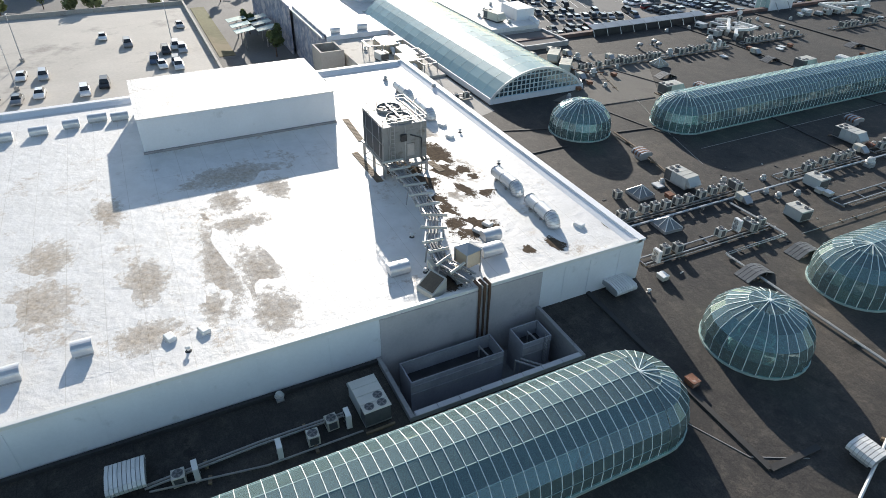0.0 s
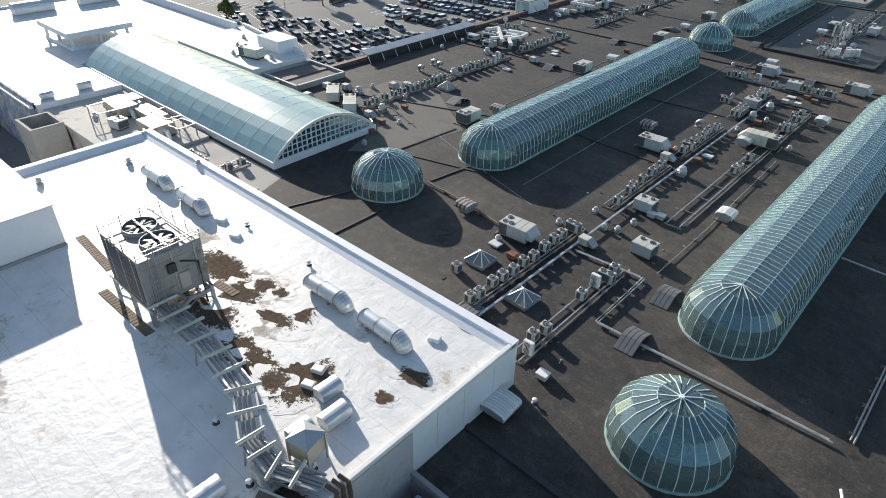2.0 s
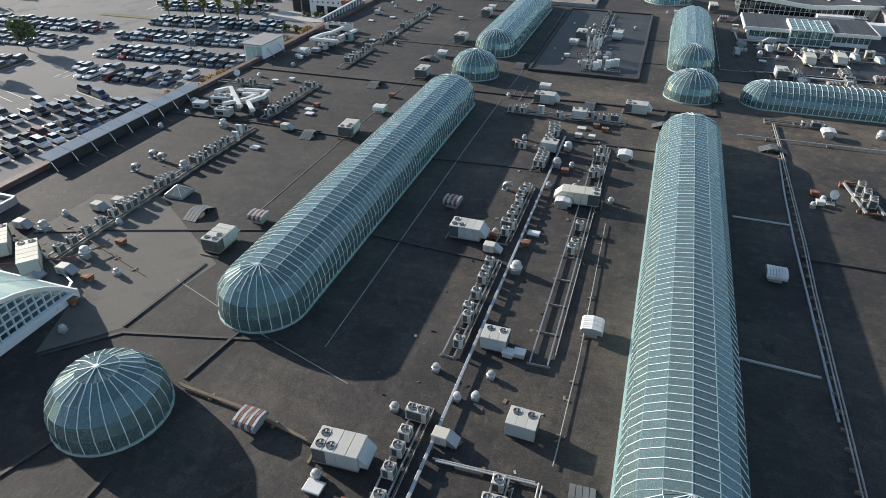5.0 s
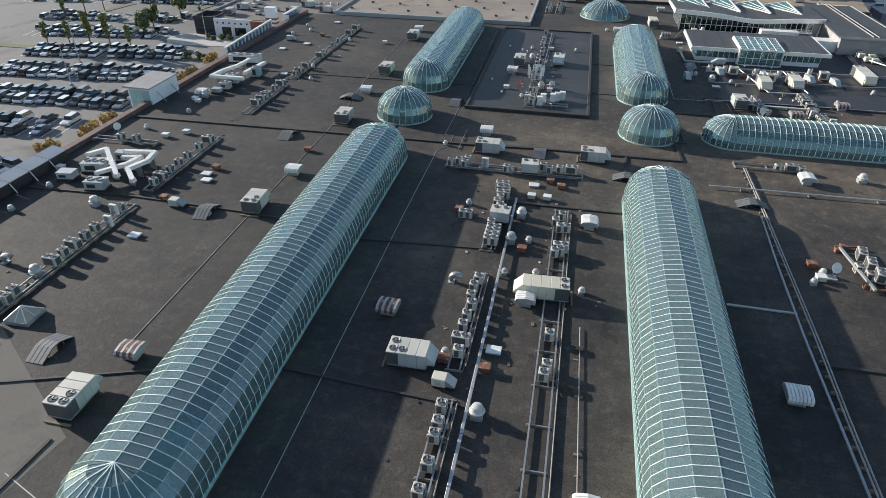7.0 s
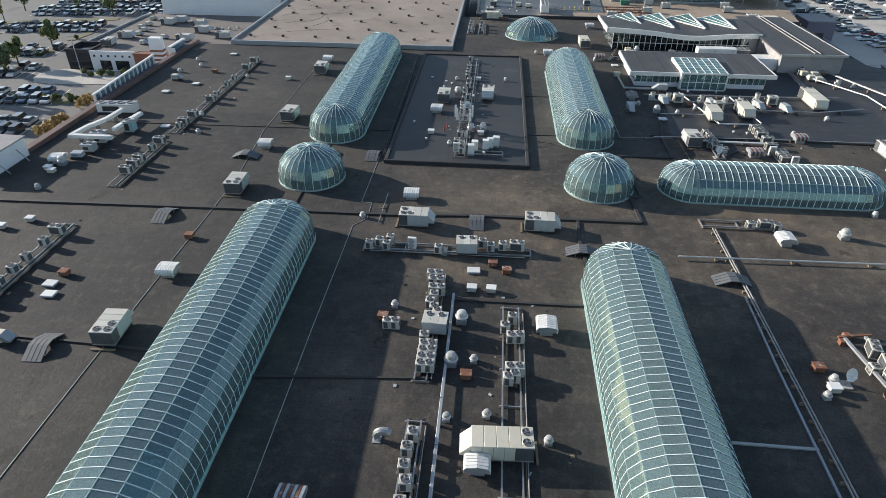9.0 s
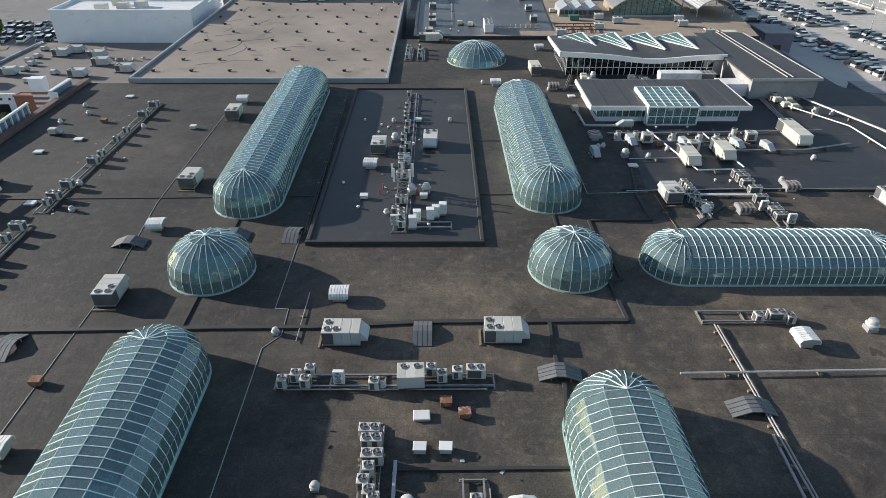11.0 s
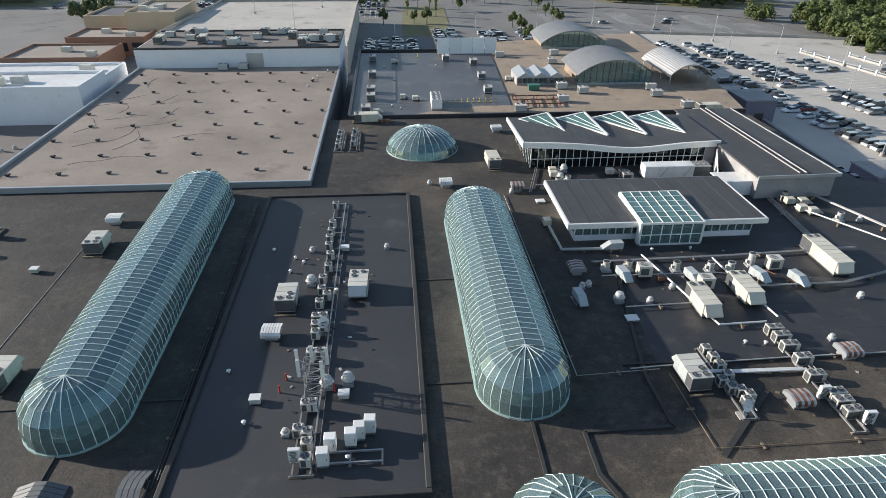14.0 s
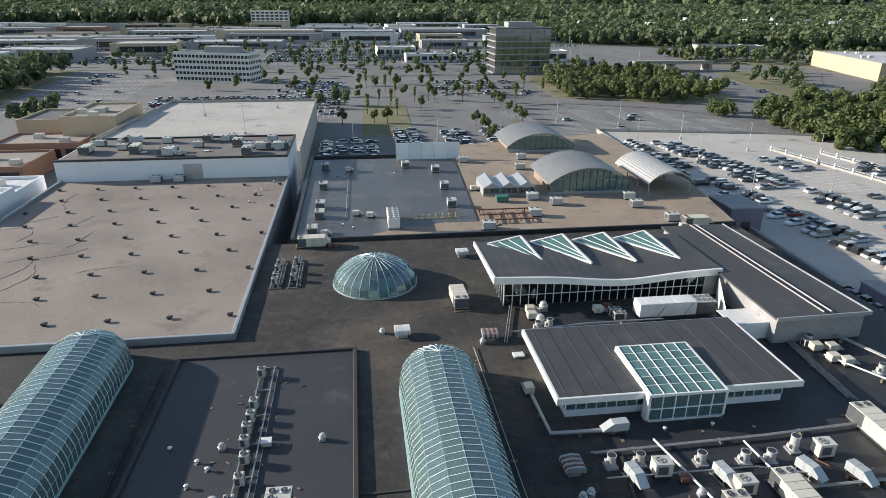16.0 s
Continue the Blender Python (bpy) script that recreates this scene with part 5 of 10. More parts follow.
def cabinet():
    ob = thing("equipment_cabinet", "tall white antenna equipment cabinet", "cabinet", "antenna cabinets")
    part("plinth", Shape().box(-.45, -.4, 0, .45, .4, .3), M_STEEL, ob)
    part("body", Shape().box(-.5, -.45, .3, .5, .45, 1.75, .04), M_WHITE_METAL, ob)
    door = part("door", Shape().box(-.44, -.48, .4, .44, -.45, 1.65), M_WHITE_METAL, ob)
    part("handle", Shape().box(.3, -.51, .95, .35, -.48, 1.15), M_DARK_METAL, door)
    return ob


M_ACRYLIC = mat("smoky_acrylic", (0.17, 0.19, 0.2), 0.18, 0, 0.12, 0.8, 5.0, 0.05)
M_FANDARK = mat("fan_metal", (0.2, 0.2, 0.2), 0.5, 0.4, 0.2, 1.0, 8.0, 0.1)
M_TREAD = mat("weathered_tread", (0.13, 0.135, 0.14), 0.6, 0.2, 0.2, 0.8, 8.0, 0.2)
M_TAN_PANE = mat("faded_acrylic", (0.42, 0.36, 0.27), 0.35, 0, 0.12, 0.8, 5.0, 0.05)
KIT = {
    "c1": lambda: condenser(.92, .92, .95, [(0, .36)]),
    "c2": lambda: condenser(1.75, .95, 1.05, [(-.42, .36), (.42, .36)], label="long beige condenser unit with two fan grilles"),
    "ct": side_condenser,
    "rtu": lambda: rooftop_unit(3.7, 2.2, 1.9),
    "big": lambda: rooftop_unit(4.9, 2.1, 1.95, 2, M_CREAM, "long cream rooftop air handler with fans at one end", 0.9),
    "long": lambda: rooftop_unit(7.6, 2.3, 2.1, 2, M_CREAM, "very long cream rooftop air handler with ribbed roof", 0.5),
    "sq": square_unit,
    "lou": lambda: louvre_hood(),
    "rlou": lambda: louvre_hood(True),
    "mush": lambda: mushroom_fan(0.74),
    "mushL": lambda: mushroom_fan(1.25),
    "goose": gooseneck,
    "pyr": pyramid_light,
    "pyrT": lambda: pyramid_light(True),
    "ramp": foot_ramp,
    "hatch": hatch,
    "box": small_box,
    "bigl": lambda: louvre_hood(False, 1.25),
    "rbox": lambda: small_box(True),
    "vent": vent_pipe,
    "stack": stack,
    "tstack": lambda: stack(1.9),
    "hbox": hooded_box,
    "fbox": fan_box,
    "dish": dish,
    "pent": hooded_fan,
    "cab": cabinet,
}
MADE = {}
jig = random.Random(7)


def put(kind, spots, z=0.0, yaw=0.0, loose=3.0):
    """Stand one of a kind at each (x, y) or (x, y, yaw)."""
    for s in spots:
        x, y = s[:2]
        a = s[2] if len(s) > 2 else yaw
        m = pose(x, y, z, 0, 0, a + jig.uniform(-loose, loose))
        if kind in MADE:
            copy_thing(MADE[kind], m)
        else:
            MADE[kind] = KIT[kind]()
            MADE[kind].matrix_basis = m


def rack(x, y0, y1, w=0.9, z=0.34, pipes=3, along="y"):
    """A steel equipment rack on feet, with pipes between its rails."""
    ob = thing("equipment_rack", "low steel rack carrying condensers and insulated pipes", "rack", "equipment racks")
    if along == "x":
        ob.matrix_basis = pose(0, x, 0) @ pose(0, 0, 0, 0, 0, -90)
    elif along == "w":       # runs westward from the origin
        ob.matrix_basis = pose(0, x, 0) @ pose(0, 0, 0, 0, 0, 90)
    else:
        ob.matrix_basis = pose(x, 0, 0)
    for sx in (-1, 1):
        part("rail", Shape().box(sx * w / 2 - .07, y0, z - .16, sx * w / 2 + .07, y1, z), M_STEEL, ob)
    n = max(2, round((y1 - y0) / 4.6))
    for k in range(n + 1):
        y = y0 + (y1 - y0) * k / n
        part("cross_member", Shape().box(-w / 2 - .25, y - .05, z - .26, w / 2 + .25, y + .05, z - .16), M_STEEL, ob)
        part("sleeper", Shape().box(-w / 2 - .3, y - .14, 0, w / 2 + .3, y + .14, z - .26), M_TIMBER, ob)
    for k in range(pipes):
        px = w / 2 + .3 + .14 * k
        part("pipe", Shape().tube([(px, y0 + jig.uniform(0, 2), .2 + .05 * (k % 2)), (px, y1 - jig.uniform(0, 2), .2 + .05 * (k % 2))], .05, 6), M_PIPE if k % 2 else M_TIMBER, ob)
    return ob


def pipe_run(pts, r=0.08, z=0.22, material=None, label="insulated pipe on sleepers across the roof", step=4.0, twin=0):
    """Pipes along plan points, on sleepers."""
    ob = thing("roof_pipe", label, "pipe", "pipes across the roof")
    for k in range(1 + twin):
        d = .28 * k
        part("pipe", Shape().tube([(x + d, y - d * .6, z + r) for x, y in pts], r, 8), material or M_PIPE, ob)
    for (xa, ya), (xb, yb) in zip(pts, pts[1:]):
        L = math.hypot(xb - xa, yb - ya)
        n = max(1, int(L / step / 2.0))
        a = math.atan2(yb - ya, xb - xa)
        for k in range(n):
            t = (k + .5) / n
            x, y = xa + (xb - xa) * t, ya + (yb - ya) * t
            part("sleeper", Shape().box(-.12, -.35, 0, .12, .35, z), M_TIMBER, ob, m=pose(x, y, 0, 0, 0, math.degrees(a)))
    return ob


def low_kerb(pts, w=0.35, h=0.22, material=None, label="raised dark expansion joint in the roof"):
    global KERBS
    KERBS += 1
    s = Shape()
    for (xa, ya), (xb, yb) in zip(pts, pts[1:]):
        s.beam((xa, ya, h / 2), (xb, yb, h / 2), w, h)
    setting("roof_joint_%d" % KERBS, s, material or M_KERB, label, "joint")


KERBS = 0

# ---- equipment on the roofs, group by group ----
# west rack
put("c2", [(-97.39, 101.9), (-97.42, 105.4), (-97.35, 94.86), (-97.25, 88.59), (-97.57, 123.3), (-97.7, 136.37), (-97.81, 153.15), (-97.83, 155.38), (-97.84, 157.2), (-97.88, 163.9), (-97.54, 172.12), (-97.43, 175.59), (-97.35, 183.38), (-97.47, 202.83), (-97.47, 207.82)], 0.34)
put("c1", [(-97.41, 103.7), (-97.44, 107.4), (-97.45, 109.21), (-97.5, 114.14), (-97.37, 96.26), (-97.31, 93.9), (-97.29, 91.89), (-97.27, 90.19), (-97.56, 121.6), (-97.59, 125.61), (-97.64, 127.92), (-97.65, 130.33), (-97.68, 133.65), (-97.87, 161.26), (-97.54, 170.32), (-97.35, 186.06), (-97.43, 191.76), (-97.42, 195.55)], 0.34)
put("ct", [(-96.39, 110.44), (-97.49, 113.04)], 0.34)
# west
put("mushL", [(-97.9, 99.97), (-101.93, 115.11), (-108.99, 155.45)])
put("mush", [(-111.3, 118.16), (-96.45, 176.81), (-111.02, 200.33), (-108.09, 204.51), (-110.5, 208.41), (-95.7, 198.17), (-93.82, 169.07)])
put("goose", [(-104.82, 101.73), (-102.94, 101.36), (-104.07, 97.21)])
put("pyrT", [(-93.79, 93.47)])
put("ramp", [(-88.14, 89.97, 90), (-87.12, 116.72, 90), (-86.96, 142.12, 90), (-82.82, 160.97)])
put("rlou", [(-79.94, 90.78)])
put("hatch", [(-92.5, 126.44), (-91.5, 124.63), (-92.44, 109.45), (-104.42, 193.01), (-108.3, 187.98), (-104.49, 213.83), (-100.42, 171.08)])
put("rbox", [(-92.02, 128.35), (-94.1, 118.5), (-81.48, 137.21), (-103.64, 200.85)])
put("pent", [(-91.46, 117.21), (-109.38, 195.38)])
put("rtu", [(-81.31, 119.05, 90), (-81.05, 84.46, 90), (-80.19, 150.05, 90), (-80.49, 176.95, 90), (-81.49, 203.35, 90)])
put("lou", [(-80.46, 129.43), (-80.8, 164.49), (-81.93, 210.99)])
put("box", [(-108.96, 152.72), (-87.03, 197.83)])
# cross rack
put("c1", [(-59.07, 136.66), (-57.98, 137.37), (-56.78, 138.08), (-56.99, 136.67), (-50.82, 136.38), (-45.72, 138.12), (-44.73, 137.32), (-43.33, 137.73)], 0.34)
put("ct", [(-54, 136.89)], 0.34)
put("mush", [(-50.12, 136.49)])
put("sq", [(-47.53, 136.9)], 0.34)
put("c2", [(-41.63, 137.83)], 0.34)
# rack a
put("c2", [(-50.7, 130.92), (-50.27, 128.35)], 0.34)
put("c1", [(-50.87, 129.97), (-50.07, 129.98), (-50.47, 127.24), (-50.77, 126.02), (-50.27, 125.11), (-49.88, 124.5), (-50.78, 120.66), (-50.68, 119.45), (-49.89, 119.45), (-50.68, 118.54), (-49.89, 118.64), (-50.69, 117.63), (-49.89, 117.63), (-50.69, 116.72), (-49.89, 116.73)], 0.34)
put("sq", [(-49.88, 122.38)], 0.34)
# middle
put("rtu", [(-54.5, 143.07), (-38.72, 143.35), (-54.77, 95.56), (-54.66, 62.04)])
put("lou", [(-55.7, 149.88), (-38.9, 123.49, 90), (-45.14, 106.57, 90), (-38.49, 82.77, 90)])
put("mushL", [(-47.38, 124.21), (-48, 117.94), (-47.58, 90.34)])
put("mush", [(-45.9, 118.45), (-54.46, 126.01), (-44.53, 111.8), (-39.46, 109.46), (-47.91, 111.19), (-51.7, 97.17), (-47.37, 77.6), (-48.11, 70.49), (-46.63, 71.08), (-46.05, 73.88), (-50.88, 73.2), (-55.63, 59.86), (-61.35, 144.04)])
put("box", [(-46.57, 129.55), (-44.48, 129.56), (-44.29, 77.37), (-45.27, 77.07)])
put("c1", [(-54.76, 122.87), (-53.96, 122.87), (-55.29, 52.22)])
put("rbox", [(-55.36, 123.98), (-47.76, 95.85), (-51.6, 96.26), (-52.37, 58.16), (-44.4, 134.56), (-42.81, 133.25), (-46.51, 116.33)])
put("goose", [(-53.08, 108.68)])
put("rlou", [(-58.59, 102.15), (-62.85, 62.57)])
put("hatch", [(-47.31, 98.55), (-55.33, 58.96), (-46.5, 133.14)])
put("pent", [(-51.11, 93.26), (-47.69, 65.9)])
put("big", [(-43.25, 108.18, 180)])
put("sq", [(-46.77, 78.1), (-42.19, 68.97)])
put("pyr", [(-54.52, 55.29), (-47.14, 52.98)])
# rack b
put("c1", [(-42.29, 124.29), (-42.4, 121.36), (-41.61, 121.46), (-42.12, 116.11), (-42.35, 101.14), (-42.3, 96.85), (-42.5, 95.65), (-43, 122.77), (-42.72, 115.7)], 0.34)
put("c2", [(-42.12, 116.92)], 0.34)
# rack c
put("c1", [(-50.4, 108.79), (-50.7, 107.28), (-50.7, 105.57), (-50.41, 104.16), (-50.58, 102.36), (-50.68, 100.75), (-50.43, 97.05), (-50.55, 90.14), (-50.46, 88.34), (-50.47, 86.99), (-50.38, 84.28), (-50.48, 81.78), (-50.13, 80.41), (-49.84, 76.71), (-50.65, 48.94), (-50.46, 50.12), (-50.67, 52.5), (-50.58, 54.08), (-50.39, 55.67), (-50.5, 57.65), (-50.31, 59.24), (-50.53, 61.63), (-50.63, 63.62), (-50.64, 65.21)], 0.34)
put("c2", [(-50.49, 98.74), (-50.46, 67.4)], 0.34)
put("mush", [(-52.63, 67.81)])
# rack d
put("c1", [(-42.66, 63.09), (-42.84, 56.93), (-42.54, 50.21), (-42.83, 48.62)], 0.34)
put("c2", [(-42.56, 61.3)], 0.34)
put("ct", [(-42.85, 59.51), (-41.94, 46.65)], 0.34)
# ramps
put("ramp", [(-36.77, 63.37, 90), (-36.06, 55.02, 90), (-49.49, 47.36, 90), (-46.62, 144.12, 90), (-33.82, 138.17), (-17.85, 133.89)])
# east
put("lou", [(-20.99, 97.92), (-9.1, 142.47, 90), (-15.68, 43.71)])
put("mushL", [(-1.29, 144.5)])
put("c1", [(-12.11, 145.98), (-8.96, 145.8), (-9.14, 120.31), (-8.46, 118.99)])
put("c2", [(-10.18, 146.2)])
put("dish", [(-12.4, 118.4)])
put("box", [(-13.8, 117.6)])
put("rbox", [(-14.1, 120.2)])
put("mush", [(-13.3, 118.8)])
put("mush", [(-14.8, 116.59)])
put("rbox", [(-26.91, 37.32)])
put("box", [(-39.44, 45.38)])
put("vent", [(-38.3, 42.6)])
# slate rack
put("c1", [(-50.53, 212.68), (-50.56, 206.56), (-50.57, 204.25), (-50.68, 202.34), (-50.59, 200.23), (-50.2, 197.73), (-50.22, 194.82), (-50.68, 192.03), (-50.59, 189.62), (-49.9, 188.42), (-50.61, 186.91), (-50.52, 181.2), (-50.64, 177.88), (-49.74, 177.89), (-50.35, 170.5), (-49.76, 170.5), (-50.68, 167.37), (-49.88, 166.97), (-49.79, 165.76), (-49.69, 164.05)], 0.62)
put("c2", [(-50.3, 183.92), (-50.21, 182.51)], 0.62)
put("dish", [(-49.81, 182.42)], 0.28)
put("ct", [(-50.59, 164.35)], 0.62)
# slate
put("cab", [(-48.29, 164.16), (-47.79, 165.68), (-46.08, 166.2), (-45.38, 166.91), (-44.47, 167.62)], 0.28)
put("rtu", [(-54.39, 187.96, 90), (-46.29, 190.38, -90)], 0.28)
put("lou", [(-55.2, 181.95)], 0.28)
put("mushL", [(-52.08, 192.01), (-46.74, 173.96), (-48.74, 173.63)], 0.28)
put("mush", [(-52.79, 200.1), (-42.98, 200.36), (-51.88, 167.66)], 0.28)
put("vent", [(-54.79, 198.36), (-53.6, 197.18), (-55.01, 195.05), (-57.87, 200.62), (-55.76, 169.23), (-58.6, 176.35), (-46.29, 164.58), (-48.99, 190.35)], 0.28)
put("box", [(-55.24, 172.06), (-47.05, 172.14), (-48.49, 200.27)], 0.28)
# south east
put("rtu", [(-13.0, 172.4, 90)])
put("big", [(-6.5, 184.7, -90), (-0.4, 186.8, -90)])
put("long", [(14.1, 193.6, -90)])
put("c2", [(-0.8, 179.2), (-0.7, 177.9), (-0.7, 176.3), (-0.5, 174.2), (-0.8, 171.6), (-0.4, 169.0), (-0.4, 167.9), (-0.3, 166.6)])
put("ct", [(-1.5, 169.1), (0.6, 165.6)])
put("c1", [(-9.8, 176.4), (-9.6, 175.1), (-9.5, 173.8), (-9.4, 172.3), (-9.9, 170.5), (-9.2, 170.1), (-9.3, 168.6), (-8.7, 169.4), (-10.3, 171.6)])
put("dish", [(-10.3, 167.3)])
put("rlou", [(-4.4, 168.4), (4.8, 174.9)])
# fan field
put("mushL", [(-15.8, 186.3)])
put("mush", [(-12.2, 185.9), (13.4, 185.2), (4.9, 177.6), (-18.4, 189.9), (-19.3, 189.5), (-8.4, 188.6)])
put("vent", [(-4.8, 177.6), (-2.7, 177.3), (-7.5, 197.8), (-2.1, 197.9)])
put("stack", [(-15.2, 193.3), (-12.3, 193.2), (-2.0, 192.2), (0.6, 192.0), (-6.3, 192.6)])
put("tstack", [(3.9, 193.2)])
put("hbox", [(-13.7, 191.2, -80), (3.1, 189.9, -75), (7.5, 188.8, -75), (-20.5, 186.6, -85), (-5.3, 190.2, -80)])
put("fbox", [(-10.9, 191.6), (6.3, 192.2), (-4.4, 188.4)])
put("rlou", [(-19.1, 193.1, 90)])
put("rbox", [(-9.0, 190.6)])
put("hatch", [(-15.4, 182.8)])
# store foot
put("rtu", [(-35.9, 11.7, 180)])
put("c1", [(-35.6, 8.4), (-34.8, 6.7), (-35.4, -2.9)])
put("ct", [(-34.5, 4.1), (-35.2, -1.7), (-35.2, 9.6)])
put("bigl", [(-36.8, -6.2, 90)])
put("mush", [(-40.0, 5.4)])
put("bigl", [(-39.9, 39.9, 90)])

# ---- racks, pipes, kerbs ----
for x, y0, y1 in ((-97.4, 76.0, 116.2), (-97.7, 120.2, 138.7), (-97.9, 149.2, 165.3), (-97.9, 168.5, 210.3), (-50.6, 115.4, 132.3), (-50.5, 95.2, 110.7), (-50.4, 75.2, 91.6), (-50.5, 46.5, 68.8), (-42.6, 45.4, 64.4), (-42.4, 76.7, 126.7), (-9.8, 166.8, 177.0), (-0.8, 164.5, 180.0)):
    rack(x, y0, y1, 1.1 if x != -42.4 else 1.6, pipes=3 if x < -60 else 2)
rack(137.3, -59.8, -40.0, 1.4, along="x", pipes=2)
rack(146.4, -18.0, -9.0, 1.6, along="x", pipes=1)
slate_rack = rack(-50.0, 163.0, 214.5, 1.5, 0.62, 3)
put("c1", [(-97.2, 77.28), (-97.23, 79.09), (-97.27, 81.41), (-97.3, 83.63), (-97.33, 85.75)], 0.34)
put("c2", [(-97.35, 87.46)], 0.34)

# white cable tray down the middle
tray = thing("cable_tray", "long straight grey covered cable tray on the roof", "cable tray")
for k in range(16):
    y = 47.5 + 5.05 * k
    part("cover", Shape().box(-48.6, y + .02, .42, -48.32, y + 5.02, .56, .03), M_COPING, tray)
    part("foot", Shape().box(-48.6, y + 2.3, 0, -48.3, y + 2.5, .42), M_STEEL, tray)

low_kerb([(-115.63, 143.87), (-84.79, 144.57), (-68.67, 144.9), (-57.77, 144.97), (-46.91, 145.73), (-25.55, 145.92)], .5, .24)
low_kerb([(-25.55, 145.92), (-25.93, 152.86), (-24.41, 153.07), (-24.48, 159.15), (-25.48, 161.61)], .4, .22)
low_kerb([(-33.7, 145.58), (-33.93, 141.04), (-33.63, 136.45), (-34.52, 130.84)], .35, .2)
low_kerb([(-14.23, 162.81), (-6.39, 170.27)], .5, .14)
low_kerb([(-66.15, 114.69), (-49.49, 115.92)], .25, .15)
low_kerb([(-48.6, 127.7), (-34.6, 127.8)], .3, .18)
low_kerb([(-66.05, 92.26), (-48.67, 91.14)], .25, .15)
low_kerb([(-41.04, 36.87), (-17.93, 36.38), (-17.77, 41.42)], .5, .2)
low_kerb([(-25.46, 166.37), (-17.22, 166.41), (-17.29, 173.56), (-13.63, 194.42)], .35, .2)
low_kerb([(-25.46, 166.37), (-25.48, 161.61)], .35, .2)
low_kerb([(-115.94, 172.29), (-76.07, 172.91)], .2, .12)
low_kerb([(-66.36, 173.16), (-61.5, 173.2)], .2, .12)
low_kerb([(-39.12, 173.62), (-34.58, 173.67)], .2, .12)
low_kerb([(-39.1, 192.55), (-34.56, 192.62)], .2, .12)
low_kerb([(-71.14, 144.69), (-71.17, 150.27)], .3, .15)
low_kerb([(-71.17, 159.86), (-71.15, 167.26)], .3, .15)
low_kerb([(-29.93, 160.16), (-29.87, 168.35)], .3, .15)
low_kerb([(-115.93, 117.43), (-98.52, 118.25), (-82.98, 117.64), (-75.96, 117.06)], .25, .2)
low_kerb([(-103.87, 79.66), (-95.48, 83.11), (-75.9, 89.88)], .2, .14)
low_kerb([(-19.01, 175.06), (36, 174.4)], .3, .25)
low_kerb([(-17.71, 103.17), (43, 103.0)], .3, .2)
low_kerb([(-65.5, 72.37), (-80.83, 68.45), (-85.74, 63.49)], .3, .12)
low_kerb([(-80.07, 45.57), (-76.73, 56.17)], .3, .12)
pipe_run([(-39.92, 64.38), (-39.89, 54.84), (-19.23, 54.88)], .075, .25, M_FANCAP, "pale-clad pipes with elbows across the roof", twin=1)
pipe_run([(-47.98, 64.01), (-40.21, 64.37)], .075, .25, M_FANCAP, "pale-clad pipes across the roof", twin=1)
pipe_run([(-18.0, 55.87), (-17.5, 96.46), (-17.2, 106.5), (-16.95, 130.85), (-17.0, 145.0)], .08, .25, None, "long straight pipe on sleepers beside the glass vault", 1.0, 1)
pipe_run([(-22.78, 137.93), (12.0, 138.6)], .11, .3, M_FANCAP, "pale pipe on sleepers across the roof", 3.5)
pipe_run([(-24.51, 216.54), (-24.18, 173.67), (-15.56, 174.08)], .05, .15, M_FANCAP, "thin pale conduit beside the glass vault", 3.0)
pipe_run([(-62.95, 215.73), (-62.09, 173.8), (-61.85, 162.74)], .07, .15, M_DARK_METAL, "twin dark conduits beside the raised roof", 3.0, 1)
pipe_run([(-39.46, 103.65), (-39.07, 78.76), (-39.23, 66.26)], .05, .15, M_PIPE, "thin pipe on sleepers across the roof", 3.0)
pipe_run([(-59.07, 142.75), (-59.08, 150.77)], .05, .12, M_PIPE, "thin pipe on sleepers across the roof", 3.0)
pipe_run([(-14.85, 173.38), (-14.63, 163.62), (2.82, 163.73)], .04, .1, M_TIMBER, "thin brown conduit lying on the roof", 3.0)
pipe_run([(-17.3, 50.52), (-11.6, 35.0)], .12, .3, M_WHITE_METAL, "white pipe on sleepers near the dome", 3.5)
pipe_run([(-35.8, -5.0), (-36.2, 3.0), (-36.2, 9.8)], .09, .25, M_PIPE, "pipes on sleepers at the foot of the store", 3.5, 1)
pipe_run([(-35.2, -4.9), (-33.9, 3.0), (-33.9, 10.4)], .08, .2, M_PIPE, "pipes on sleepers at the foot of the store", 3.5)
plant = thing("plant_frame", "steel plant frame with rusty ends carrying grey units", "frame")
for a, b in (((-10.0, 124.4), (-8.9, 116.0)), ((-7.9, 124.8), (-6.8, 116.2))):
    part("rail", Shape().beam((*a, .55), (*b, .55), .28, .24), M_COPING, plant)
for (xa, ya), (xb, yb) in (((-10.4, 124.8), (-7.0, 125.4)), ((-9.6, 120.2), (-7.2, 120.5)), ((-9.2, 116.4), (-6.6, 116.6))):
    part("cross_beam", Shape().beam((xa, ya, .36), (xb, yb, .36), .22, .2), M_RUST, plant)
for x, y in ((-10.2, 124.2), (-9.4, 125.2), (-9.3, 117.2), (-6.9, 117.4)):
    part("foot", Shape().box(x - .3, y - .3, 0, x + .3, y + .3, .5, .03), M_RUST, plant)
put("c2", [(-8.5, 122.3, 80), (-8.2, 120.3, 80), (-7.9, 118.2, 80)], .66)
pipe_run([(-9.6, 196.0), (-7.8, 187.2), (-6.4, 180.4), (-0.9, 180.6)], .12, .45, M_WHITE_METAL, "white pipe frame on legs", 3.5)
pipe_run([(-0.6, 194.6), (-0.2, 189.6), (0.9, 181.4)], .11, .45, M_WHITE_METAL, "white pipe on legs beside the condensers", 3.5)
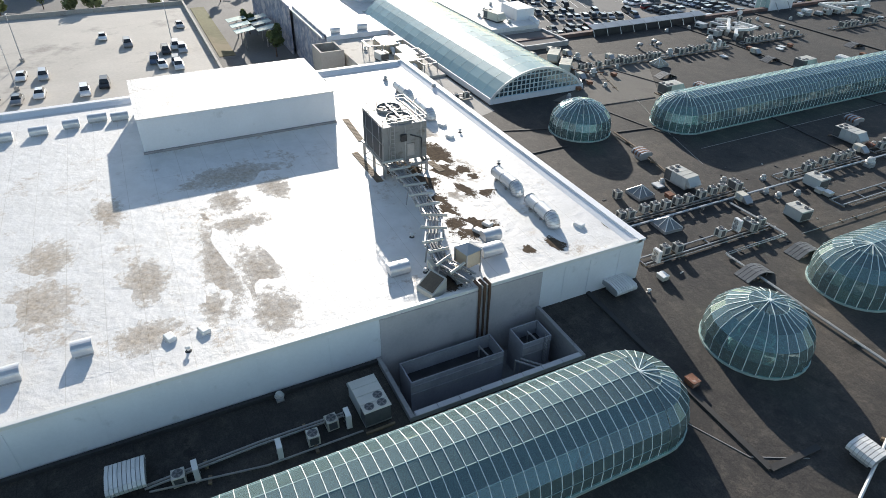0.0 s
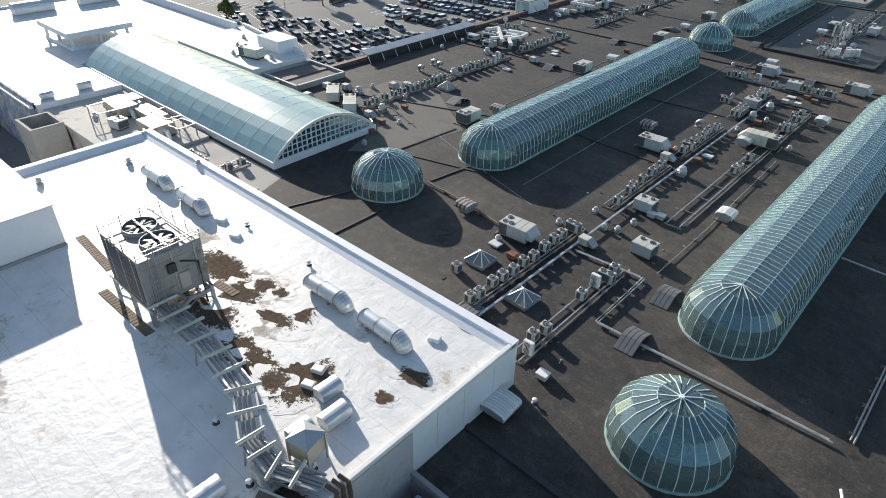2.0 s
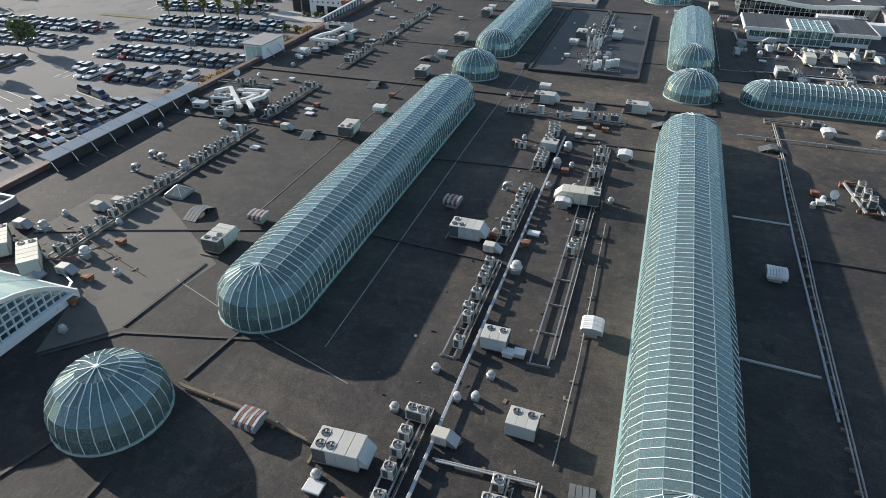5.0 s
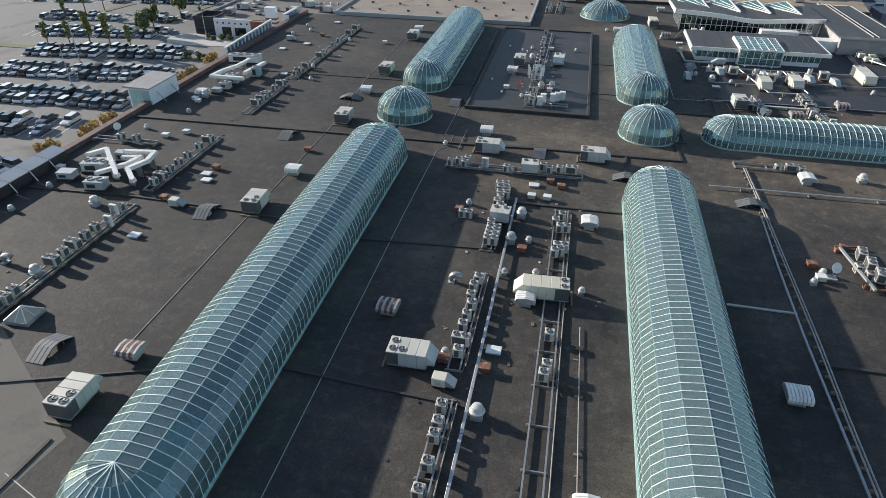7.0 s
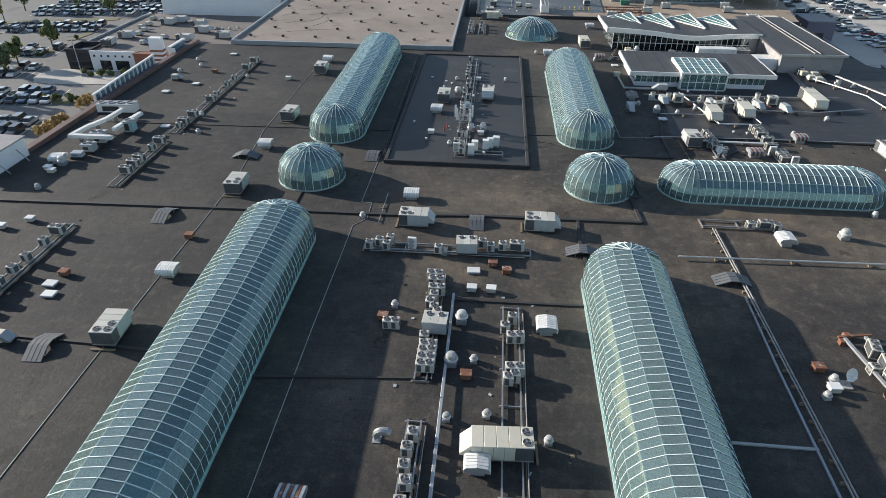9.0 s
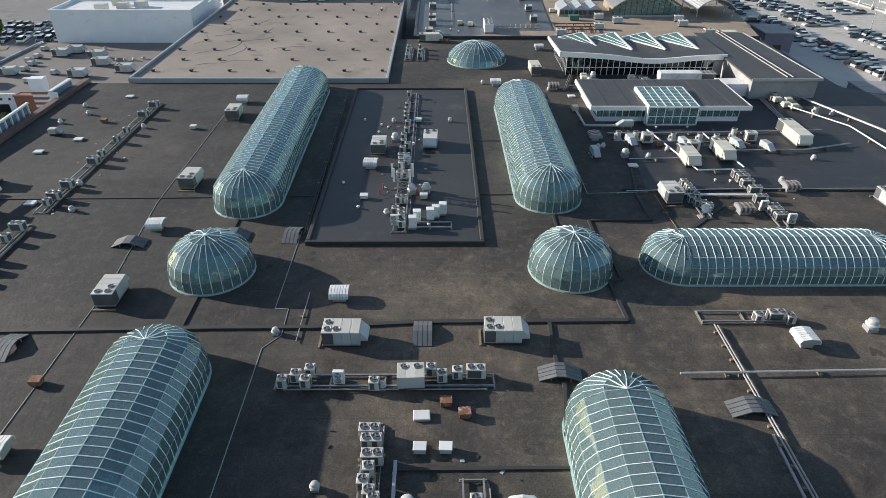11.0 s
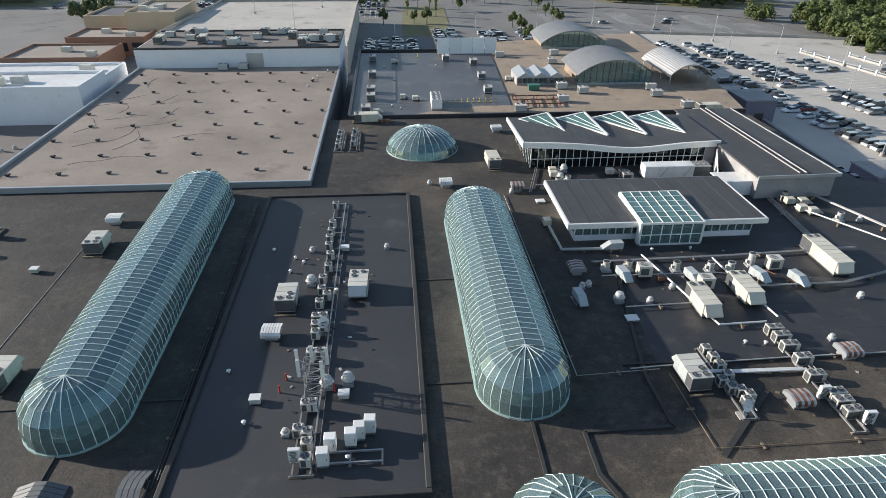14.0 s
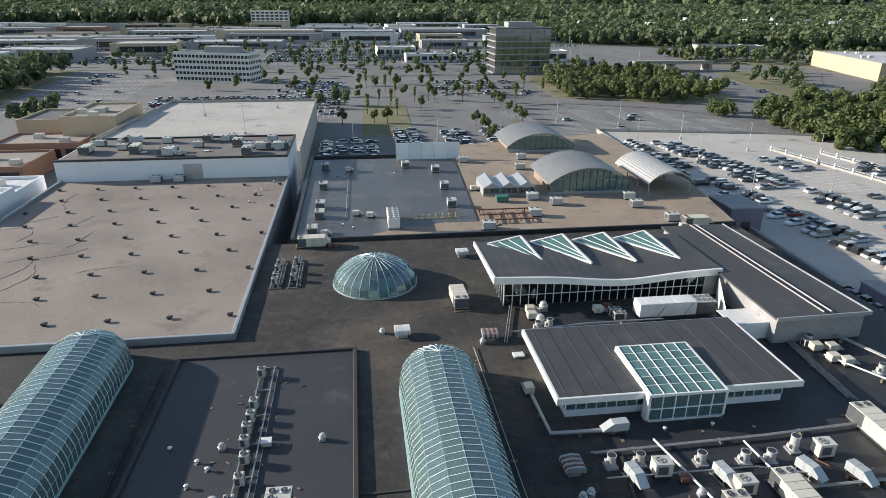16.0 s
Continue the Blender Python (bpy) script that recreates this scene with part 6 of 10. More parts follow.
pipe_run([(-16.6, 195.0), (2.0, 195.4), (20.0, 196.4)], .09, .35, M_PIPE, "long grey pipe behind the exhaust stacks", 3.5, 1)
pipe_run([(-16.4, 191.2), (-1.5, 190.9), (3.0, 189.4)], .08, .55, M_STEEL, "steel pipe on stands through the fan field", 3.5)
pipe_run([(-15.6, 184.6), (-7.0, 184.9)], .08, .4, M_STEEL, "steel pipe on stands through the fan field", 3.5)
pipe_run([(-1.2, 188.0), (13.0, 188.0), (22.0, 190.6)], .08, .4, M_PIPE, "grey pipes along the fan field", 3.5, 1)
pipe_run([(-12.4, 173.4), (-8.0, 173.1), (-1.2, 173.0)], .1, .3, M_WHITE_METAL, "white-clad pipes between condenser rows", 3.5, 2)
pipe_run([(-18.6, 174.2), (-15.4, 174.4), (-1.6, 174.8), (18.0, 174.9)], .07, .25, M_FANCAP, "pale pipe along the roof step", 3.5)
pipe_run([(3.6, 192.0), (4.6, 187.4)], .06, .3, M_RUST, "rust-red gas pipe on the roof", 3.0)
pipe_run([(5.0, 191.4), (8.4, 186.8)], .06, .3, M_RUST, "rust-red gas pipe on the roof", 3.0)
pipe_run([(-19.9, 205.0), (-19.7, 198.3), (-13.6, 198.1)], .22, .25, M_FANCAP, "fat grey duct round the corner of the pavilion", 3.0)
put("hbox", [(-12.6, 198.2, 180)])
put("pent", [(-20.0, 206.4, 90)])
pipe_run([(-71.2, 64.4), (-64.2, 63.8), (-58.0, 62.6)], .09, .22, M_TIMBER, "brown pipes on timber sleepers beside the dome", 2.0, 1)
low_kerb([(-25.6, 83.5), (-18.6, 83.1)], .26, .14, M_FANCAP, "pale covered joint in the roof")
low_kerb([(-24.6, 110.8), (-17.8, 110.7)], .26, .14, M_FANCAP, "pale covered joint in the roof")
low_kerb([(-18.05, 78), (-18.05, 106.7), (-17.75, 120.0), (-17.25, 131.0)], .2, .16, M_COPING, "pale strip along the roof pipes")
low_kerb([(-70.4, 47.4), (-70.4, 55.3)], .3, .14)
low_kerb([(-71.3, 65.2), (-70.4, 72.0)], .3, .14)
low_kerb([(-81.4, 69.2), (-80.5, 80.8)], .3, .12)
# thin cords and seams lying on the sheet
CORDS = 0
for pts in ([(-61.64, 72.85), (-62.21, 121.75), (-62.25, 141.93), (-60.76, 143.85), (-60.88, 148.05), (-62.31, 148.13), (-62.3, 163.84)], [(-81.54, 77.27), (-69.68, 72.96), (-57.57, 69.23)], [(-83.64, 204.4), (-83.45, 171.35), (-81.57, 152.94), (-81.32, 91.67)], [(-28.25, 32.05), (-19.39, 35.94), (-17.38, 39.92)]):
    CORDS += 1
    s = Shape()
    for (xa, ya), (xb, yb) in zip(pts, pts[1:]):
        s.beam((xa, ya, .03), (xb, yb, .03), .07, .05)
    setting("roof_cord_%d" % CORDS, s, M_PIPE, "pale cord lying on the roof sheet", "cord")

# ---- on the white roof ----
def round_duct(x, y, yaw, mark="", r=0.74, z=WR):
    """A fat duct of two drums lying on the roof, its end turned down in gores."""
    ob = thing("round_duct", "fat round metal duct with segmented bend on the white roof", "duct", "ducts on the white roof", m=pose(x, y, z, 0, 0, yaw))
    part("drum", Shape().tube([(-2.5, 0, r + .1), (-.55, 0, r + .1)], r * .9, 20), M_DUCT, ob, smooth=True)
    part("drum", Shape().tube([(-.5, 0, r + .15), (1.6, 0, r + .15)], r, 20), M_DUCT, ob, smooth=True)
    for u, q in ((-2.45, .93), (-.6, .93), (-.45, 1.03), (1.55, 1.03)):
        part("hoop", Shape().tube([(u - .05, 0, r + .14), (u + .05, 0, r + .14)], r * q, 20), M_STEEL, ob)
    n = 6
    f = lambda a, q=0: Vector((1.6 + (r + q) * math.sin(a), 0, .15 + (r + q) * math.cos(a)))
    part("bend", Shape().tube([f(math.pi / 2 * k / 10) for k in range(11)], r * .97, 20), M_DUCT, ob)
    for k in range(1, n + 1):
        a = math.pi / 2 * (k - .3) / n
        d = Vector((math.cos(a), 0, -math.sin(a))) * .025
        part("bend_seam", Shape().tube([f(a) - d, f(a) + d], r * 1.0, 20), M_STEEL, ob)
    for k in (-1.6, .6):
        part("saddle", Shape().box(k - .1, -r * .8, 0, k + .1, r * .8, .35), M_STEEL, ob)
    if mark:
        cu = bpy.data.curves.new("number", "FONT")
        cu.body, cu.size, cu.extrude, cu.align_x = mark, .62, .006, "CENTER"
        cu.materials.append(M_DARK_METAL)
        num = new("number", cu)
        num.parent = ob
        num.matrix_basis = pose(-.1, -r * .9, r * .72, 72, 0, 0) @ pose(0, 0, .1)
    return ob


def barrel_hood(x, y, yaw=0, w=2.0, d=1.3, h=1.1, z=WR):
    """A curved sheet-metal intake hood."""
    ob = thing("intake_hood", "curved galvanised intake hood standing on the white roof", "vent", "intake hoods on the white roof", m=pose(x, y, z, 0, 0, yaw))
    n = 8
    prof = [(-d / 2, .25), (-d / 2, .6)] + [(-d / 2 + d * .5 * (1 - math.cos(math.pi * .75 * k / n)) * 1.05, .6 + (h - .6) * math.sin(math.pi * .75 * k / n) ** .8) for k in range(1, n + 1)]
    s = Shape()
    for k in range(len(prof) - 1):
        (ya, za), (yb, zb) = prof[k], prof[k + 1]
        s.add([(-w / 2, ya, za), (w / 2, ya, za), (w / 2, yb, zb), (-w / 2, yb, zb)], [(0, 1, 2, 3)])
    side = [(u, v) for u, v in prof] + [(prof[-1][0], .25)]
    for sx in (-w / 2, w / 2):
        s.add([(sx, u, v) for u, v in side], [tuple(range(len(side)))])
    part("hood", s, M_DUCT, ob)
    part("kerb", Shape().box(-w / 2 + .1, -d / 2 + .1, 0, w / 2 - .1, d / 2 - .1, .3), M_COPING, ob)
    part("mesh_screen", Shape().box(-w / 2 + .1, d / 2 - .12, .3, w / 2 - .1, d / 2 - .08, h - .3), M_DARK_METAL, ob)
    return ob


M_DUCT = mat("duct_sheet", (0.62, 0.63, 0.64), 0.4, 0.55, 0.12, 0.8, 6.0, 0.05)
for x, y, mark in ((-88.03, 36.75, ""), (-80.2, 36.72, ""), (-56.76, 36.44, "9"), (-49.51, 36.43, "10")):
    round_duct(x, y, jig.uniform(-2, 2), mark)
for x, y, a, w in ((-47.88, 29.31, 90, 1.9), (-45.64, 28.03, 90, 2.2), (-46.27, 25.55, 90, 1.8), (-46.54, 18.69, 90, 2.0), (-47.12, -7.68, 90, 1.5), (-46.27, -12.7, 90, 1.8), (-94.08, -12.25, 90, 2.2), (-94.95, -8.45, 90, 2.0), (-95.82, -5.26, 90, 2.4), (-95.19, -2.49, 90, 2.2), (-93.67, -16.14, 90, 2.0)):
    barrel_hood(x, y, a, w)
put("mush", [(-95.39, 36.71), (-88.79, 42.26), (-97.61, 27.26)], WR)
put("vent", [(-72.44, 38.45), (-62.15, 38.52), (-51.52, 22.23), (-43.84, -0.32)], WR)
for x, y in ((-75.27, 37.18), (-71.54, 36.48), (-46.21, 38.97), (-50.32, 30.3), (-49.63, 28.82), (-45.95, -1.46), (-45.73, 1.17)):
    ob = thing("roof_block", "small white-wrapped block on the white roof", "block", "white blocks on the roof", m=pose(x, y, WR, 0, 0, 20))
    part("body", Shape().box(-.5, -.35, 0, .5, .35, .35, .06), M_WHITE_METAL, ob)

# cooling tower on a steel frame
tower = thing("cooling_tower", "grey steel cooling tower with two large fans on a frame", "cooling tower", m=pose(-67.6, 27.0, WR))
TW, TD, TZ0, TZ1 = 3.35, 2.7, 1.9, 6.3
M_GRILLE = mat("fan_grille", (0.2, 0.195, 0.19), 0.6, 0.3, 0.2, 0.8, 6.0, 0.1)
M_TOWER = mat("weathered_zinc", (0.3, 0.295, 0.285), 0.6, 0.3, 0.15, 0.5, 6.0, 0.15, (0.16, 0.14, 0.12), 0.6, 0.9)
part("casing", Shape().box(-TW, -TD, TZ0, TW, TD, TZ1, .05), M_TOWER, tower, "weathered grey metal casing")
for x in (-2.2, 0, 2.2):
    part("side_rib", Shape().box(TW, x * .9 - .06, TZ0, TW + .06, x * .9 + .06, TZ1 - .1), M_STEEL, tower)
    part("side_rib", Shape().box(x - .06, -TD - .06, TZ0, x + .06, -TD, TZ1 - .1), M_STEEL, tower)
for z in (2.9, 4.2, 5.5):
    part("seam", Shape().box(TW, -TD, z - .04, TW + .04, TD, z + .04), M_TOWER, tower)
for k, (x0, x1) in enumerate(((-2.9, -.15), (.15, 2.9))):
    for z0, z1 in ((2.2, 4.1), (4.3, 6.2)):
        part("louvre", Shape().box(x0, -TD - .05, z0, x1, -TD - .01, z1), M_DARK_METAL, tower, "dark intake louvre")
part("hatch", Shape().box(TW + .02, .2, 2.4, TW + .1, 1.1, 3.9), M_STEEL, tower)
part("gear_box", Shape().box(TW + .02, -.6, 4.4, TW + .35, .1, 5.2), M_DARK_METAL, tower)
for x in (-1.55, 1.55):
    part("fan_shroud", Shape().lathe(x, 0, [(1.5, TZ1), (1.42, TZ1 + .35), (1.36, TZ1 + .35), (1.4, TZ1 + .02)], 24), M_TOWER, tower)
    part("fan_well", Shape().lathe(x, 0, [(1.36, TZ1 + .05), (1.35, TZ1 + .1)], 24), M_GRILLE, tower)
    bl = Shape()
    for k in range(8):
        a = math.pi / 4 * k
        bl.beam((x, 0, TZ1 + .22), (x + 1.28 * math.cos(a), 1.28 * math.sin(a), TZ1 + .22), .3, .03)
    part("fan", bl.weld(), M_GRILLE, tower)
    part("drive_beam", Shape().beam((x - 1.5, 0, TZ1 + .4), (x + 1.5, 0, TZ1 + .4), .14, .1), M_STEEL, tower)
for a, b in (((-TW, -TD), (TW, -TD)), ((TW, -TD), (TW, TD)), ((TW, TD), (-TW, TD)), ((-TW, TD), (-TW, -TD))):
    for z in (TZ1 + .45, TZ1 + .85):
        part("guard_rail", Shape().beam((*a, z), (*b, z), .07, .07), M_STEEL, tower)
    for t in (0, .33, .66):
        x, y = a[0] + (b[0] - a[0]) * t, a[1] + (b[1] - a[1]) * t
        part("guard_post", Shape().box(x - .03, y - .03, TZ1, x + .03, y + .03, TZ1 + .85), M_STEEL, tower)
for x in (-TW, 0, TW):
    for y in (-TD, TD):
        part("leg", Shape().box(x - .14, y - .14, 0, x + .14, y + .14, TZ0), M_STEEL, tower)
for y in (-TD, 0, TD):
    part("frame_beam", Shape().box(-TW - .6, y - .12, TZ0 - .35, TW + .6, y + .12, TZ0 - .02), M_STEEL, tower)
for x in (-TW, TW):
    for s in (-1, 1):
        part("brace", Shape().beam((x, -TD * s, .1), (x, 0, TZ0 - .3), .1, .1), M_STEEL, tower)
part("top_beam", Shape().beam((-TW - .3, 1.75, TZ1 + .5), (TW + .2, 1.9, TZ1 + .6), .14, .12), M_TOWER, tower)
for y0, y1 in ((-TD, .3), (.3, TD)):
    part("cross_brace", Shape().beam((TW, y0, .2), (TW, y1, TZ0 - .3), .09, .09), M_STEEL, tower)
part("conduit", Shape().tube([(TW + .2, 2.0, .1), (TW + .2, 2.0, 4.4), (TW + .05, .6, 5.0)], .09, 8), M_DARK_METAL, tower)
part("basin_pipe", Shape().tube([(TW + .9, -1.4, .9), (TW + .5, .4, 1.4), (TW + .4, 2.3, 1.3), (-.5, 2.9, 1.3)], .2, 10), M_PIPE, tower)
for k in range(9):
    part("ladder_rung", Shape().beam((TW + .3, -1.9, TZ0 + .5 * k), (TW + .3, -1.4, TZ0 + .5 * k), .05, .05), M_STEEL, tower)
for y in (-1.9, -1.4):
    part("ladder_rail", Shape().box(TW + .27, y - .03, 0, TW + .33, y + .03, TZ1 + 1), M_STEEL, tower)

# pipe bridge from the tower to the roof edge
M_DOWN = mat("rusted_downpipe", (0.12, 0.07, 0.045), 0.75, 0.1, 0.3, 0.5, 5.0, 0.2)
M_BROWN_GLASS = mat("dusty_brown_glazing", (0.12, 0.09, 0.06), 0.35, 0.0, 0.3, 0.8, 6.0, 0.1)
bridge = thing("pipe_truss", "steel lattice pipe bridge from the cooling tower to the roof edge", "truss")
spine = [Vector((-64.0, 25.3, WR + 1.5)), Vector((-57.5, 25.2, WR + 1.7)), Vector((-50.6, 24.3, WR + 1.9)), Vector((-46.9, 22.4, WR + 1.6)), Vector((-44.2, 22.2, WR + 1.2)), Vector((-41.3, 23.6, WR + .9))]
for leg_no, (pa, pb) in enumerate(zip(spine, spine[1:])):
    d = (pb - pa)
    side_v = Vector((-d.y, d.x, 0)).normalized() * (.75 if leg_no < 3 else .6)
    up = Vector((0, 0, .6))
    for s in (-1, 1):
        for dz in (0, 1):
            part("chord", Shape().beam(pa + side_v * s + up * dz, pb + side_v * s + up * dz, .14, .14), M_STEEL, bridge)
    NT = max(2, round(d.length / 2.0))
    for k in range(NT):
        p, q = pa.lerp(pb, k / NT), pa.lerp(pb, (k + 1) / NT)
        for s in (-1, 1):
            part("upright", Shape().beam(p + side_v * s, p + side_v * s + up, .1, .1), M_STEEL, bridge)
            part("diagonal", Shape().beam(p + side_v * s, q + side_v * s + up, .07, .07), M_STEEL, bridge)
        part("cross_bar", Shape().tube([p - side_v * 1.7 + up * 1.15, p + side_v * 1.7 + up * 1.15], .14, 8), M_UNIT, bridge, "pale pipe across the truss")
        part("rung", Shape().beam(p - side_v, p + side_v, .1, .1), M_STEEL, bridge)
    for s in (-1, 1):
        part("leg", Shape().beam(pa + side_v * s, Vector((pa.x, pa.y, WR)) + side_v * s * 1.3, .12, .12), M_STEEL, bridge)
    for dd in (-.55, -.1, .35):
        part("pipe", Shape().tube([pa + side_v * dd + up * .5, pb + side_v * dd + up * .5], .13, 10), M_PIPE, bridge)
for dy in (0, .5, 1.0):
    part("downpipe", Shape().tube([(-41.4, 23.9 + dy, WR + .9), (-40.65, 24.1 + dy, WR + .7), (-40.6, 24.1 + dy, 4.2), (-40.6, 24.1 + dy, -3.5)], .15, 10), M_DOWN, bridge, "rust-brown downpipe")
for k in range(6):
    put("vent", [(-45.5 + k * .4, 21.0 + k * .7)], WR)
tank = thing("water_tank", "tan cubic tank in a steel cage with pyramid lid", "tank", m=pose(-44.2, 24.7, WR, 0, 0, 12))
part("tank_body", Shape().box(-.8, -.8, .9, .8, .8, 2.5, .05), M_TAN_PANE, tank)
part("lid", Shape().add([(-.95, -.95, 2.5), (.95, -.95, 2.5), (.95, .95, 2.5), (-.95, .95, 2.5), (0, 0, 3.1)], [(0, 1, 4), (1, 2, 4), (2, 3, 4), (3, 0, 4), (3, 2, 1, 0)]), M_COPING, tank)
for x in (-.85, .85):
    for y in (-.85, .85):
        part("cage_post", Shape().box(x - .06, y - .06, 0, x + .06, y + .06, 2.5), M_STEEL, tank)
skew = thing("leaning_skylight", "tilted glazed skylight box at the roof edge", "rooflight", m=pose(-42.7, 20.3, WR, 0, 0, 20))
part("body", Shape().add([(-1, -.9, 0), (1, -.9, 0), (1, .9, 0), (-1, .9, 0), (-1, -.9, .5), (1, -.9, .5), (1, .9, 1.5), (-1, .9, 1.5)], [(3, 2, 1, 0), (4, 5, 6, 7), (0, 1, 5, 4), (1, 2, 6, 5), (2, 3, 7, 6), (3, 0, 4, 7)]), M_UNIT, skew)
part("glazing", Shape().add([(-.85, -.75, .62), (.85, -.75, .62), (.85, .75, 1.45), (-.85, .75, 1.45)], [(0, 1, 2, 3)]), M_BROWN_GLASS, skew)
put("pent", [(-44.9, 21.82), (-43.35, 23.18)], WR)

# walk planks round the tower, torn and dirty patches of the sheet
for a, b in (((-82.97, 25.75), (-75.01, 25.37)), ((-72.27, 23.41), (-63.66, 23.54)), ((-66.19, 30.98), (-63.16, 31.26))):
    walkway = thing("plank_walk", "narrow grey plank walkway lying on the white roof", "walkway", "plank walkways")
    n = int(math.hypot(b[0] - a[0], b[1] - a[1]) / .42)
    ang = math.degrees(math.atan2(b[1] - a[1], b[0] - a[0]))
    for j in range(n):
        t = (j + .5) / n
        part("plank", Shape().box(-.18, -.42, 0, .18, .42, .06), M_TIMBER, walkway, m=pose(a[0] + (b[0] - a[0]) * t, a[1] + (b[1] - a[1]) * t, WR, 0, 0, ang))
M_MUD = white_roof_mat("torn_white_roofing", (0.11, 0.083, 0.06), True)
M_SCUFF = white_roof_mat("worn_white_roofing", (0.46, 0.39, 0.31))
mud = random.Random(5)


LAYER = [0]


def patch(name, x, y, rx, ry, a, material, label, z=WR):
    """A ragged flat patch where the sheet is torn or dirty."""
    pts, n = [], 72
    soft = 2.1 if material == M_SCUFF else 1.5
    ph = [(mud.uniform(0, 6.28), mud.uniform(.7, 1.2)) for _ in range(7)]
    for k in range(n):
        t = 2 * math.pi * k / n
        w = 1 + sum(.26 / (i + 1) ** .8 * g * math.sin((i + 2) * t + f) for i, (f, g) in enumerate(ph)) + mud.uniform(-.06, .06)
        u, v = soft * rx * w * math.cos(t), soft * ry * w * math.sin(t)
        c, s = math.cos(radians(a)), math.sin(radians(a))
        px, py = x + u * c - v * s, y + u * s + v * c
        if z == WR:          # the sheet ends at the parapets
            px, py = min(px, WX1 - .42), min(py, WY1 - 1.55)
        pts.append((px, py))
    LAYER[0] += 1
    sh = Shape().add([(px, py, z + .005 + .0004 * LAYER[0]) for px, py in pts], [tuple(range(n))])
    tagged(part(name, sh, material), label, "stain", "dirty patches", "structure")


for x, y, rx, ry, a in ((-62.69, 33.12, 2.6, 1.3, 0), (-62.87, 4.12, 2.2, 1.6, 0), (-66.25, 6.66, 1.8, 1.5, 30), (-61.31, 7.6, 2.0, 1.2, 60), (-53.64, 3.66, 5.0, 1.0, 0), (-50.5, 7.16, 5.2, .9, 8), (-45.75, 7.49, 2.0, 1.5, 0), (-62.26, -10.86, 2.4, 1.6, 0), (-54.9, -10.61, 2.6, 1.8, 20), (-55.52, -2.21, 2.2, 1.5, 0), (-52.0, -17.5, 2.5, 2.0, 0), (-47.19, -3.67, 1.6, 1.8, 0), (-72.89, 34.13, 2.0, 1.2, 0), (-58.74, 30.18, 2.0, .9, 40), (-69.58, -4.83, 2.6, 1.0, 0), (-72.2, 8.65, 5.0, 1.4, 80), (-48.15, 2.26, 1.3, .8, 0), (-67.9, 12.49, 1.5, 1.5, 0)):
    patch("worn_patch", x, y, rx, ry, a, M_SCUFF, "brown worn patch of the white roof sheet")
for x, y, rx, ry, a in ((-68.1, 33.0, 2.7, 1.5, 10), (-62.7, 31.8, 2.0, 1.4, 15), (-62.5, 33.8, 1.1, .8, 30), (-60.6, 34.1, .7, .55, 0), (-56.4, 32.8, 1.5, .9, 40), (-57.9, 31.8, 1.6, .6, 20), (-56.1, 27.3, 2.6, 1.4, -10), (-54.0, 27.9, 1.6, .7, 10), (-62.7, 28.2, 2.6, 1.9, 5), (-65.6, 27.4, 2.4, 1.5, 5), (-50.3, 28.5, 2.5, 1.6, 12), (-51.9, 27.2, 1.1, .8, 0), (-42.9, 22.4, 1.2, 1.0, 0), (-44.7, 31.8, .8, .5, 0), (-44.5, 34.8, 1.2, .55, 30), (-45.1, 42.1, 1.6, .35, 0)):
    patch("mud_patch", x, y, rx, ry, a, M_MUD, "dark dried mud where the white sheet is torn")

# ---- sunk yard and foot of the store ----
yard = thing("sunk_yard", "sunken service yard with grey walls beside the store", "yard")
part("yard_floor", Shape().box(-40.75, 14.4, -4.2, -33.5, 30.8, -4.0), M_GREY_WALL, yard)
for b in ((-40.75, 14.1, -4.0, -33.3, 14.5, .5), (-33.75, 14.5, -4.0, -33.3, 30.6, .5), (-40.75, 30.6, -4.0, -33.3, 31.0, .5)):
    part("yard_wall", Shape().box(*b, .04), M_GREY_WALL, yard)
for k in range(8):
    y = 14.6 + 2.0 * k
    part("coping", Shape().box(-33.8, y + .01, .5, -33.25, y + 1.97, .56, .02), M_COPING, yard)
M_BIN = mat("tank_grey", (0.34, 0.34, 0.37), 0.75, 0.1, 0.2, 0.4, 5.0, 0.2)
for x0, y0, x1, y1, z1 in ((-39.7, 15.8, -37.1, 24.9, 0.0), (-39.2, 26.7, -36.8, 29.75, .35)):
    tub = thing("open_tank", "open-topped grey steel tank in the sunken yard", "tank", "tanks in the yard")
    part("side", Shape().box(x0, y0, -4.0, x0 + .12, y1, z1), M_BIN, tub)
    part("side", Shape().box(x1 - .12, y0, -4.0, x1, y1, z1), M_BIN, tub)
    part("end", Shape().box(x0 + .12, y0, -4.0, x1 - .12, y0 + .12, z1), M_BIN, tub)
    part("end", Shape().box(x0 + .12, y1 - .12, -4.0, x1 - .12, y1, z1), M_BIN, tub)
    part("bottom", Shape().box(x0 + .12, y0 + .12, -4.0, x1 - .12, y1 - .12, z1 - 1.5), M_DARK_METAL, tub)
    for z in (z1 - .5, z1 - 1.4):
        part("stiffener", Shape().box(x1, y0, z - .05, x1 + .07, y1, z + .05), M_BIN, tub)
    part("pipe", Shape().tube([(x0 + .9, y1 - 1.6, z1 - 1.5), (x0 + .9, y1 - 1.6, z1 - .2), (x1 - .4, y1 - 1.4, z1 - .3)], .09, 8), M_PIPE, tub)
ladder = thing("steel_ladder", "caged steel ladder beside the small tank", "ladder", m=pose(-36.4, 28.9, -4.0))
for x in (-.25, .25):
    part("rail", Shape().box(x - .03, -.03, 0, x + .03, .03, 4.9), M_STEEL, ladder)
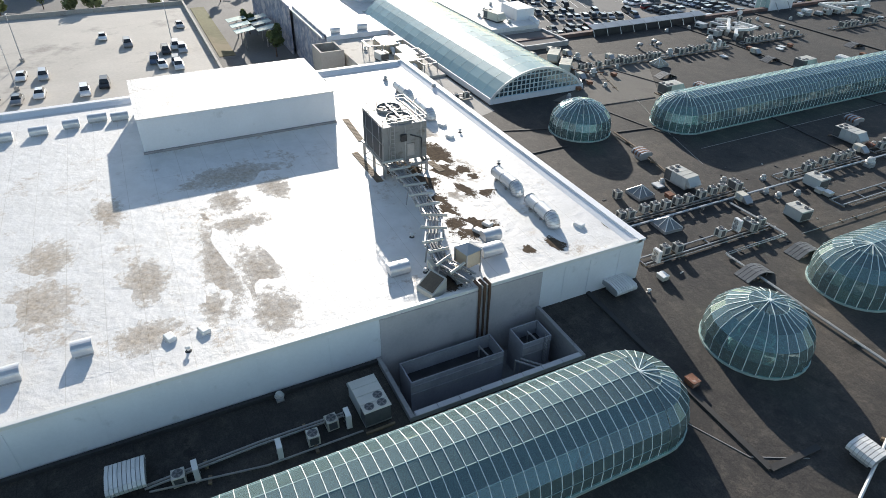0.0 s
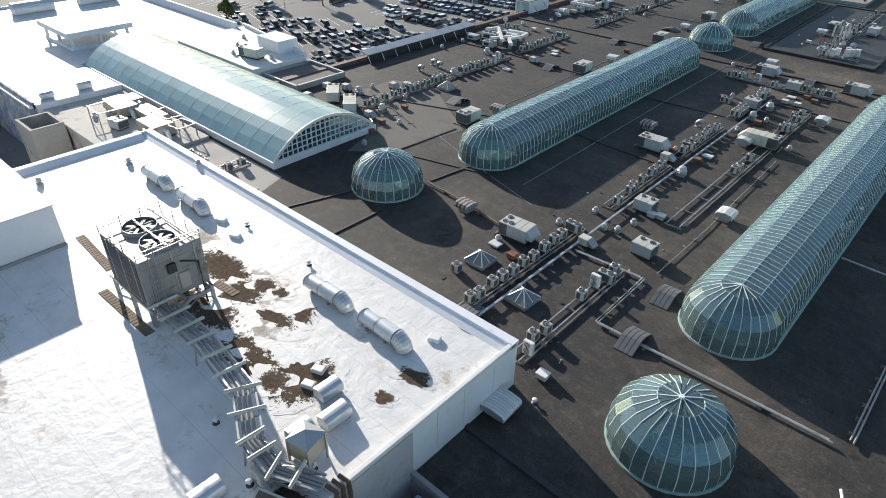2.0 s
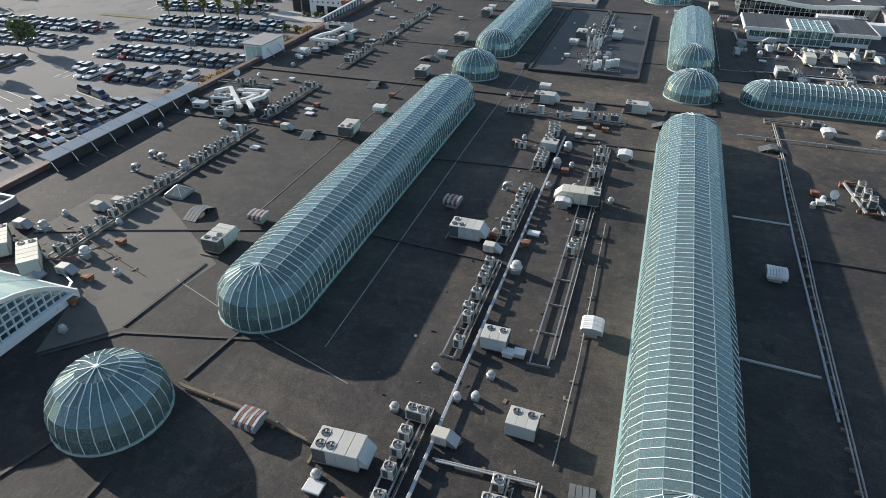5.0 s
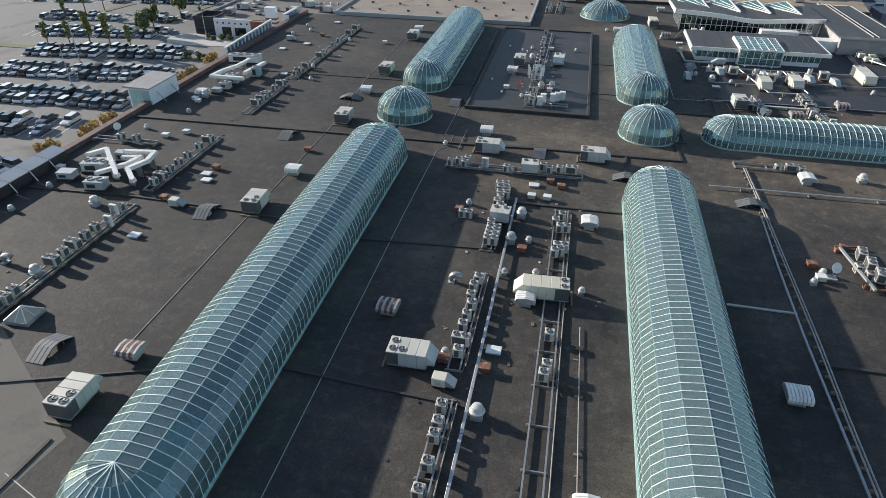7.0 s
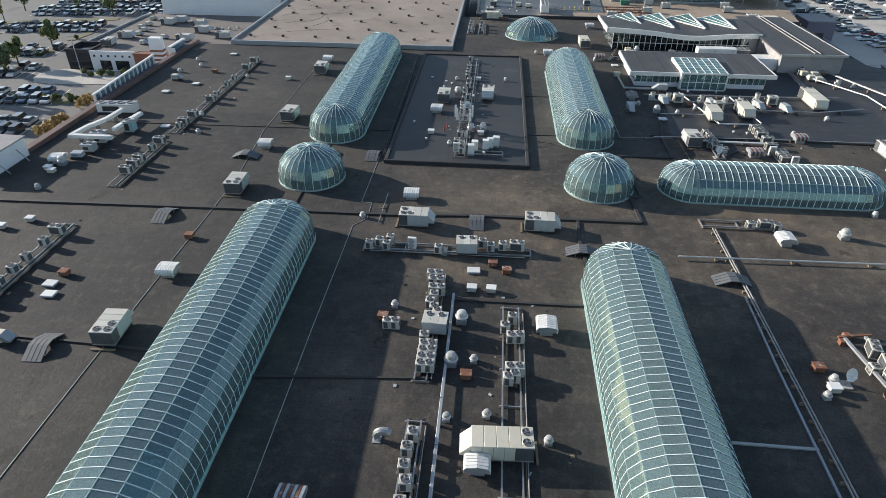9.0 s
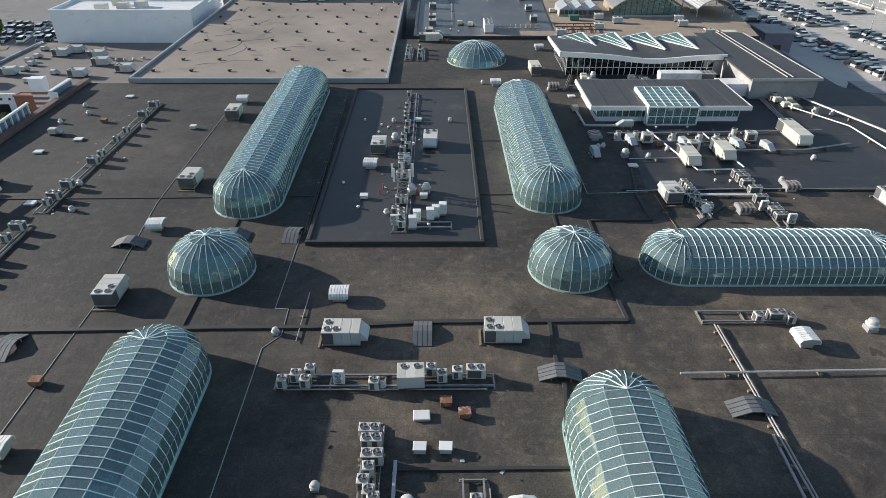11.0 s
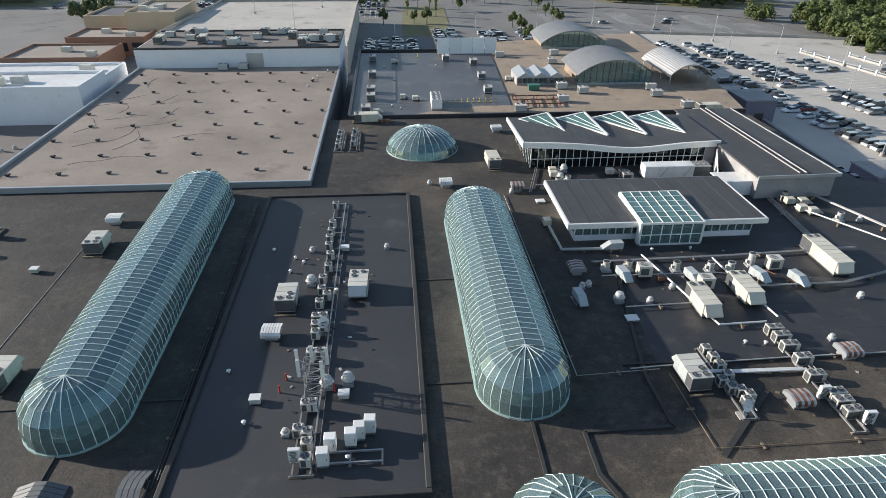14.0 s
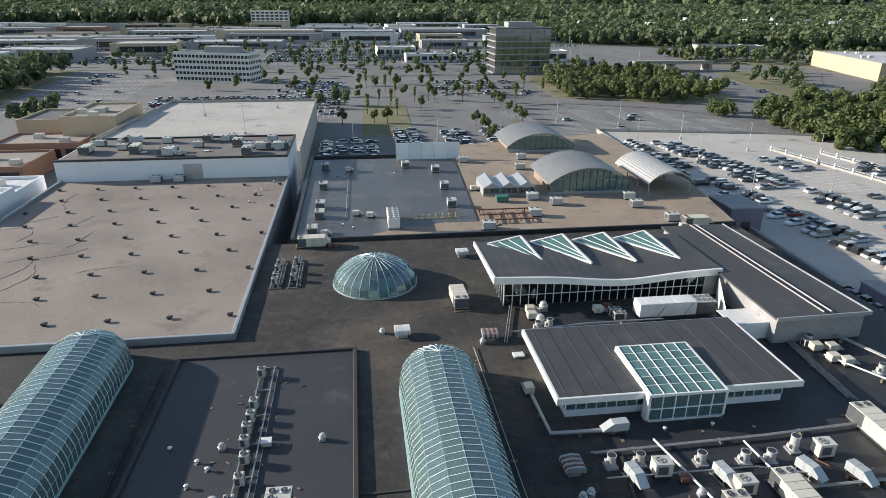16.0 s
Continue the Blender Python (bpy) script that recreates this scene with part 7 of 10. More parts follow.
for k in range(14):
    part("rung", Shape().box(-.25, -.02, .3 + .33 * k, .25, .02, .34 + .33 * k), M_STEEL, ladder)
for y in (25.6, 26.2):
    run = thing("yard_pipe", "grey pipe rising against the yard wall", "pipe", "pipes in the yard")
    part("pipe", Shape().tube([(-36.2, y, -4.0), (-36.2, y, -.6), (-34.2, y + 1.5, -.5)], .1, 8), M_PIPE, run)
setting("store_wall_grey", Shape().box(-40.845, 14.6, -4.0, -40.75, 30.9, 4.55), mat("mauve_paint", (0.46, 0.43, 0.43), 0.8, 0, 0.12, 0.3, 4.0, 0.1, (0.34, 0.32, 0.32), 0.62, 0.4), "grey painted stretch of the store wall", "wall")
low_kerb([(-40.55, -70), (-40.55, 14.1)], .35, .35)
for k, y in enumerate((33.6, 36.6, 40.2, 10.2, 4.4, -1.4, -7.2, -13.0)):
    setting("wall_joint_%d" % (k + 1), Shape().box(WX1 - .02, y - .09, 0, WX1 + .05, y + .09, 4.3), M_WHITE_WALL, "white cover strip between the panels of the store wall", "joint")
put("vent", [(-31.8, 14.0), (-31.5, 15.6)], 0)

# ---- gravel roof: rows of small dark vents, repaired cracks ----
def turtle_vent():
    ob = thing("turtle_vent", "small dark square vent on the gravel roof", "vent", "vents on the gravel roof")
    part("cap", Shape().box(-.22, -.22, 0, .22, .22, .26).box(-.38, -.34, .25, .38, .34, .44, .08), M_KERB, ob)
    return ob


KIT["turtle"] = turtle_vent
for r in range(9):
    put("turtle", [(-105.5 + 8.1 * c + (3.6 if r % 2 else 0), 228.5 + 8.2 * r) for c in range(6 if r % 2 else 7)], .5)
put("vent", [(-60.5, 290.0), (-61.5, 288.0), (-62.0, 281.0), (-58.5, 296.0)], .5)
put("sq", [(-80.8, 299.4), (-86.0, 299.2)], .5)
crack_walk = random.Random(3)


def crack(x, y, ang, n, w=.11):
    """A ragged tar-filled crack wandering over the roof, of one piece."""
    pts = []
    for _ in range(n):
        pts.append((x, y))
        ang += crack_walk.uniform(-32, 32)
        step = crack_walk.uniform(.7, 1.6)
        x, y = x + step * math.cos(radians(ang)), y + step * math.sin(radians(ang))
    vs = []
    for k, (px, py) in enumerate(pts):
        q = w * crack_walk.uniform(.4, 1.6) if 0 < k < n - 1 else .02
        vs += [(px - q, py + q * .5, .503), (px + q, py - q * .5, .503), (px, py, .54)]
    fs = [f for k in range(n - 1) for f in ((3 * k, 3 * k + 2, 3 * k + 5, 3 * k + 3), (3 * k + 2, 3 * k + 1, 3 * k + 4, 3 * k + 5))]
    tagged(part("tar_crack", Shape().add(vs, fs), M_CRACK), "tar-filled crack in the gravel roof", "crack", "cracks in the gravel roof", "structure")


M_CRACK = mat("old_tar", (0.085, 0.07, 0.06), 0.9, 0, 0.3, 0.6, 6.0, 0.3)
for x, y, a, n in ((-101, 242, 60, 16), (-100, 262, 80, 14), (-97, 252, 40, 12), (-99, 280, 95, 12), (-95, 268, 20, 9), (-104, 250, 70, 10), (-93, 240, 30, 12), (-103, 270, 110, 9), (-90, 258, 60, 8), (-98, 233, 15, 14), (-84, 246, 35, 8), (-101, 258, 10, 8)):
    crack(x, y, a, n)
put("sq", [(-104, 318), (-97, 313), (-88, 320), (-79, 314), (-72, 322), (-66, 312), (-61, 320), (-84, 309)], 5.4)
put("hatch", [(-99, 323), (-91, 309), (-76, 309), (-69, 318), (-58.5, 309)], 5.4)

# ---- grey membrane roof ----
put("sq", [(-46.9, 308.1), (-46.6, 290.2), (-46.6, 275.7), (-46.5, 269.7), (-47.4, 260.5), (-26.3, 307.6), (-19.0, 302.5), (-18.7, 287.4), (-18.9, 274.3)], .3, 90)
put("pent", [(-40.8, 304.9), (-39.0, 270.0), (-36.2, 268.6), (-44.9, 259.2)], .3)
put("vent", [(-43.7, 300.3), (-39.8, 262.4), (-41.8, 264.4), (-29.6, 301.0)], .3)
put("rbox", [(-43.9, 254.3), (-42.8, 254.3)])
put("big", [(-47.2, 254.8)])
chiller = thing("chiller", "long white chiller with two rows of fans", "chiller", m=pose(-32, 264.6, .3, 0, 0, 90))
part("base", Shape().box(-3.6, -1.1, 0, 3.6, 1.1, .4), M_STEEL, chiller)
part("body", Shape().box(-3.6, -1.1, .4, 3.6, 1.1, 2.3, .05), M_WHITE_METAL, chiller)
for k in range(6):
    for y in (-.52, .52):
        fan_parts(chiller, -3.0 + 1.2 * k, y, 2.3, .45, M_WHITE_METAL)
M_YELLOW = mat("yellow_paint", (0.7, 0.52, 0.06), .5, 0, .1, .6, 6.0, .05)
for k in range(12):
    y, x = (266.8, -30.0 + 1.35 * k) if k < 9 else (312.5, -40 + 6 * (k - 9))
    st = thing("pipe_stand", "yellow painted pipe stand with cross foot", "pipe stand", "yellow pipe stands", m=pose(x, y, .3))
    part("post", Shape().tube([(0, 0, 0), (0, 0, .9)], .06, 6), M_YELLOW, st)
    part("foot", Shape().box(-.4, -.06, 0, .4, .06, .08), M_YELLOW, st)
    part("arm", Shape().box(-.06, -.3, .8, .06, .3, .9), M_YELLOW, st)
pipe_run([(-45.9, 264.2), (-17.5, 267.7)], .07, .75, M_PIPE, "pipe on yellow stands over the grey roof", 9)
pipe_run([(-41.3, 268.4), (-40.9, 304.4)], .06, .45, M_PIPE, "long thin pipe over the grey roof", 6)
screen = thing("screen_wall", "white panelled screen wall at the roof edge", "screen")
for k in range(5):
    x = -28.1 + 3.5 * k
    part("panel", Shape().add([(x + .05, 315.6, .4), (x + 3.45, 315.6, .4), (x + 3.45, 316.6, 4.7), (x + .05, 316.6, 4.7), (x + .05, 315.75, .4), (x + 3.45, 315.75, .4), (x + 3.45, 316.75, 4.7), (x + .05, 316.75, 4.7)],
         [(0, 1, 2, 3), (7, 6, 5, 4), (0, 4, 5, 1), (1, 5, 6, 2), (2, 6, 7, 3), (3, 7, 4, 0)]), M_WHITE_METAL, screen)
for k in range(6):
    part("strut", Shape().beam((-28.1 + 3.5 * k, 318.4, .4), (-28.1 + 3.5 * k, 316.8, 4.4), .12, .12), M_STEEL, screen)
patch("pale_patch", -22.5, 260.8, 6.5, 2.0, 2, M_TAN_ROOF, "dusty tan patch on the grey roof", .3)

# ---- tan roof ----
put("sq", [(-2.7, 266.5), (3.9, 273.3), (-0.3, 277.5), (20.6, 269.7), (21.3, 275.5), (24.2, 260.5), (6.3, 313.8), (3.3, 303.2), (-13.7, 259.9), (-10.2, 312.0)], .1, 0)
put("big", [(27.5, 257.4)])
put("pent", [(26.5, 254.0), (24.4, 255.7), (-11.9, 285.6)], .1)
saw = thing("sawtooth_shed", "low shed with three grey gabled roof bays and windows", "shed")
for k in range(3):
    x = -10.8 + 4.0 * k
    part("roof_bay", Shape().add([(x, 280.7, 2.0), (x + 2, 280.7, 3.2), (x + 4, 280.7, 2.0), (x, 289.7, 2.0), (x + 2, 289.7, 3.2), (x + 4, 289.7, 2.0)], [(0, 1, 4, 3), (1, 2, 5, 4), (0, 2, 1), (3, 4, 5), (0, 3, 5, 2)]), M_COPING, saw)
    part("wall_bay", Shape().box(x + .05, 280.9, .1, x + 3.95, 289.5, 2.0), M_GREY_WALL, saw)
    for j in range(3):
        part("window", Shape().box(x + .3 + 1.2 * j, 280.8, .7, x + 1.3 + 1.2 * j, 280.9, 1.8), M_GLASS_CLEAR, saw)
bin_ob = thing("dumpster", "green steel dumpster on the tan roof", "dumpster", m=pose(-7.4, 276.6, .1))
M_GREEN = mat("green_paint", (0.05, 0.17, 0.13), .6, .1, .15, .6, 6.0, .1, (0.15, 0.12, 0.08), .66)
part("body", Shape().add([(-1.2, -.7, .1), (1.2, -.7, .1), (1.2, .7, .1), (-1.2, .7, .1), (-1.4, -.85, 1.3), (1.4, -.85, 1.3), (1.4, .85, 1.3), (-1.4, .85, 1.3)], [(3, 2, 1, 0), (4, 5, 6, 7), (0, 1, 5, 4), (1, 2, 6, 5), (2, 3, 7, 6), (3, 0, 4, 7)]), M_GREEN, bin_ob)
part("lid", Shape().box(-1.42, -.87, 1.3, 1.42, .87, 1.38), M_GREEN, bin_ob)
frame_ob = thing("rusty_frame", "rusty steel frame lying over the tan roof", "frame")
for k in range(5):
    part("beam", Shape().beam((-13.8 + 2.4 * k, 262.4, .6), (-13.0 + 2.4 * k, 270.0, .6), .22, .25), M_RUST, frame_ob)
for y in (263.0, 266.2, 269.4):
    part("beam", Shape().beam((-14.4, y, .85), (-3.0, y, .85), .22, .25), M_RUST, frame_ob)
for x in (-13.8, -8.8, -4.2):
    for y in (263, 269.4):
        part("leg", Shape().box(x - .1, y - .1, .1, x + .1, y + .1, .75), M_RUST, frame_ob)

# ---- between the halls ----
put("big", [(-24.4, 229.5, 90)])
put("rlou", [(-22.0, 218.6)])
put("lou", [(-21.1, 247.1), (-33.4, 220.9)])
put("hatch", [(-19.2, 214.0)])
put("pent", [(-14.5, 225.1), (-4.8, 224.0), (-14.7, 223.4)])
put("stack", [(-15.0, 220.0), (-13.2, 220.6)])
put("mushL", [(-12.6, 225.8), (-14.1, 222.0)])
put("c2", [(-2.6, 222.0), (-2.8, 223.4)])
put("rbox", [(-3.0, 225.4)])
put("mush", [(-17.4, 245.5), (-15.2, 245.9), (-23.1, 217.6), (-36.0, 221.8)])
put("sq", [(-9.0, 246.3), (-5.9, 246.6)])
long_unit = thing("air_handler", "very long cream air handler with condenser fans at one end", "air handler", m=pose(5.6, 222.4, 0))
part("kerb", Shape().box(-5.4, -1.0, 0, 5.4, 1.0, .4), M_DARK_METAL, long_unit)
for k in range(8):
    part("panel", Shape().box(-5.6 + 1.05 * k, -1.2, .4, -4.57 + 1.05 * k, 1.2, 2.4, .05), M_WHITE_METAL, long_unit)
part("coil", Shape().box(2.85, -1.15, .4, 5.6, 1.15, 2.2), M_UNIT_SIDE, long_unit)
part("top_panel", Shape().box(2.82, -1.2, 2.2, 5.65, 1.2, 2.32), M_UNIT, long_unit)
for k in range(3):
    for y in (-.55, .55):
        fan_parts(long_unit, 3.35 + .9 * k, y, 2.32, .4)
for x in (-3.0, 1.0):
    part("brace", Shape().beam((x, -1.25, .4), (x + 1.2, -1.25, 2.2), .08, .08), M_STEEL, long_unit)
rack(-52.0, 237.5, 248.5, 1.2)
rack(-49.2, 237.5, 248.5, 1.2)
put("c1", [(-52.0, 239.0), (-52.0, 241.0), (-52.0, 244.0), (-51.9, 246.5), (-49.2, 240.1), (-49.2, 243.1), (-49.1, 247.1)], .34)
pipe_run([(-18.8, 219.3), (-8.6, 220.3), (2.8, 220.4)], .08, .5, M_STEEL, "pipes on legs between the halls", 3, 1)
pipe_run([(-20.3, 217.1), (-17.2, 227.3)], .06, .25, M_STEEL, "pipes beside the glass hall", 3, 1)
canopy = thing("side_canopy", "white ribbed canopy and stair at the end of the pavilion", "canopy")
for k in range(9):
    part("rib_panel", Shape().box(10.0 + .55 * k, 214.6, 2.0, 10.5 + .55 * k, 219.0, 2.12), M_WHITE_METAL, canopy)
part("side", Shape().box(9.9, 214.4, 0, 15.0, 214.6, 2.4), M_WHITE_WALL, canopy)
part("side", Shape().add([(11.5, 219.2, 0), (14.2, 226.0, 0), (14.2, 226.0, 3.6), (11.5, 219.2, 2.2)], [(0, 1, 2, 3)]), M_WHITE_METAL, canopy)

# ---- north-east strip ----
put("c1", [(18.7, 214.4), (20.2, 213.8), (18.9, 212.1)], 0)
put("stack", [(19.3, 212.3), (23.5, 204.7)])
put("pent", [(19.5, 210.7), (21.4, 210.3), (21.0, 207.0), (19.9, 208.0)])
put("mush", [(26.4, 204.3), (22.5, 215.5)])
pipe_run([(16.8, 213.8), (15.7, 200.5)], .06, .2, M_PIPE, "row of pipes along the roof lane", 4, 3)
pipe_run([(22.0, 217.5), (30, 196), (33, 176)], .1, .6, M_PIPE, "row of pale pipes on stands", 4, 2)
pipe_run([(18.9, 208.7), (25.8, 197.5), (26.5, 186)], .12, .5, M_WHITE_METAL, "white pipe on stands over the roof", 4)
put("sq", [(27, 178), (32, 190), (24, 168), (33, 165)], 0)
put("lou", [(20, 168), (30, 172)])
put("rtu", [(16.5, 170.8, -90), (36, 150, 0), (28, 120, 90)])
put("mush", [(14, 165), (24, 160), (5.2, 150.5), (18, 128), (30, 140)])

# ---- antenna mast on the raised roof ----
mast = thing("antenna_mast", "lattice antenna mast with white panel antennas", "mast", m=pose(-49.8, 173.4, .28))
for x in (-.9, .9):
    for y in (-.9, .9):
        part("leg", Shape().tube([(x, y, 0), (x * .85, y * .85, 3.4)], .06, 6), M_STEEL, mast)
for z in (.6, 1.5, 2.4, 3.3):
    for a, b in (((-.9, -.9), (.9, -.9)), ((.9, -.9), (.9, .9)), ((.9, .9), (-.9, .9)), ((-.9, .9), (-.9, -.9))):
        part("strut", Shape().beam((*a, z), (*b, z), .05, .05), M_STEEL, mast)
        part("diagonal", Shape().beam((*a, z - .9 if z > 1 else 0), (*b, z), .04, .04), M_STEEL, mast)
for x, y in ((-1.6, .9), (-.3, 1.4), (1.2, 1.0), (-1.3, -.6), (.9, -.9)):
    part("antenna", Shape().box(x - .16, y - .08, 2.2, x + .16, y + .08, 4.2, .03), M_WHITE_METAL, mast)
    part("antenna_arm", Shape().beam((x, y, 3.0), (x * .5, y * .5, 3.0), .05, .05), M_STEEL, mast)
M_RED = mat("red_cap", (0.4, 0.05, 0.03), .6, 0, .1, 1.0, 6.0, .0)
for x, y in ((-3.0, 1.5), (-3.4, -.2), (1.8, -.4)):
    part("beacon", Shape().tube([(x, y, 0), (x, y, .9)], .1, 8), M_RED, mast, "red painted post")
rack(164.6, -48.8, -43.4, 1.2, .62, 0, "x")

# ---- western edge of the mall: screens, ducts, low roofs ----
edge = thing("edge_screen", "long sloping pale metal screen along the roof edge", "screen", "roof edge screens")
for k in range(9):
    y = 93.5 + 3.7 * k
    part("panel", Shape().add([(-117.2, y + .04, 1.9), (-117.2, y + 3.66, 1.9), (-115.0, y + 3.66, 1.45), (-115.0, y + .04, 1.45), (-117.2, y + .04, 2.0), (-117.2, y + 3.66, 2.0), (-115.0, y + 3.66, 1.55), (-115.0, y + .04, 1.55)], [(3, 2, 1, 0), (4, 5, 6, 7), (0, 1, 5, 4), (1, 2, 6, 5), (2, 3, 7, 6), (3, 0, 4, 7)]), M_COPING, edge)
    part("back", Shape().box(-115.2, y + .04, 0, -115.1, y + 3.66, 1.45), M_DARK_METAL, edge)
    part("strut", Shape().beam((-114.2, y, .05), (-115.0, y, 1.4), .1, .1), M_WHITE_METAL, edge)
M_BLUEPANE = mat("blue_grey_pane", (0.13, 0.19, 0.25), 0.25, 0.0, 0.15, 0.5, 4.0, 0.03, each=0.2)
edge2 = thing("edge_screen", "white-framed glazed screen with bluish panes along the roof edge", "screen", "roof edge screens")
part("sill", Shape().box(-118.6, 180.8, -3.5, -118.1, 204.2, .25, .04), M_WHITE_METAL, edge2)
part("head", Shape().add([(-118.55, 180.6, 1.5), (-118.1, 180.6, 1.5), (-118.1, 204.4, 2.1), (-118.55, 204.4, 2.1), (-118.55, 180.6, 1.75), (-118.1, 180.6, 1.75), (-118.1, 204.4, 2.4), (-118.55, 204.4, 2.4)], [(3, 2, 1, 0), (4, 5, 6, 7), (0, 1, 5, 4), (1, 2, 6, 5), (2, 3, 7, 6), (3, 0, 4, 7)]), M_WHITE_METAL, edge2)
for k in range(14):
    y = 181 + 1.76 * k
    part("post", Shape().box(-118.55, y - .12, .25, -118.05, y + .12, 1.5 + .6 * k / 13), M_WHITE_METAL, edge2)
    if k < 13:
        part("pane", Shape().box(-118.4, y + .12, .25, -118.34, y + 1.64, 1.5 + .6 * k / 13), M_BLUEPANE, edge2)
edge3 = thing("edge_screen", "short bluish metal screen at the corner of the roof", "screen", "roof edge screens")
part("panel", Shape().box(-118.6, 212.0, -2.0, -118.0, 219.2, 1.7, .05), M_BLUEPANE, edge3)
part("frame", Shape().box(-118.7, 211.7, 1.7, -117.9, 219.5, 1.95, .04), M_WHITE_METAL, edge3)
part("end_panel", Shape().box(-118.6, 211.6, -2.0, -117.0, 211.9, 1.7, .03), M_WHITE_METAL, edge3)
sign = thing("sign_tower", "plain white sign tower with green glazed end", "sign")
part("body", Shape().box(-120.6, 149.8, -9.9, -116.15, 158.3, 2.85), M_WHITE_WALL, sign)
part("cap", Shape().add([(-121.2, 149.4, 2.85), (-116.0, 149.4, 2.85), (-116.0, 158.6, 2.85), (-121.2, 158.6, 2.85), (-121.2, 149.4, 3.15), (-116.0, 149.4, 3.05), (-116.0, 158.6, 3.05), (-121.2, 158.6, 3.15)], [(3, 2, 1, 0), (4, 5, 6, 7), (0, 1, 5, 4), (1, 2, 6, 5), (2, 3, 7, 6), (3, 0, 4, 7)]), M_GREY_WALL, sign)
for k in range(3):
    part("end_pane", Shape().box(-120.3 + 1.35 * k, 149.72, -4.0, -119.1 + 1.35 * k, 149.79, 2.5), M_FROSTED, sign)
for y in (151.6, 156.0):
    part("back_strut", Shape().beam((-114.6, y, .1), (-116.1, y, 1.9), .12, .12), M_STEEL, sign)


def square_duct(ob, pts, w=.62, h=.55):
    """White insulated duct in straight lengths with square elbows and a flange at each bend."""
    for (xa, ya, za), (xb, yb, zb) in zip(pts, pts[1:]):
        part("duct", Shape().beam((xa, ya, za), (xb, yb, zb), w, h), M_WHITE_METAL, ob, "white insulated duct")
        part("support", Shape().box((xa + xb) / 2 - .4, (ya + yb) / 2 - .08, 0, (xa + xb) / 2 + .4, (ya + yb) / 2 + .08, (za + zb) / 2 - h / 2), M_STEEL, ob)
    for x, y, z in pts:
        part("elbow", Shape().box(x - w * .53, y - w * .53, z - h * .53, x + w * .53, y + w * .53, z + h * .53, .1), M_WHITE_METAL, ob)


def plant_box(x, y, w, d, h, fans=0, paint=None, yaw=0):
    """A panelled air handler on a dark skid, with round fans on its lid."""
    ob = thing("air_handler", "grey panelled air handler on a dark skid beside the ducts", "air handler", "air handlers at the roof edge", m=pose(x, y, 0, 0, 0, yaw))
    part("skid", Shape().box(-w / 2 - .15, -d / 2 - .1, 0, w / 2 + .15, d / 2 + .1, .35), M_DARK_METAL, ob)
    part("body", Shape().box(-w / 2, -d / 2, .35, w / 2, d / 2, h, .05), paint or M_UNIT_BLUE, ob)
    part("lid", Shape().box(-w / 2 - .08, -d / 2 - .08, h, w / 2 + .08, d / 2 + .08, h + .1, .03), M_COPING, ob)
    part("side_louvre", Shape().box(-w * .35, -d / 2 - .04, .6, w * .1, -d / 2 + .02, h - .25), M_DARK_METAL, ob)
    for k in range(fans):
        part("fan", Shape().lathe(-w / 2 + w * (k + .5) / fans, 0, [(min(d, w / fans) * .4, h + .1), (min(d, w / fans) * .38, h + .24), (min(d, w / fans) * .3, h + .16), (.05, h + .14)], 16), M_GRILLE, ob)
    return ob


ducts = thing("duct_work", "white insulated square ductwork zigzagging over the roof edge", "ductwork", "white ductwork")
square_duct(ducts, [(-110.4, 125.6, 1.7), (-108.7, 127.4, 1.9), (-105.3, 123.8, 1.8), (-102.3, 120.6, 1.7)])
square_duct(ducts, [(-105.4, 127.3, 1.9), (-101.2, 127.9, 1.9), (-100.6, 125.2, 1.9), (-102.0, 122.6, 1.7), (-99.4, 119.9, 1.6)])
square_duct(ducts, [(-105.0, 126.0, 1.6), (-102.7, 126.6, 1.6), (-103.2, 124.2, 1.6), (-105.6, 121.0, 1.5)], .6, .5)
for x, y, w, d, h, f in ((-108.3, 124.2, 3.4, 2.2, 1.5, 3), (-106.2, 127.9, 2.6, 1.3, 1.5, 0), (-104.6, 119.2, 2.6, 1.8, 1.4, 2), (-110.6, 121.0, 2.2, 1.6, 1.2, 0)):
    plant_box(x, y, w, d, h, f, None, 8)
rack(134.1, 105.4, 116.0, 1.1, .5, along="w")
put("c1", [(-108.6, 134.1), (-111.2, 134.0)], .5)
put("dish", [(-113.6, 136.6)])
ducts2 = thing("duct_work", "pale square ductwork between air handlers on the roof", "ductwork", "white ductwork")
square_duct(ducts2, [(-104.9, 162.2, 1.7), (-111.3, 162.2, 1.7), (-110.8, 165.8, 1.7), (-109.8, 170.0, 1.5), (-109.6, 174.6, 1.4)], .66, .55)
square_duct(ducts2, [(-106.1, 165.9, 1.6), (-105.3, 172.6, 1.6)], .7, .55)
for x, y, w, d, h, f, p in ((-111.7, 176.9, 6.6, 2.0, 1.7, 4, M_WHITE_METAL), (-107.6, 163.6, 2.2, 1.5, 1.9, 2, None), (-107.4, 160.2, 1.9, 1.4, 1.4, 2, None), (-108.0, 158.0, 1.6, 1.2, .9, 0, None), (-105.0, 168.4, 1.5, 1.6, 2.0, 1, M_FROSTED)):
    plant_box(x, y, w, d, h, f, p, 4)
put("lou", [(-110.0, 156.2, 10)])
put("box", [(-110.0, 153.6)])
put("mush", [(-111.5, 111.6), (-110.7, 139.6), (-107.8, 147.7)])
put("box", [(-113.7, 123.4), (-105.7, 137.2), (-103.2, 139.2)])

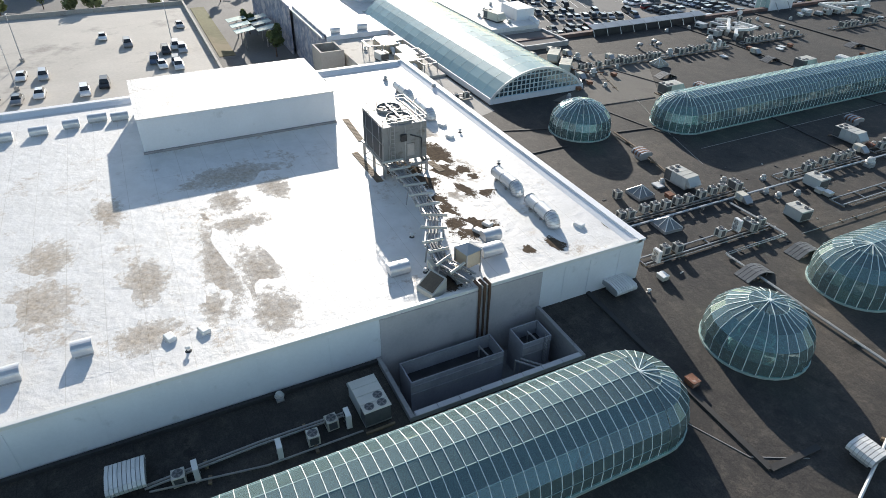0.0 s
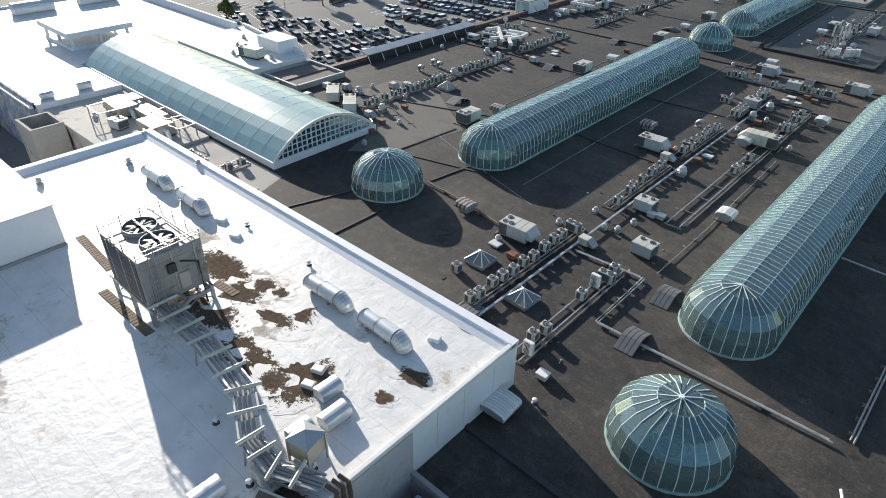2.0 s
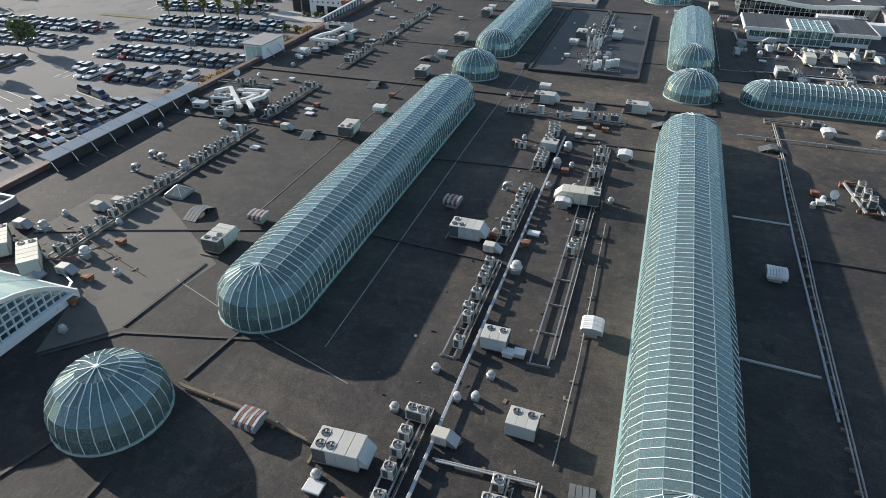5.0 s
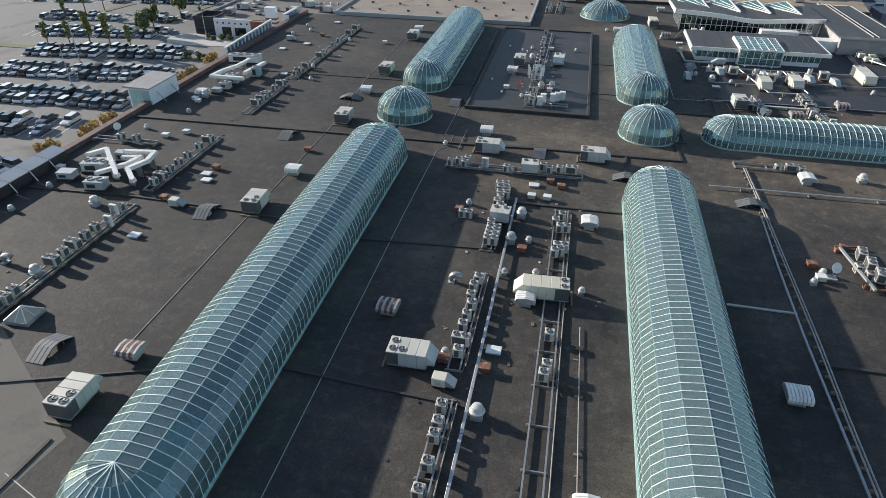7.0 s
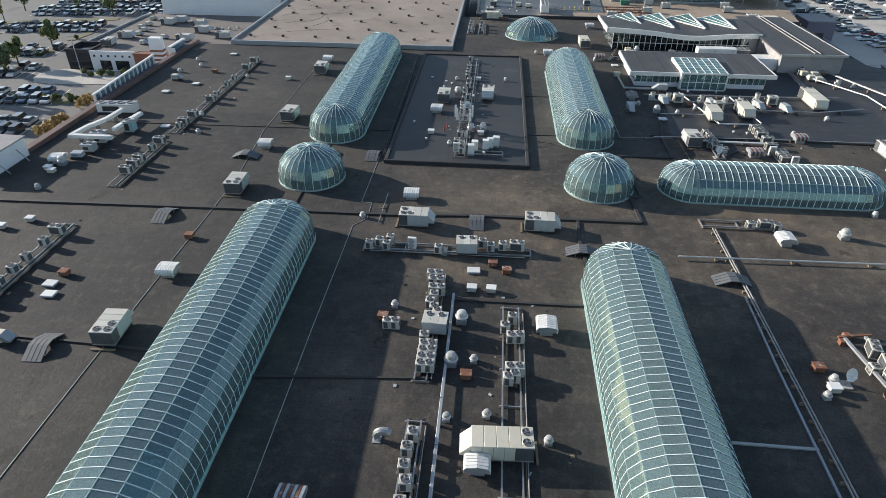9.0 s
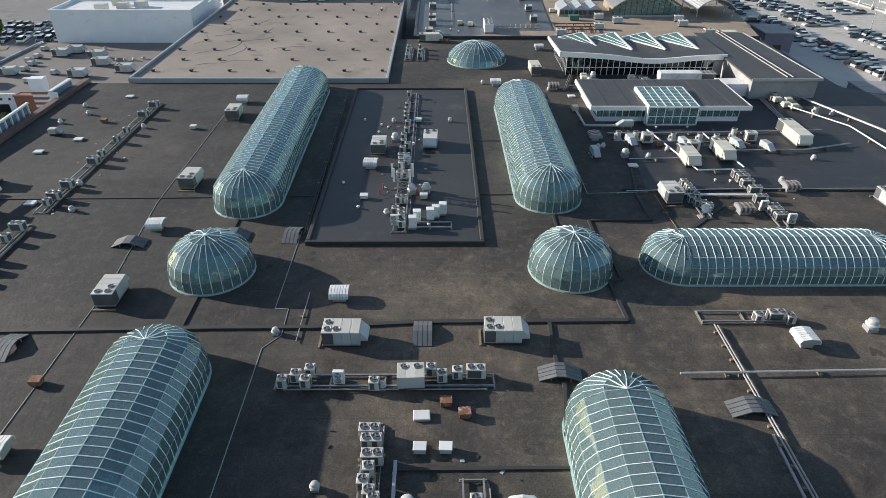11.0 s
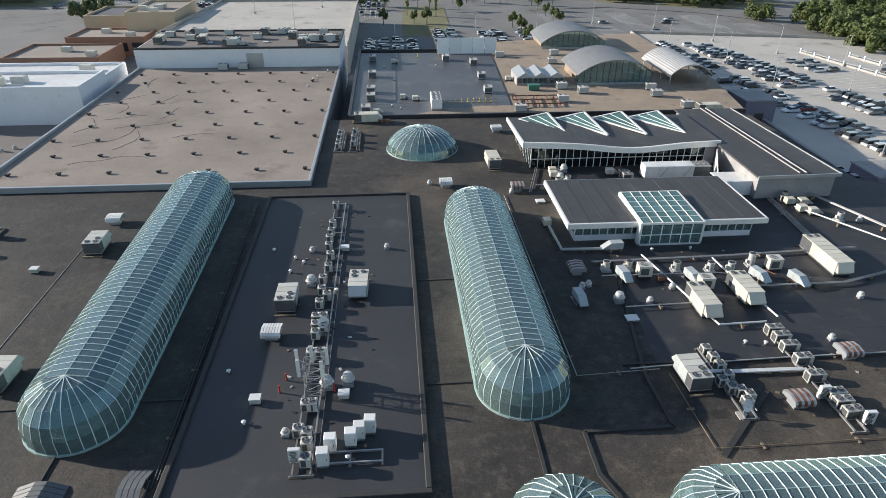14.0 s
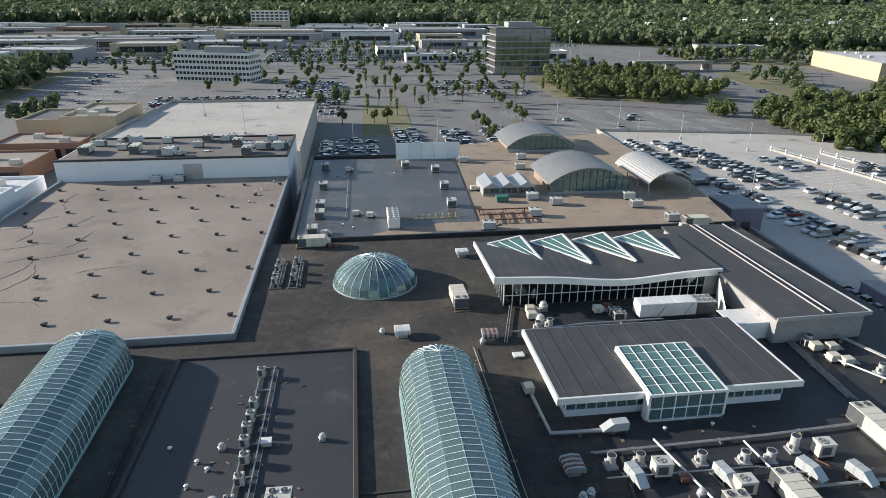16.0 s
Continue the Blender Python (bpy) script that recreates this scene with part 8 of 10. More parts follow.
# low roofs and plant beside the barrel roof
lowb = thing("low_block", "low block with brown flat roof and pale parapet", "building")
part("roof_sheet", Shape().box(-122.0, 74.0, -9.9, -112.2, 84.5, .5), M_DRAB, lowb)
for b in ((-122.3, 73.6, -9.9, -112.0, 74.0, 1.0), (-122.3, 84.5, -9.9, -112.0, 84.9, 1.0), (-122.4, 74.0, -9.9, -122.0, 84.5, 1.0), (-112.2, 74.0, 0, -111.8, 84.5, 1.0)):
    part("parapet", Shape().box(*b), M_COPING, lowb)
put("big", [(-98.4, 74.5, -40), (-104.4, 75.9, -40)])
put("mushL", [(-103.0, 80.6), (-94.0, 77.7)])
put("pent", [(-96.1, 72.7), (-93.4, 74.4), (-105.9, 80.2), (-108.7, 78.2), (-100.4, 86.6), (-98.8, 88.4), (-107.2, 72.7)])
put("rbox", [(-92.2, 81.1), (-88.8, 70.5), (-90.4, 74.2)])
put("mush", [(-89.7, 71.6), (-88.2, 76.0), (-95.7, 84.7), (-103.5, 84.2), (-86.3, 66.8)])
pipe_run([(-107.5, 77.8), (-98.9, 76.3), (-91.3, 73.0), (-89.3, 69.0)], .1, .4, M_STEEL, "pipes on stands beside the barrel roof", 3, 1)
pipe_run([(-102.3, 72.0), (-94.4, 76.6), (-92.9, 79.6)], .08, .6, M_RUST, "rusty pipes on stands beside the barrel roof", 3)
pipe_run([(-102.5, 82.6), (-85.5, 76.8)], .05, .1, M_TIMBER, "line of brown pipe supports", 1.6)
# strip between the white store and the barrel roof
rack(-94.0, 45.4, 51.5, 1.6)
rack(46.6, -103.5, -91.0, 1.4, along="x")
put("c1", [(-92.9, 46.5), (-92.9, 48.3), (-92.9, 50.3), (-96.4, 46.7), (-98.3, 46.8), (-100.3, 46.8)], .34)
put("vent", [(-86.9, 46.5), (-85.4, 47.7)])
setting("pale_lane", Shape().slab([(-104.4, 44.1), (-83.5, 44.1), (-86.5, 52.2), (-104.4, 52.2)], -.1, .012), M_CONCRETE, "pale dusty strip of roof beside the store", "roof")
setting("pale_field", Shape().slab([(-89.6, 71.6), (-86.4, 63.6), (-81.4, 69.0), (-79.4, 81.2), (-95.6, 92.2), (-104.2, 90.0), (-104.2, 72.0)], -.1, .01), mat("dusty_roof", (0.13, 0.12, 0.105), .9, 0, .18, .12, 3.0, .3, (.08, .075, .07), .6, .2), "paler dusty field of the roof", "roof")

# white-roofed block with painted wall west of the store
M_MURAL = mat("mottled_mural", (0.22, 0.25, 0.33), .8, 0, .5, .35, 1.6, .1, (.5, .48, .5), .52, .5)
west = thing("west_block", "white-roofed block with mottled blue painted wall", "building")
part("roof_sheet", Shape().slab([(-206, 37.4), (-133.5, 37.4), (-133.5, 52.2), (-150.2, 52.2), (-150.2, 71.8), (-150.2, 86), (-206, 86)], .8, 1.2), M_WHITE_ROOF, west)
part("wall", Shape().box(-206, 37.0, -9.9, -160, 37.4, 1.7), M_MURAL, west)
part("wall", Shape().box(-159.8, 38.0, -9.9, -133.5, 38.4, 1.7), M_MURAL, west)
part("wall", Shape().box(-133.5, 38.4, -9.9, -133.1, 52.2, 1.35), M_WHITE_WALL, west)
part("wall", Shape().box(-206.4, 37.4, -9.9, -206, 86, 1.7), M_WHITE_WALL, west)
part("core", Shape().box(-205.5, 38.6, -9.9, -150.6, 85.5, .8), M_WHITE_WALL, west)
part("parapet", Shape().box(-206, 86, -9.9, -150.2, 86.5, 2.8), M_WHITE_WALL, west)
annex = thing("stair_turret", "tan open-topped stair turret beside the painted wall", "turret")
for b in ((-129.2, 34.0, -9.9, -123.0, 34.4, 1.3), (-129.2, 38.4, -9.9, -123.0, 38.8, 1.3), (-129.2, 34.4, -9.9, -128.8, 38.4, 1.3), (-123.4, 34.4, -9.9, -123.0, 38.4, 1.3)):
    part("wall", Shape().box(*b), M_CONCRETE, annex)
part("well", Shape().box(-128.8, 34.4, -9.9, -123.4, 38.4, -1.0), M_DARK_METAL, annex)
M_COURT = mat("chalky_roof", (0.5, 0.47, 0.42), .85, 0, .15, .2, 3.0, .2, (.3, .27, .23), .6, .4)
setting("court_roof", Shape().box(-133.1, 39.2, -9.9, -104.7, 52.2, 0.4), M_COURT, "pale service roof between store and barrel roof", "roof")
for x, y, w, d, h in ((-123, 47.6, 3.2, 1.6, 1.8), (-116.5, 49.4, 3.6, 1.4, 1.5), (-125.0, 50.4, 1.8, 1.2, 1.4), (-111.0, 47.4, 2.6, 1.8, 2.0)):
    u = thing("air_handler", "tan sheet-metal air handler on the service roof", "air handler", "plant on the service roof", m=pose(x, y, .4))
    part("body", Shape().box(-w, -d, .3, w, d, h, .15), M_TAN_PANE, u)
    part("skid", Shape().box(-w + .2, -d + .2, 0, w - .2, d - .2, .3), M_DARK_METAL, u)
    part("duct", Shape().tube([(w, 0, h * .6), (w + .8, 0, h * .6), (w + 1.2, 0, .1)], .4, 10), M_DUCT, u)
put("mush", [(-124.0, 43.6), (-125.1, 46.7), (-118.2, 43.8), (-107.6, 44.6)], .4)
monitor = thing("roof_monitor", "raised white roof lantern on posts", "lantern", m=pose(-166, 60.5, 1.2, 0, 0, 0))
part("base", Shape().box(-7, -6, 0, 7, 6, .6), M_WHITE_WALL, monitor)
part("roof", Shape().box(-7.6, -6.6, 2.6, 7.6, 6.6, 3.6, .1), M_WHITE_WALL, monitor)
for x in (-6.6, 0, 6.6):
    for y in (-5.6, 0, 5.6):
        part("post", Shape().box(x - .25, y - .25, .6, x + .25, y + .25, 2.6), M_WHITE_WALL, monitor)
for k in range(3):
    barrel_hood(-198, 46 + 15 * k, 90, 9.0, 3.0, 2.6, 1.2)
barrel_hood(-135.8, 47.2, 90, 2.2, 1.2, 1.3, 1.2)
barrel_hood(-135.4, 41.0, 90, 2.0, 1.2, 1.2, 1.2)
shed2 = thing("white_annexe", "white-roofed annexe with parapet beside the lot", "building")
part("roof_sheet", Shape().slab([(-150.2, 72), (-122.6, 72), (-122.6, 84), (-150.2, 88)], -9.9, 1.8), M_WHITE_ROOF, shed2)
part("parapet", Shape().beam((-150.2, 88, 1.9), (-122.6, 84, 1.9), .5, 1.2), M_WHITE_WALL, shed2)
part("turret", Shape().box(-134, 81.0, 1.8, -127, 85.6, 4.2), M_WHITE_WALL, shed2)
put("big", [(-129.3, 76.3, 10)], 1.8)
put("mush", [(-137.5, 78.4), (-141.7, 82.5), (-125.8, 78.4), (-133.4, 74.8)], 1.8)
# glazed canopies on the drive
for k in range(6):
    x, y = -180 + 5.6 * (k // 2), 27.5 + 5.4 * (k % 2)
    cp = thing("glass_canopy", "tilted blue glass canopy on a post", "canopy", "glass canopies at the drive", m=pose(x, y, GROUND))
    part("post", Shape().tube([(0, 0, 0), (0, 0, 4.6)], .15, 8), M_STEEL, cp)
    part("glass", Shape().add([(-2.5, -2.4, 4.3), (2.5, -2.4, 4.7), (2.5, 2.4, 5.4), (-2.5, 2.4, 5.0), (-2.5, -2.4, 4.36), (2.5, -2.4, 4.76), (2.5, 2.4, 5.46), (-2.5, 2.4, 5.06)], [(3, 2, 1, 0), (4, 5, 6, 7), (0, 1, 5, 4), (1, 2, 6, 5), (2, 3, 7, 6), (3, 0, 4, 7)]), M_FROSTED, cp)

# ---- barriers and stair house on the parking deck ----
for k, (a, b, n) in enumerate((((121.0, 343.0), (134.5, 266.0), 13), ((107.0, 350.0), (122.5, 266.0), 14))):
    bar = thing("deck_barrier", "concrete deck barrier with pale posts and rails", "barrier", "deck barriers")
    part("upstand", Shape().beam((*a, DECK + .3), (*b, DECK + .3), .3, .6), M_CONCRETE, bar)
    part("rail", Shape().beam((*a, DECK + 1.1), (*b, DECK + 1.1), .12, .12), M_COPING, bar)
    for j in range(n):
        t = j / (n - 1)
        x, y = a[0] + (b[0] - a[0]) * t, a[1] + (b[1] - a[1]) * t
        part("post", Shape().box(x - .3, y - .3, DECK, x + .3, y + .3, DECK + 1.7), M_WHITE_WALL, bar)
M_PLUM = mat("plum_panel", (0.16, 0.15, 0.2), .6, 0, .1, .3, 4.0, .05)
for x, y, w, d, h in ((50.0, 279, 4, 5, 5.5), (55.5, 235, 5, 4, 3.2)):
    st = thing("stair_house", "grey-purple stair house at the deck edge", "stair house", "", "", pose(x, y, DECK))
    part("wall", Shape().box(-w, -d, 0, w, d, h), M_PLUM, st)
    part("roof", Shape().box(-w - .2, -d - .2, h, w + .2, d + .2, h + .25), M_GREY_WALL, st)
    part("opening", Shape().box(-1.2, -d - .03, 0, 1.2, -d, 2.4), M_DARK_METAL, st)
setting("deck_wall", Shape().slab([(47.6, 205), (48.3, 205), (52.2, 284), (51.5, 284)], GROUND, DECK + 1.1), M_GREY_WALL, "grey side wall of the parking deck", "wall")

# open steel frames and plant on the service roof
for x, y, w, d, h in ((-121.0, 44.0, 2.2, 1.4, 2.2), (-112.5, 50.0, 2.4, 1.2, 2.0), (-107.6, 49.6, 1.6, 1.4, 1.8)):
    fr = thing("plant_frame", "open grey steel frame over the service roof", "frame", "steel frames", m=pose(x, y, .4, 0, 0, jig.uniform(-8, 8)))
    for sx in (-1, 1):
        for sy in (-1, 1):
            part("post", Shape().box(sx * w - .07, sy * d - .07, 0, sx * w + .07, sy * d + .07, h), M_STEEL, fr)
        part("beam", Shape().box(sx * w - .06, -d, h, sx * w + .06, d, h + .12), M_STEEL, fr)
        part("beam", Shape().box(-w, sx * d - .06, h + .01, w, sx * d + .06, h + .13), M_STEEL, fr)
        part("brace", Shape().beam((-w, sx * d, .1), (w, sx * d, h), .07, .07), M_STEEL, fr)
put("sq", [(-117.0, 44.4, 10), (-109.4, 46.2, 80)], .4)

# newer blue-black sheet round the pavilion
setting("roof_sheet_newer", Shape().slab([(-15.4, 175.2), (43.8, 174.8), (43.8, 213.8), (36.6, 219.5), (36.2, 225.4), (-13.6, 225.4), (-13.4, 195)], -.05, .006), mat("newer_membrane", (0.027, 0.028, 0.032), .6, 0, .25, .12, 3.0, .3, (.06, .056, .052), .6, .3), "newer blue-black roof sheet", "roof")
for k in range(9):
    y = 179.5 + 5.1 * k
    setting("roof_lap_%d" % (k + 1), Shape().box(-13.2, y, .004, 43.6, y + .12, .016), M_SLATE_ROOF, "lap joint of the newer roof sheet", "joint")

# small litter of the roofs: offcuts, pads, weights
crumbs = random.Random(21)
for nm, mt, label, n in (("roof_litter", M_TIMBER, "brown timber offcuts and pads lying on the roof", 130), ("roof_scraps", M_FANCAP, "pale scraps and weights lying on the roof", 36), ("roof_pads", M_DARK_METAL, "dark rubber pads lying on the roof", 130)):
    s = Shape()
    for _ in range(n):
        lane_x, spread = crumbs.choice(((-50.3, 3.0), (-42.4, 2.0), (-98, 3.2), (-5.0, 7.0), (-49, 2.6)))
        x = crumbs.gauss(lane_x, spread)
        y = crumbs.uniform(165, 212) if lane_x == -5.0 else crumbs.uniform(164, 214) if lane_x == -49 else crumbs.uniform(48, 132)
        if lane_x == -98:
            y = crumbs.uniform(77, 212)
        if -66.5 > x > -75.5 or -24.5 > x > -34.5 or (x < -104 and y < 72) or (lane_x == -50.3 and y < 46) or x < -114:
            continue
        z = .29 if (lane_x == -49 and -59.5 < x < -39.5) else 0
        w, d, h = crumbs.uniform(.05, .16), crumbs.uniform(.05, .26), crumbs.uniform(.03, .1)
        a = crumbs.uniform(0, 3.14)
        c, q = math.cos(a), math.sin(a)
        base = [(x + c * u - q * v, y + q * u + c * v) for u, v in ((-w, -d), (w, -d), (w, d), (-w, d))]
        s.add([(*p, z) for p in base] + [(*p, z + h) for p in base], [(4, 5, 6, 7), (0, 1, 5, 4), (1, 2, 6, 5), (2, 3, 7, 6), (3, 0, 4, 7)])
    tagged(part(nm, s, mt), label, "litter", "", "stuff")

# plant along the long white storey
for k in range(13):
    x, y = -104 + 3.8 * k + crumbs.uniform(-.8, .8), crumbs.choice((305.5, 310, 315, 321))
    put(crumbs.choice(("rtu", "sq", "pent", "big")), [(x, y, crumbs.choice((0, 90, 180)))], 5.4)

put("ramp", [(-70.6, 162.8, 0), (-63.3, 162.9, 90)])

# ---- parked cars ----
def car_paint():
    m = bpy.data.materials.new("car_paint")
    nt, ns, ln, bs = nodes_of(m)
    info = ns.new("ShaderNodeObjectInfo")
    r = ramp(nt, info.outputs["Random"], [(0.0, (0.02, 0.02, 0.023)), (0.14, (0.07, 0.075, 0.085)), (0.3, (0.22, 0.23, 0.24)), (0.44, (0.48, 0.49, 0.5)), (0.62, (0.8, 0.8, 0.79)), (0.85, (0.07, 0.11, 0.18)), (0.95, (0.22, 0.03, 0.03)), (0.975, (0.2, 0.17, 0.13))])
    ns[r.node.name].color_ramp.interpolation = "CONSTANT"
    ln.new(r, bs.inputs["Base Color"])
    bs.inputs["Roughness"].default_value, bs.inputs["Metallic"].default_value = 0.28, 0.25
    bs.inputs["Coat Weight"].default_value = 0.6
    return m


M_CAR = car_paint()
M_CARGLASS = mat("car_glass", (0.02, 0.023, 0.026), 0.06, 0.0, 0.05, 1.0, 5.0, 0.0)
M_TYRE = mat("tyre_rubber", (0.02, 0.02, 0.02), 0.8, 0, 0.1, 2.0, 9.0, 0.1)


def car_shapes(suv):
    """Body and glass of a car along x, and one wheel."""
    L, W, H = (4.75, 1.9, 1.72) if suv else (4.7, 1.82, 1.45)
    belt = 0.98 if suv else 0.92
    side = [(-L / 2, .45), (-L / 2 + .05, .8), (-L / 2 + .25, belt), (L / 2 - 1.35, belt), (L / 2 - .3, .82), (L / 2, .62), (L / 2, .32), (-L / 2 + .1, .28)]
    body = Shape()
    n = len(side)
    rows = []
    for y, k in ((-W / 2, .96), (-W / 2 + .12, 1.0), (W / 2 - .12, 1.0), (W / 2, .96)):
        rows.append([(x * (0.985 if abs(y) > W / 2 - .05 else 1.0), y, z if abs(y) < W / 2 - .05 else .3 + (z - .3) * k) for x, z in side])
    for a, b in zip(rows, rows[1:]):
        body.add(a + b, [(i, (i + 1) % n, n + (i + 1) % n, n + i) for i in range(n)])
    body.add(rows[0], [tuple(range(n))])
    body.add(rows[-1], [tuple(range(n - 1, -1, -1))])
    r0, r1 = (-L / 2 + .55, .75) if suv else (-1.0, .45)
    b0, b1 = (-L / 2 + .15, L / 2 - 1.3) if suv else (-L / 2 + .55, L / 2 - 1.3)
    w0, w1 = W / 2 - .06, W / 2 - .28
    body.add([(r0, -w1, H - .04), (r1, -w1, H - .05), (r1, w1, H - .05), (r0, w1, H - .04), (r0, -w1, H), (r1, -w1, H - .01), (r1, w1, H - .01), (r0, w1, H)],
             [(3, 2, 1, 0), (4, 5, 6, 7), (0, 1, 5, 4), (1, 2, 6, 5), (2, 3, 7, 6), (3, 0, 4, 7)])
    glass = Shape().add([(b0, -w0, belt - .02), (b1, -w0, belt - .02), (b1, w0, belt - .02), (b0, w0, belt - .02), (r0, -w1, H - .04), (r1, -w1, H - .05), (r1, w1, H - .05), (r0, w1, H - .04)],
                        [(4, 5, 6, 7), (0, 1, 5, 4), (1, 2, 6, 5), (2, 3, 7, 6), (3, 0, 4, 7)])
    wheel = Shape().tube([(0, -.11, 0), (0, .11, 0)], .33, 12)
    spots = [(sx * L * .3, sy * (W / 2 - .12), .33) for sx in (-1, 1) for sy in (-1, 1)]
    return body, glass, wheel, spots


CAR_MESH = {}
for suv in (False, True):
    b, g, w, spots = car_shapes(suv)
    CAR_MESH[suv] = (b.mesh("car", M_CAR, True), g.mesh("glazing", M_CARGLASS), w.mesh("wheel", M_TYRE), spots, b, g)
lot = random.Random(11)


def whole_car(suv):
    """A car seen from far: one mesh with paint, glass and tyres."""
    b, g, w, spots = car_shapes(suv)
    verts, faces, slots = list(b.v) + [v for v in g.v], list(b.f) + [tuple(i + len(b.v) for i in q) for q in g.f], [0] * len(b.f) + [1] * len(g.f)
    for x, y, z in spots:
        n = len(verts)
        verts += [(vx + x, vy + y, vz + z) for vx, vy, vz in w.v]
        faces += [tuple(i + n for i in q) for q in w.f]
        slots += [2] * len(w.f)
    me = bpy.data.meshes.new("car")
    me.from_pydata([tuple(v) for v in verts], [], faces)
    for m in (M_CAR, M_CARGLASS, M_TYRE):
        me.materials.append(m)
    me.polygons.foreach_set("material_index", slots)
    return me


WHOLE = {False: whole_car(False), True: whole_car(True)}


def plain_car(x, y, z, yaw, suv):
    ob = tagged(new("car", WHOLE[suv]), "parked family car with dark windows" if not suv else "parked sport utility car with dark windows", "car", "parked cars")
    ob.matrix_basis = pose(x, y, z, 0, 0, yaw)


def car(x, y, z, yaw, suv):
    body, glass, wheel, spots = CAR_MESH[suv][:4]
    ob = tagged(new("car", body), "parked family car with dark windows" if not suv else "parked sport utility car with dark windows", "car", "parked cars")
    ob.matrix_basis = pose(x, y, z, 0, 0, yaw)
    part("glazing", glass, M_CARGLASS, ob, "dark car windows")
    for s in spots:
        part("wheel", wheel, M_TYRE, ob, m=pose(*s))


far_cars = []


def row(x, y, ang, n, z, fill=0.85, near=True, pitch=2.65, double=True, nose=90):
    """A row of bays from (x, y) in direction ang; double: nose to nose on both sides of the line."""
    c, s = math.cos(radians(ang)), math.sin(radians(ang))
    for k in range(n):
        for side in ((-1, 1) if double else (1,)):
            if lot.random() > fill:
                continue
            d = 2.75 * side + lot.uniform(-.25, .25)
            px, py = x + c * pitch * k - s * d, y + s * pitch * k + c * d
            yaw = ang + nose + (0 if lot.random() < .5 else 180) + lot.uniform(-2, 2)
            suv = lot.random() < .5
            if near == 2:
                car(px, py, z, yaw, suv)
            elif near:
                plain_car(px, py, z, yaw, suv)
            else:
                far_cars.append((px, py, z, yaw, suv))
    for k in range(n + 1):
        px, py = x + c * pitch * (k - .5), y + s * pitch * (k - .5)
        L = 5.2
        a = (px - s * L, py + c * L) if double else (px, py)
        b = (px + s * L, py - c * L) if double else (px - s * L, py + c * L)
        LINES.beam((*a, z + .012), (*b, z + .012), .2, .012)


LINES = Shape()
# lot west of the mall
row(-190, 204, 8, 17, GROUND, .93, 1)
row(-188, 187.5, 5, 18, GROUND, .95, 1)
row(-180, 171.0, 4, 17, GROUND, .95, 1)
row(-176, 154.5, 5, 13, GROUND, .7, 1)
row(-151.5, 104, 77, 15, GROUND, .94, 1)
row(-169.0, 107, 73, 15, GROUND, .82, 1)
row(-185.5, 105, 73, 13, GROUND, .5, 0)
row(-203.0, 104, 74, 10, GROUND, .35, 0)
for k in range(14):
    LINES.beam((-168 + .9 * k, 92 + .5 * k, GROUND + .012), (-163 + .9 * k, 97.5 + .5 * k, GROUND + .012), .2, .012)
row(-205, 222, 8, 16, GROUND, .7, 0)
row(-215, 240, 8, 18, GROUND, .4, 0)
row(-199, 269, 8, 11, GROUND, .92, 0)
row(-204, 291, 8, 17, GROUND, .9, 0)
row(-204, 306, 8, 17, GROUND, .8, 0)
row(-240, 262, 8, 22, GROUND, .4, 0)
row(-240, 187, 5, 16, GROUND, .85, 0)
row(-240, 171, 4, 18, GROUND, .8, 0)
row(-235, 150, 5, 17, GROUND, .5, 0)
row(-225, 122, 20, 10, GROUND, .25, 0)
# parking deck beside the mall
row(54.0, 229, 99, 24, DECK, .9, 1, 2.65, False)
row(75.5, 225, 99, 30, DECK, .85, 1)
row(62.5, 306, 93, 24, DECK, .55, 0)
row(78.5, 306, 95, 24, DECK, .55, 0)
row(94.5, 235, 99, 46, DECK, .62, 0)
row(108.5, 266, 99, 28, DECK, .32, 0)
row(130.5, 266, 99, 26, DECK, .2, 0)
# deck beyond the white store
for x, y in ((-177, -4.6), (-169, 0.5), (-160, 8.0), (-163, 10.5), (-160, 11.6), (-154, 5.0), (-150, 6.2), (-151, 9.2), (-148, 9.4), (-153, -20.5), (-152, -16.5), (-140, -24.5), (-139, -20.5), (-141, -16.8), (-139, -9.0), (-142, -5.4), (-181, 13.5)):
    car(x, y, -6.0, 0 + lot.uniform(-4, 4), lot.random() < .5)
# lots north of the mall
for x, n, f in ((-47, 13, .6), (-36, 14, .8), (-19, 22, .9), (0, 20, .9), (16.5, 20, .85)):
    row(x, 352, 90.5, n, GROUND, f, 0)
for x, y, n in ((36, 394, 20), (53, 394, 20), (70, 392, 21), (87, 390, 21), (104, 388, 20), (120, 392, 10)):
    row(x, y, 91, n, GROUND, .02, 0)
for y, f in ((462, .25), (478, .75), (494, .7), (446, .12)):
    row(-140, y, 0, 36, GROUND, f, 0)
for y, f in ((470, .04), (488, .05), (506, .05), (524, .06), (542, .05), (560, .08), (578, .1), (596, .12)):
    row(-208 - (y - 470) * .1, y, 0, 20, GROUND, f, 0)
for y in (500, 520, 540, 560):
    row(-82, y, 0, 14, GROUND, .5, 0)
for y in (505, 528, 552):
    row(10, y, 0, 20, GROUND, .45, 0)
for y in (700, 716, 732, 748, 764, 780, 796):
    row(-112, y, 0, 46, GROUND, .92, 0)
for k in range(5):
    row(28, 690 + 16 * k, 0, 20, GROUND, .6, 0)
setting("bay_lines", LINES, mat("road_paint", (0.7, 0.69, 0.65), 0.8, 0, 0.15, 0.8, 4.0, 0.0), "white painted parking bay lines", "markings", "stuff")


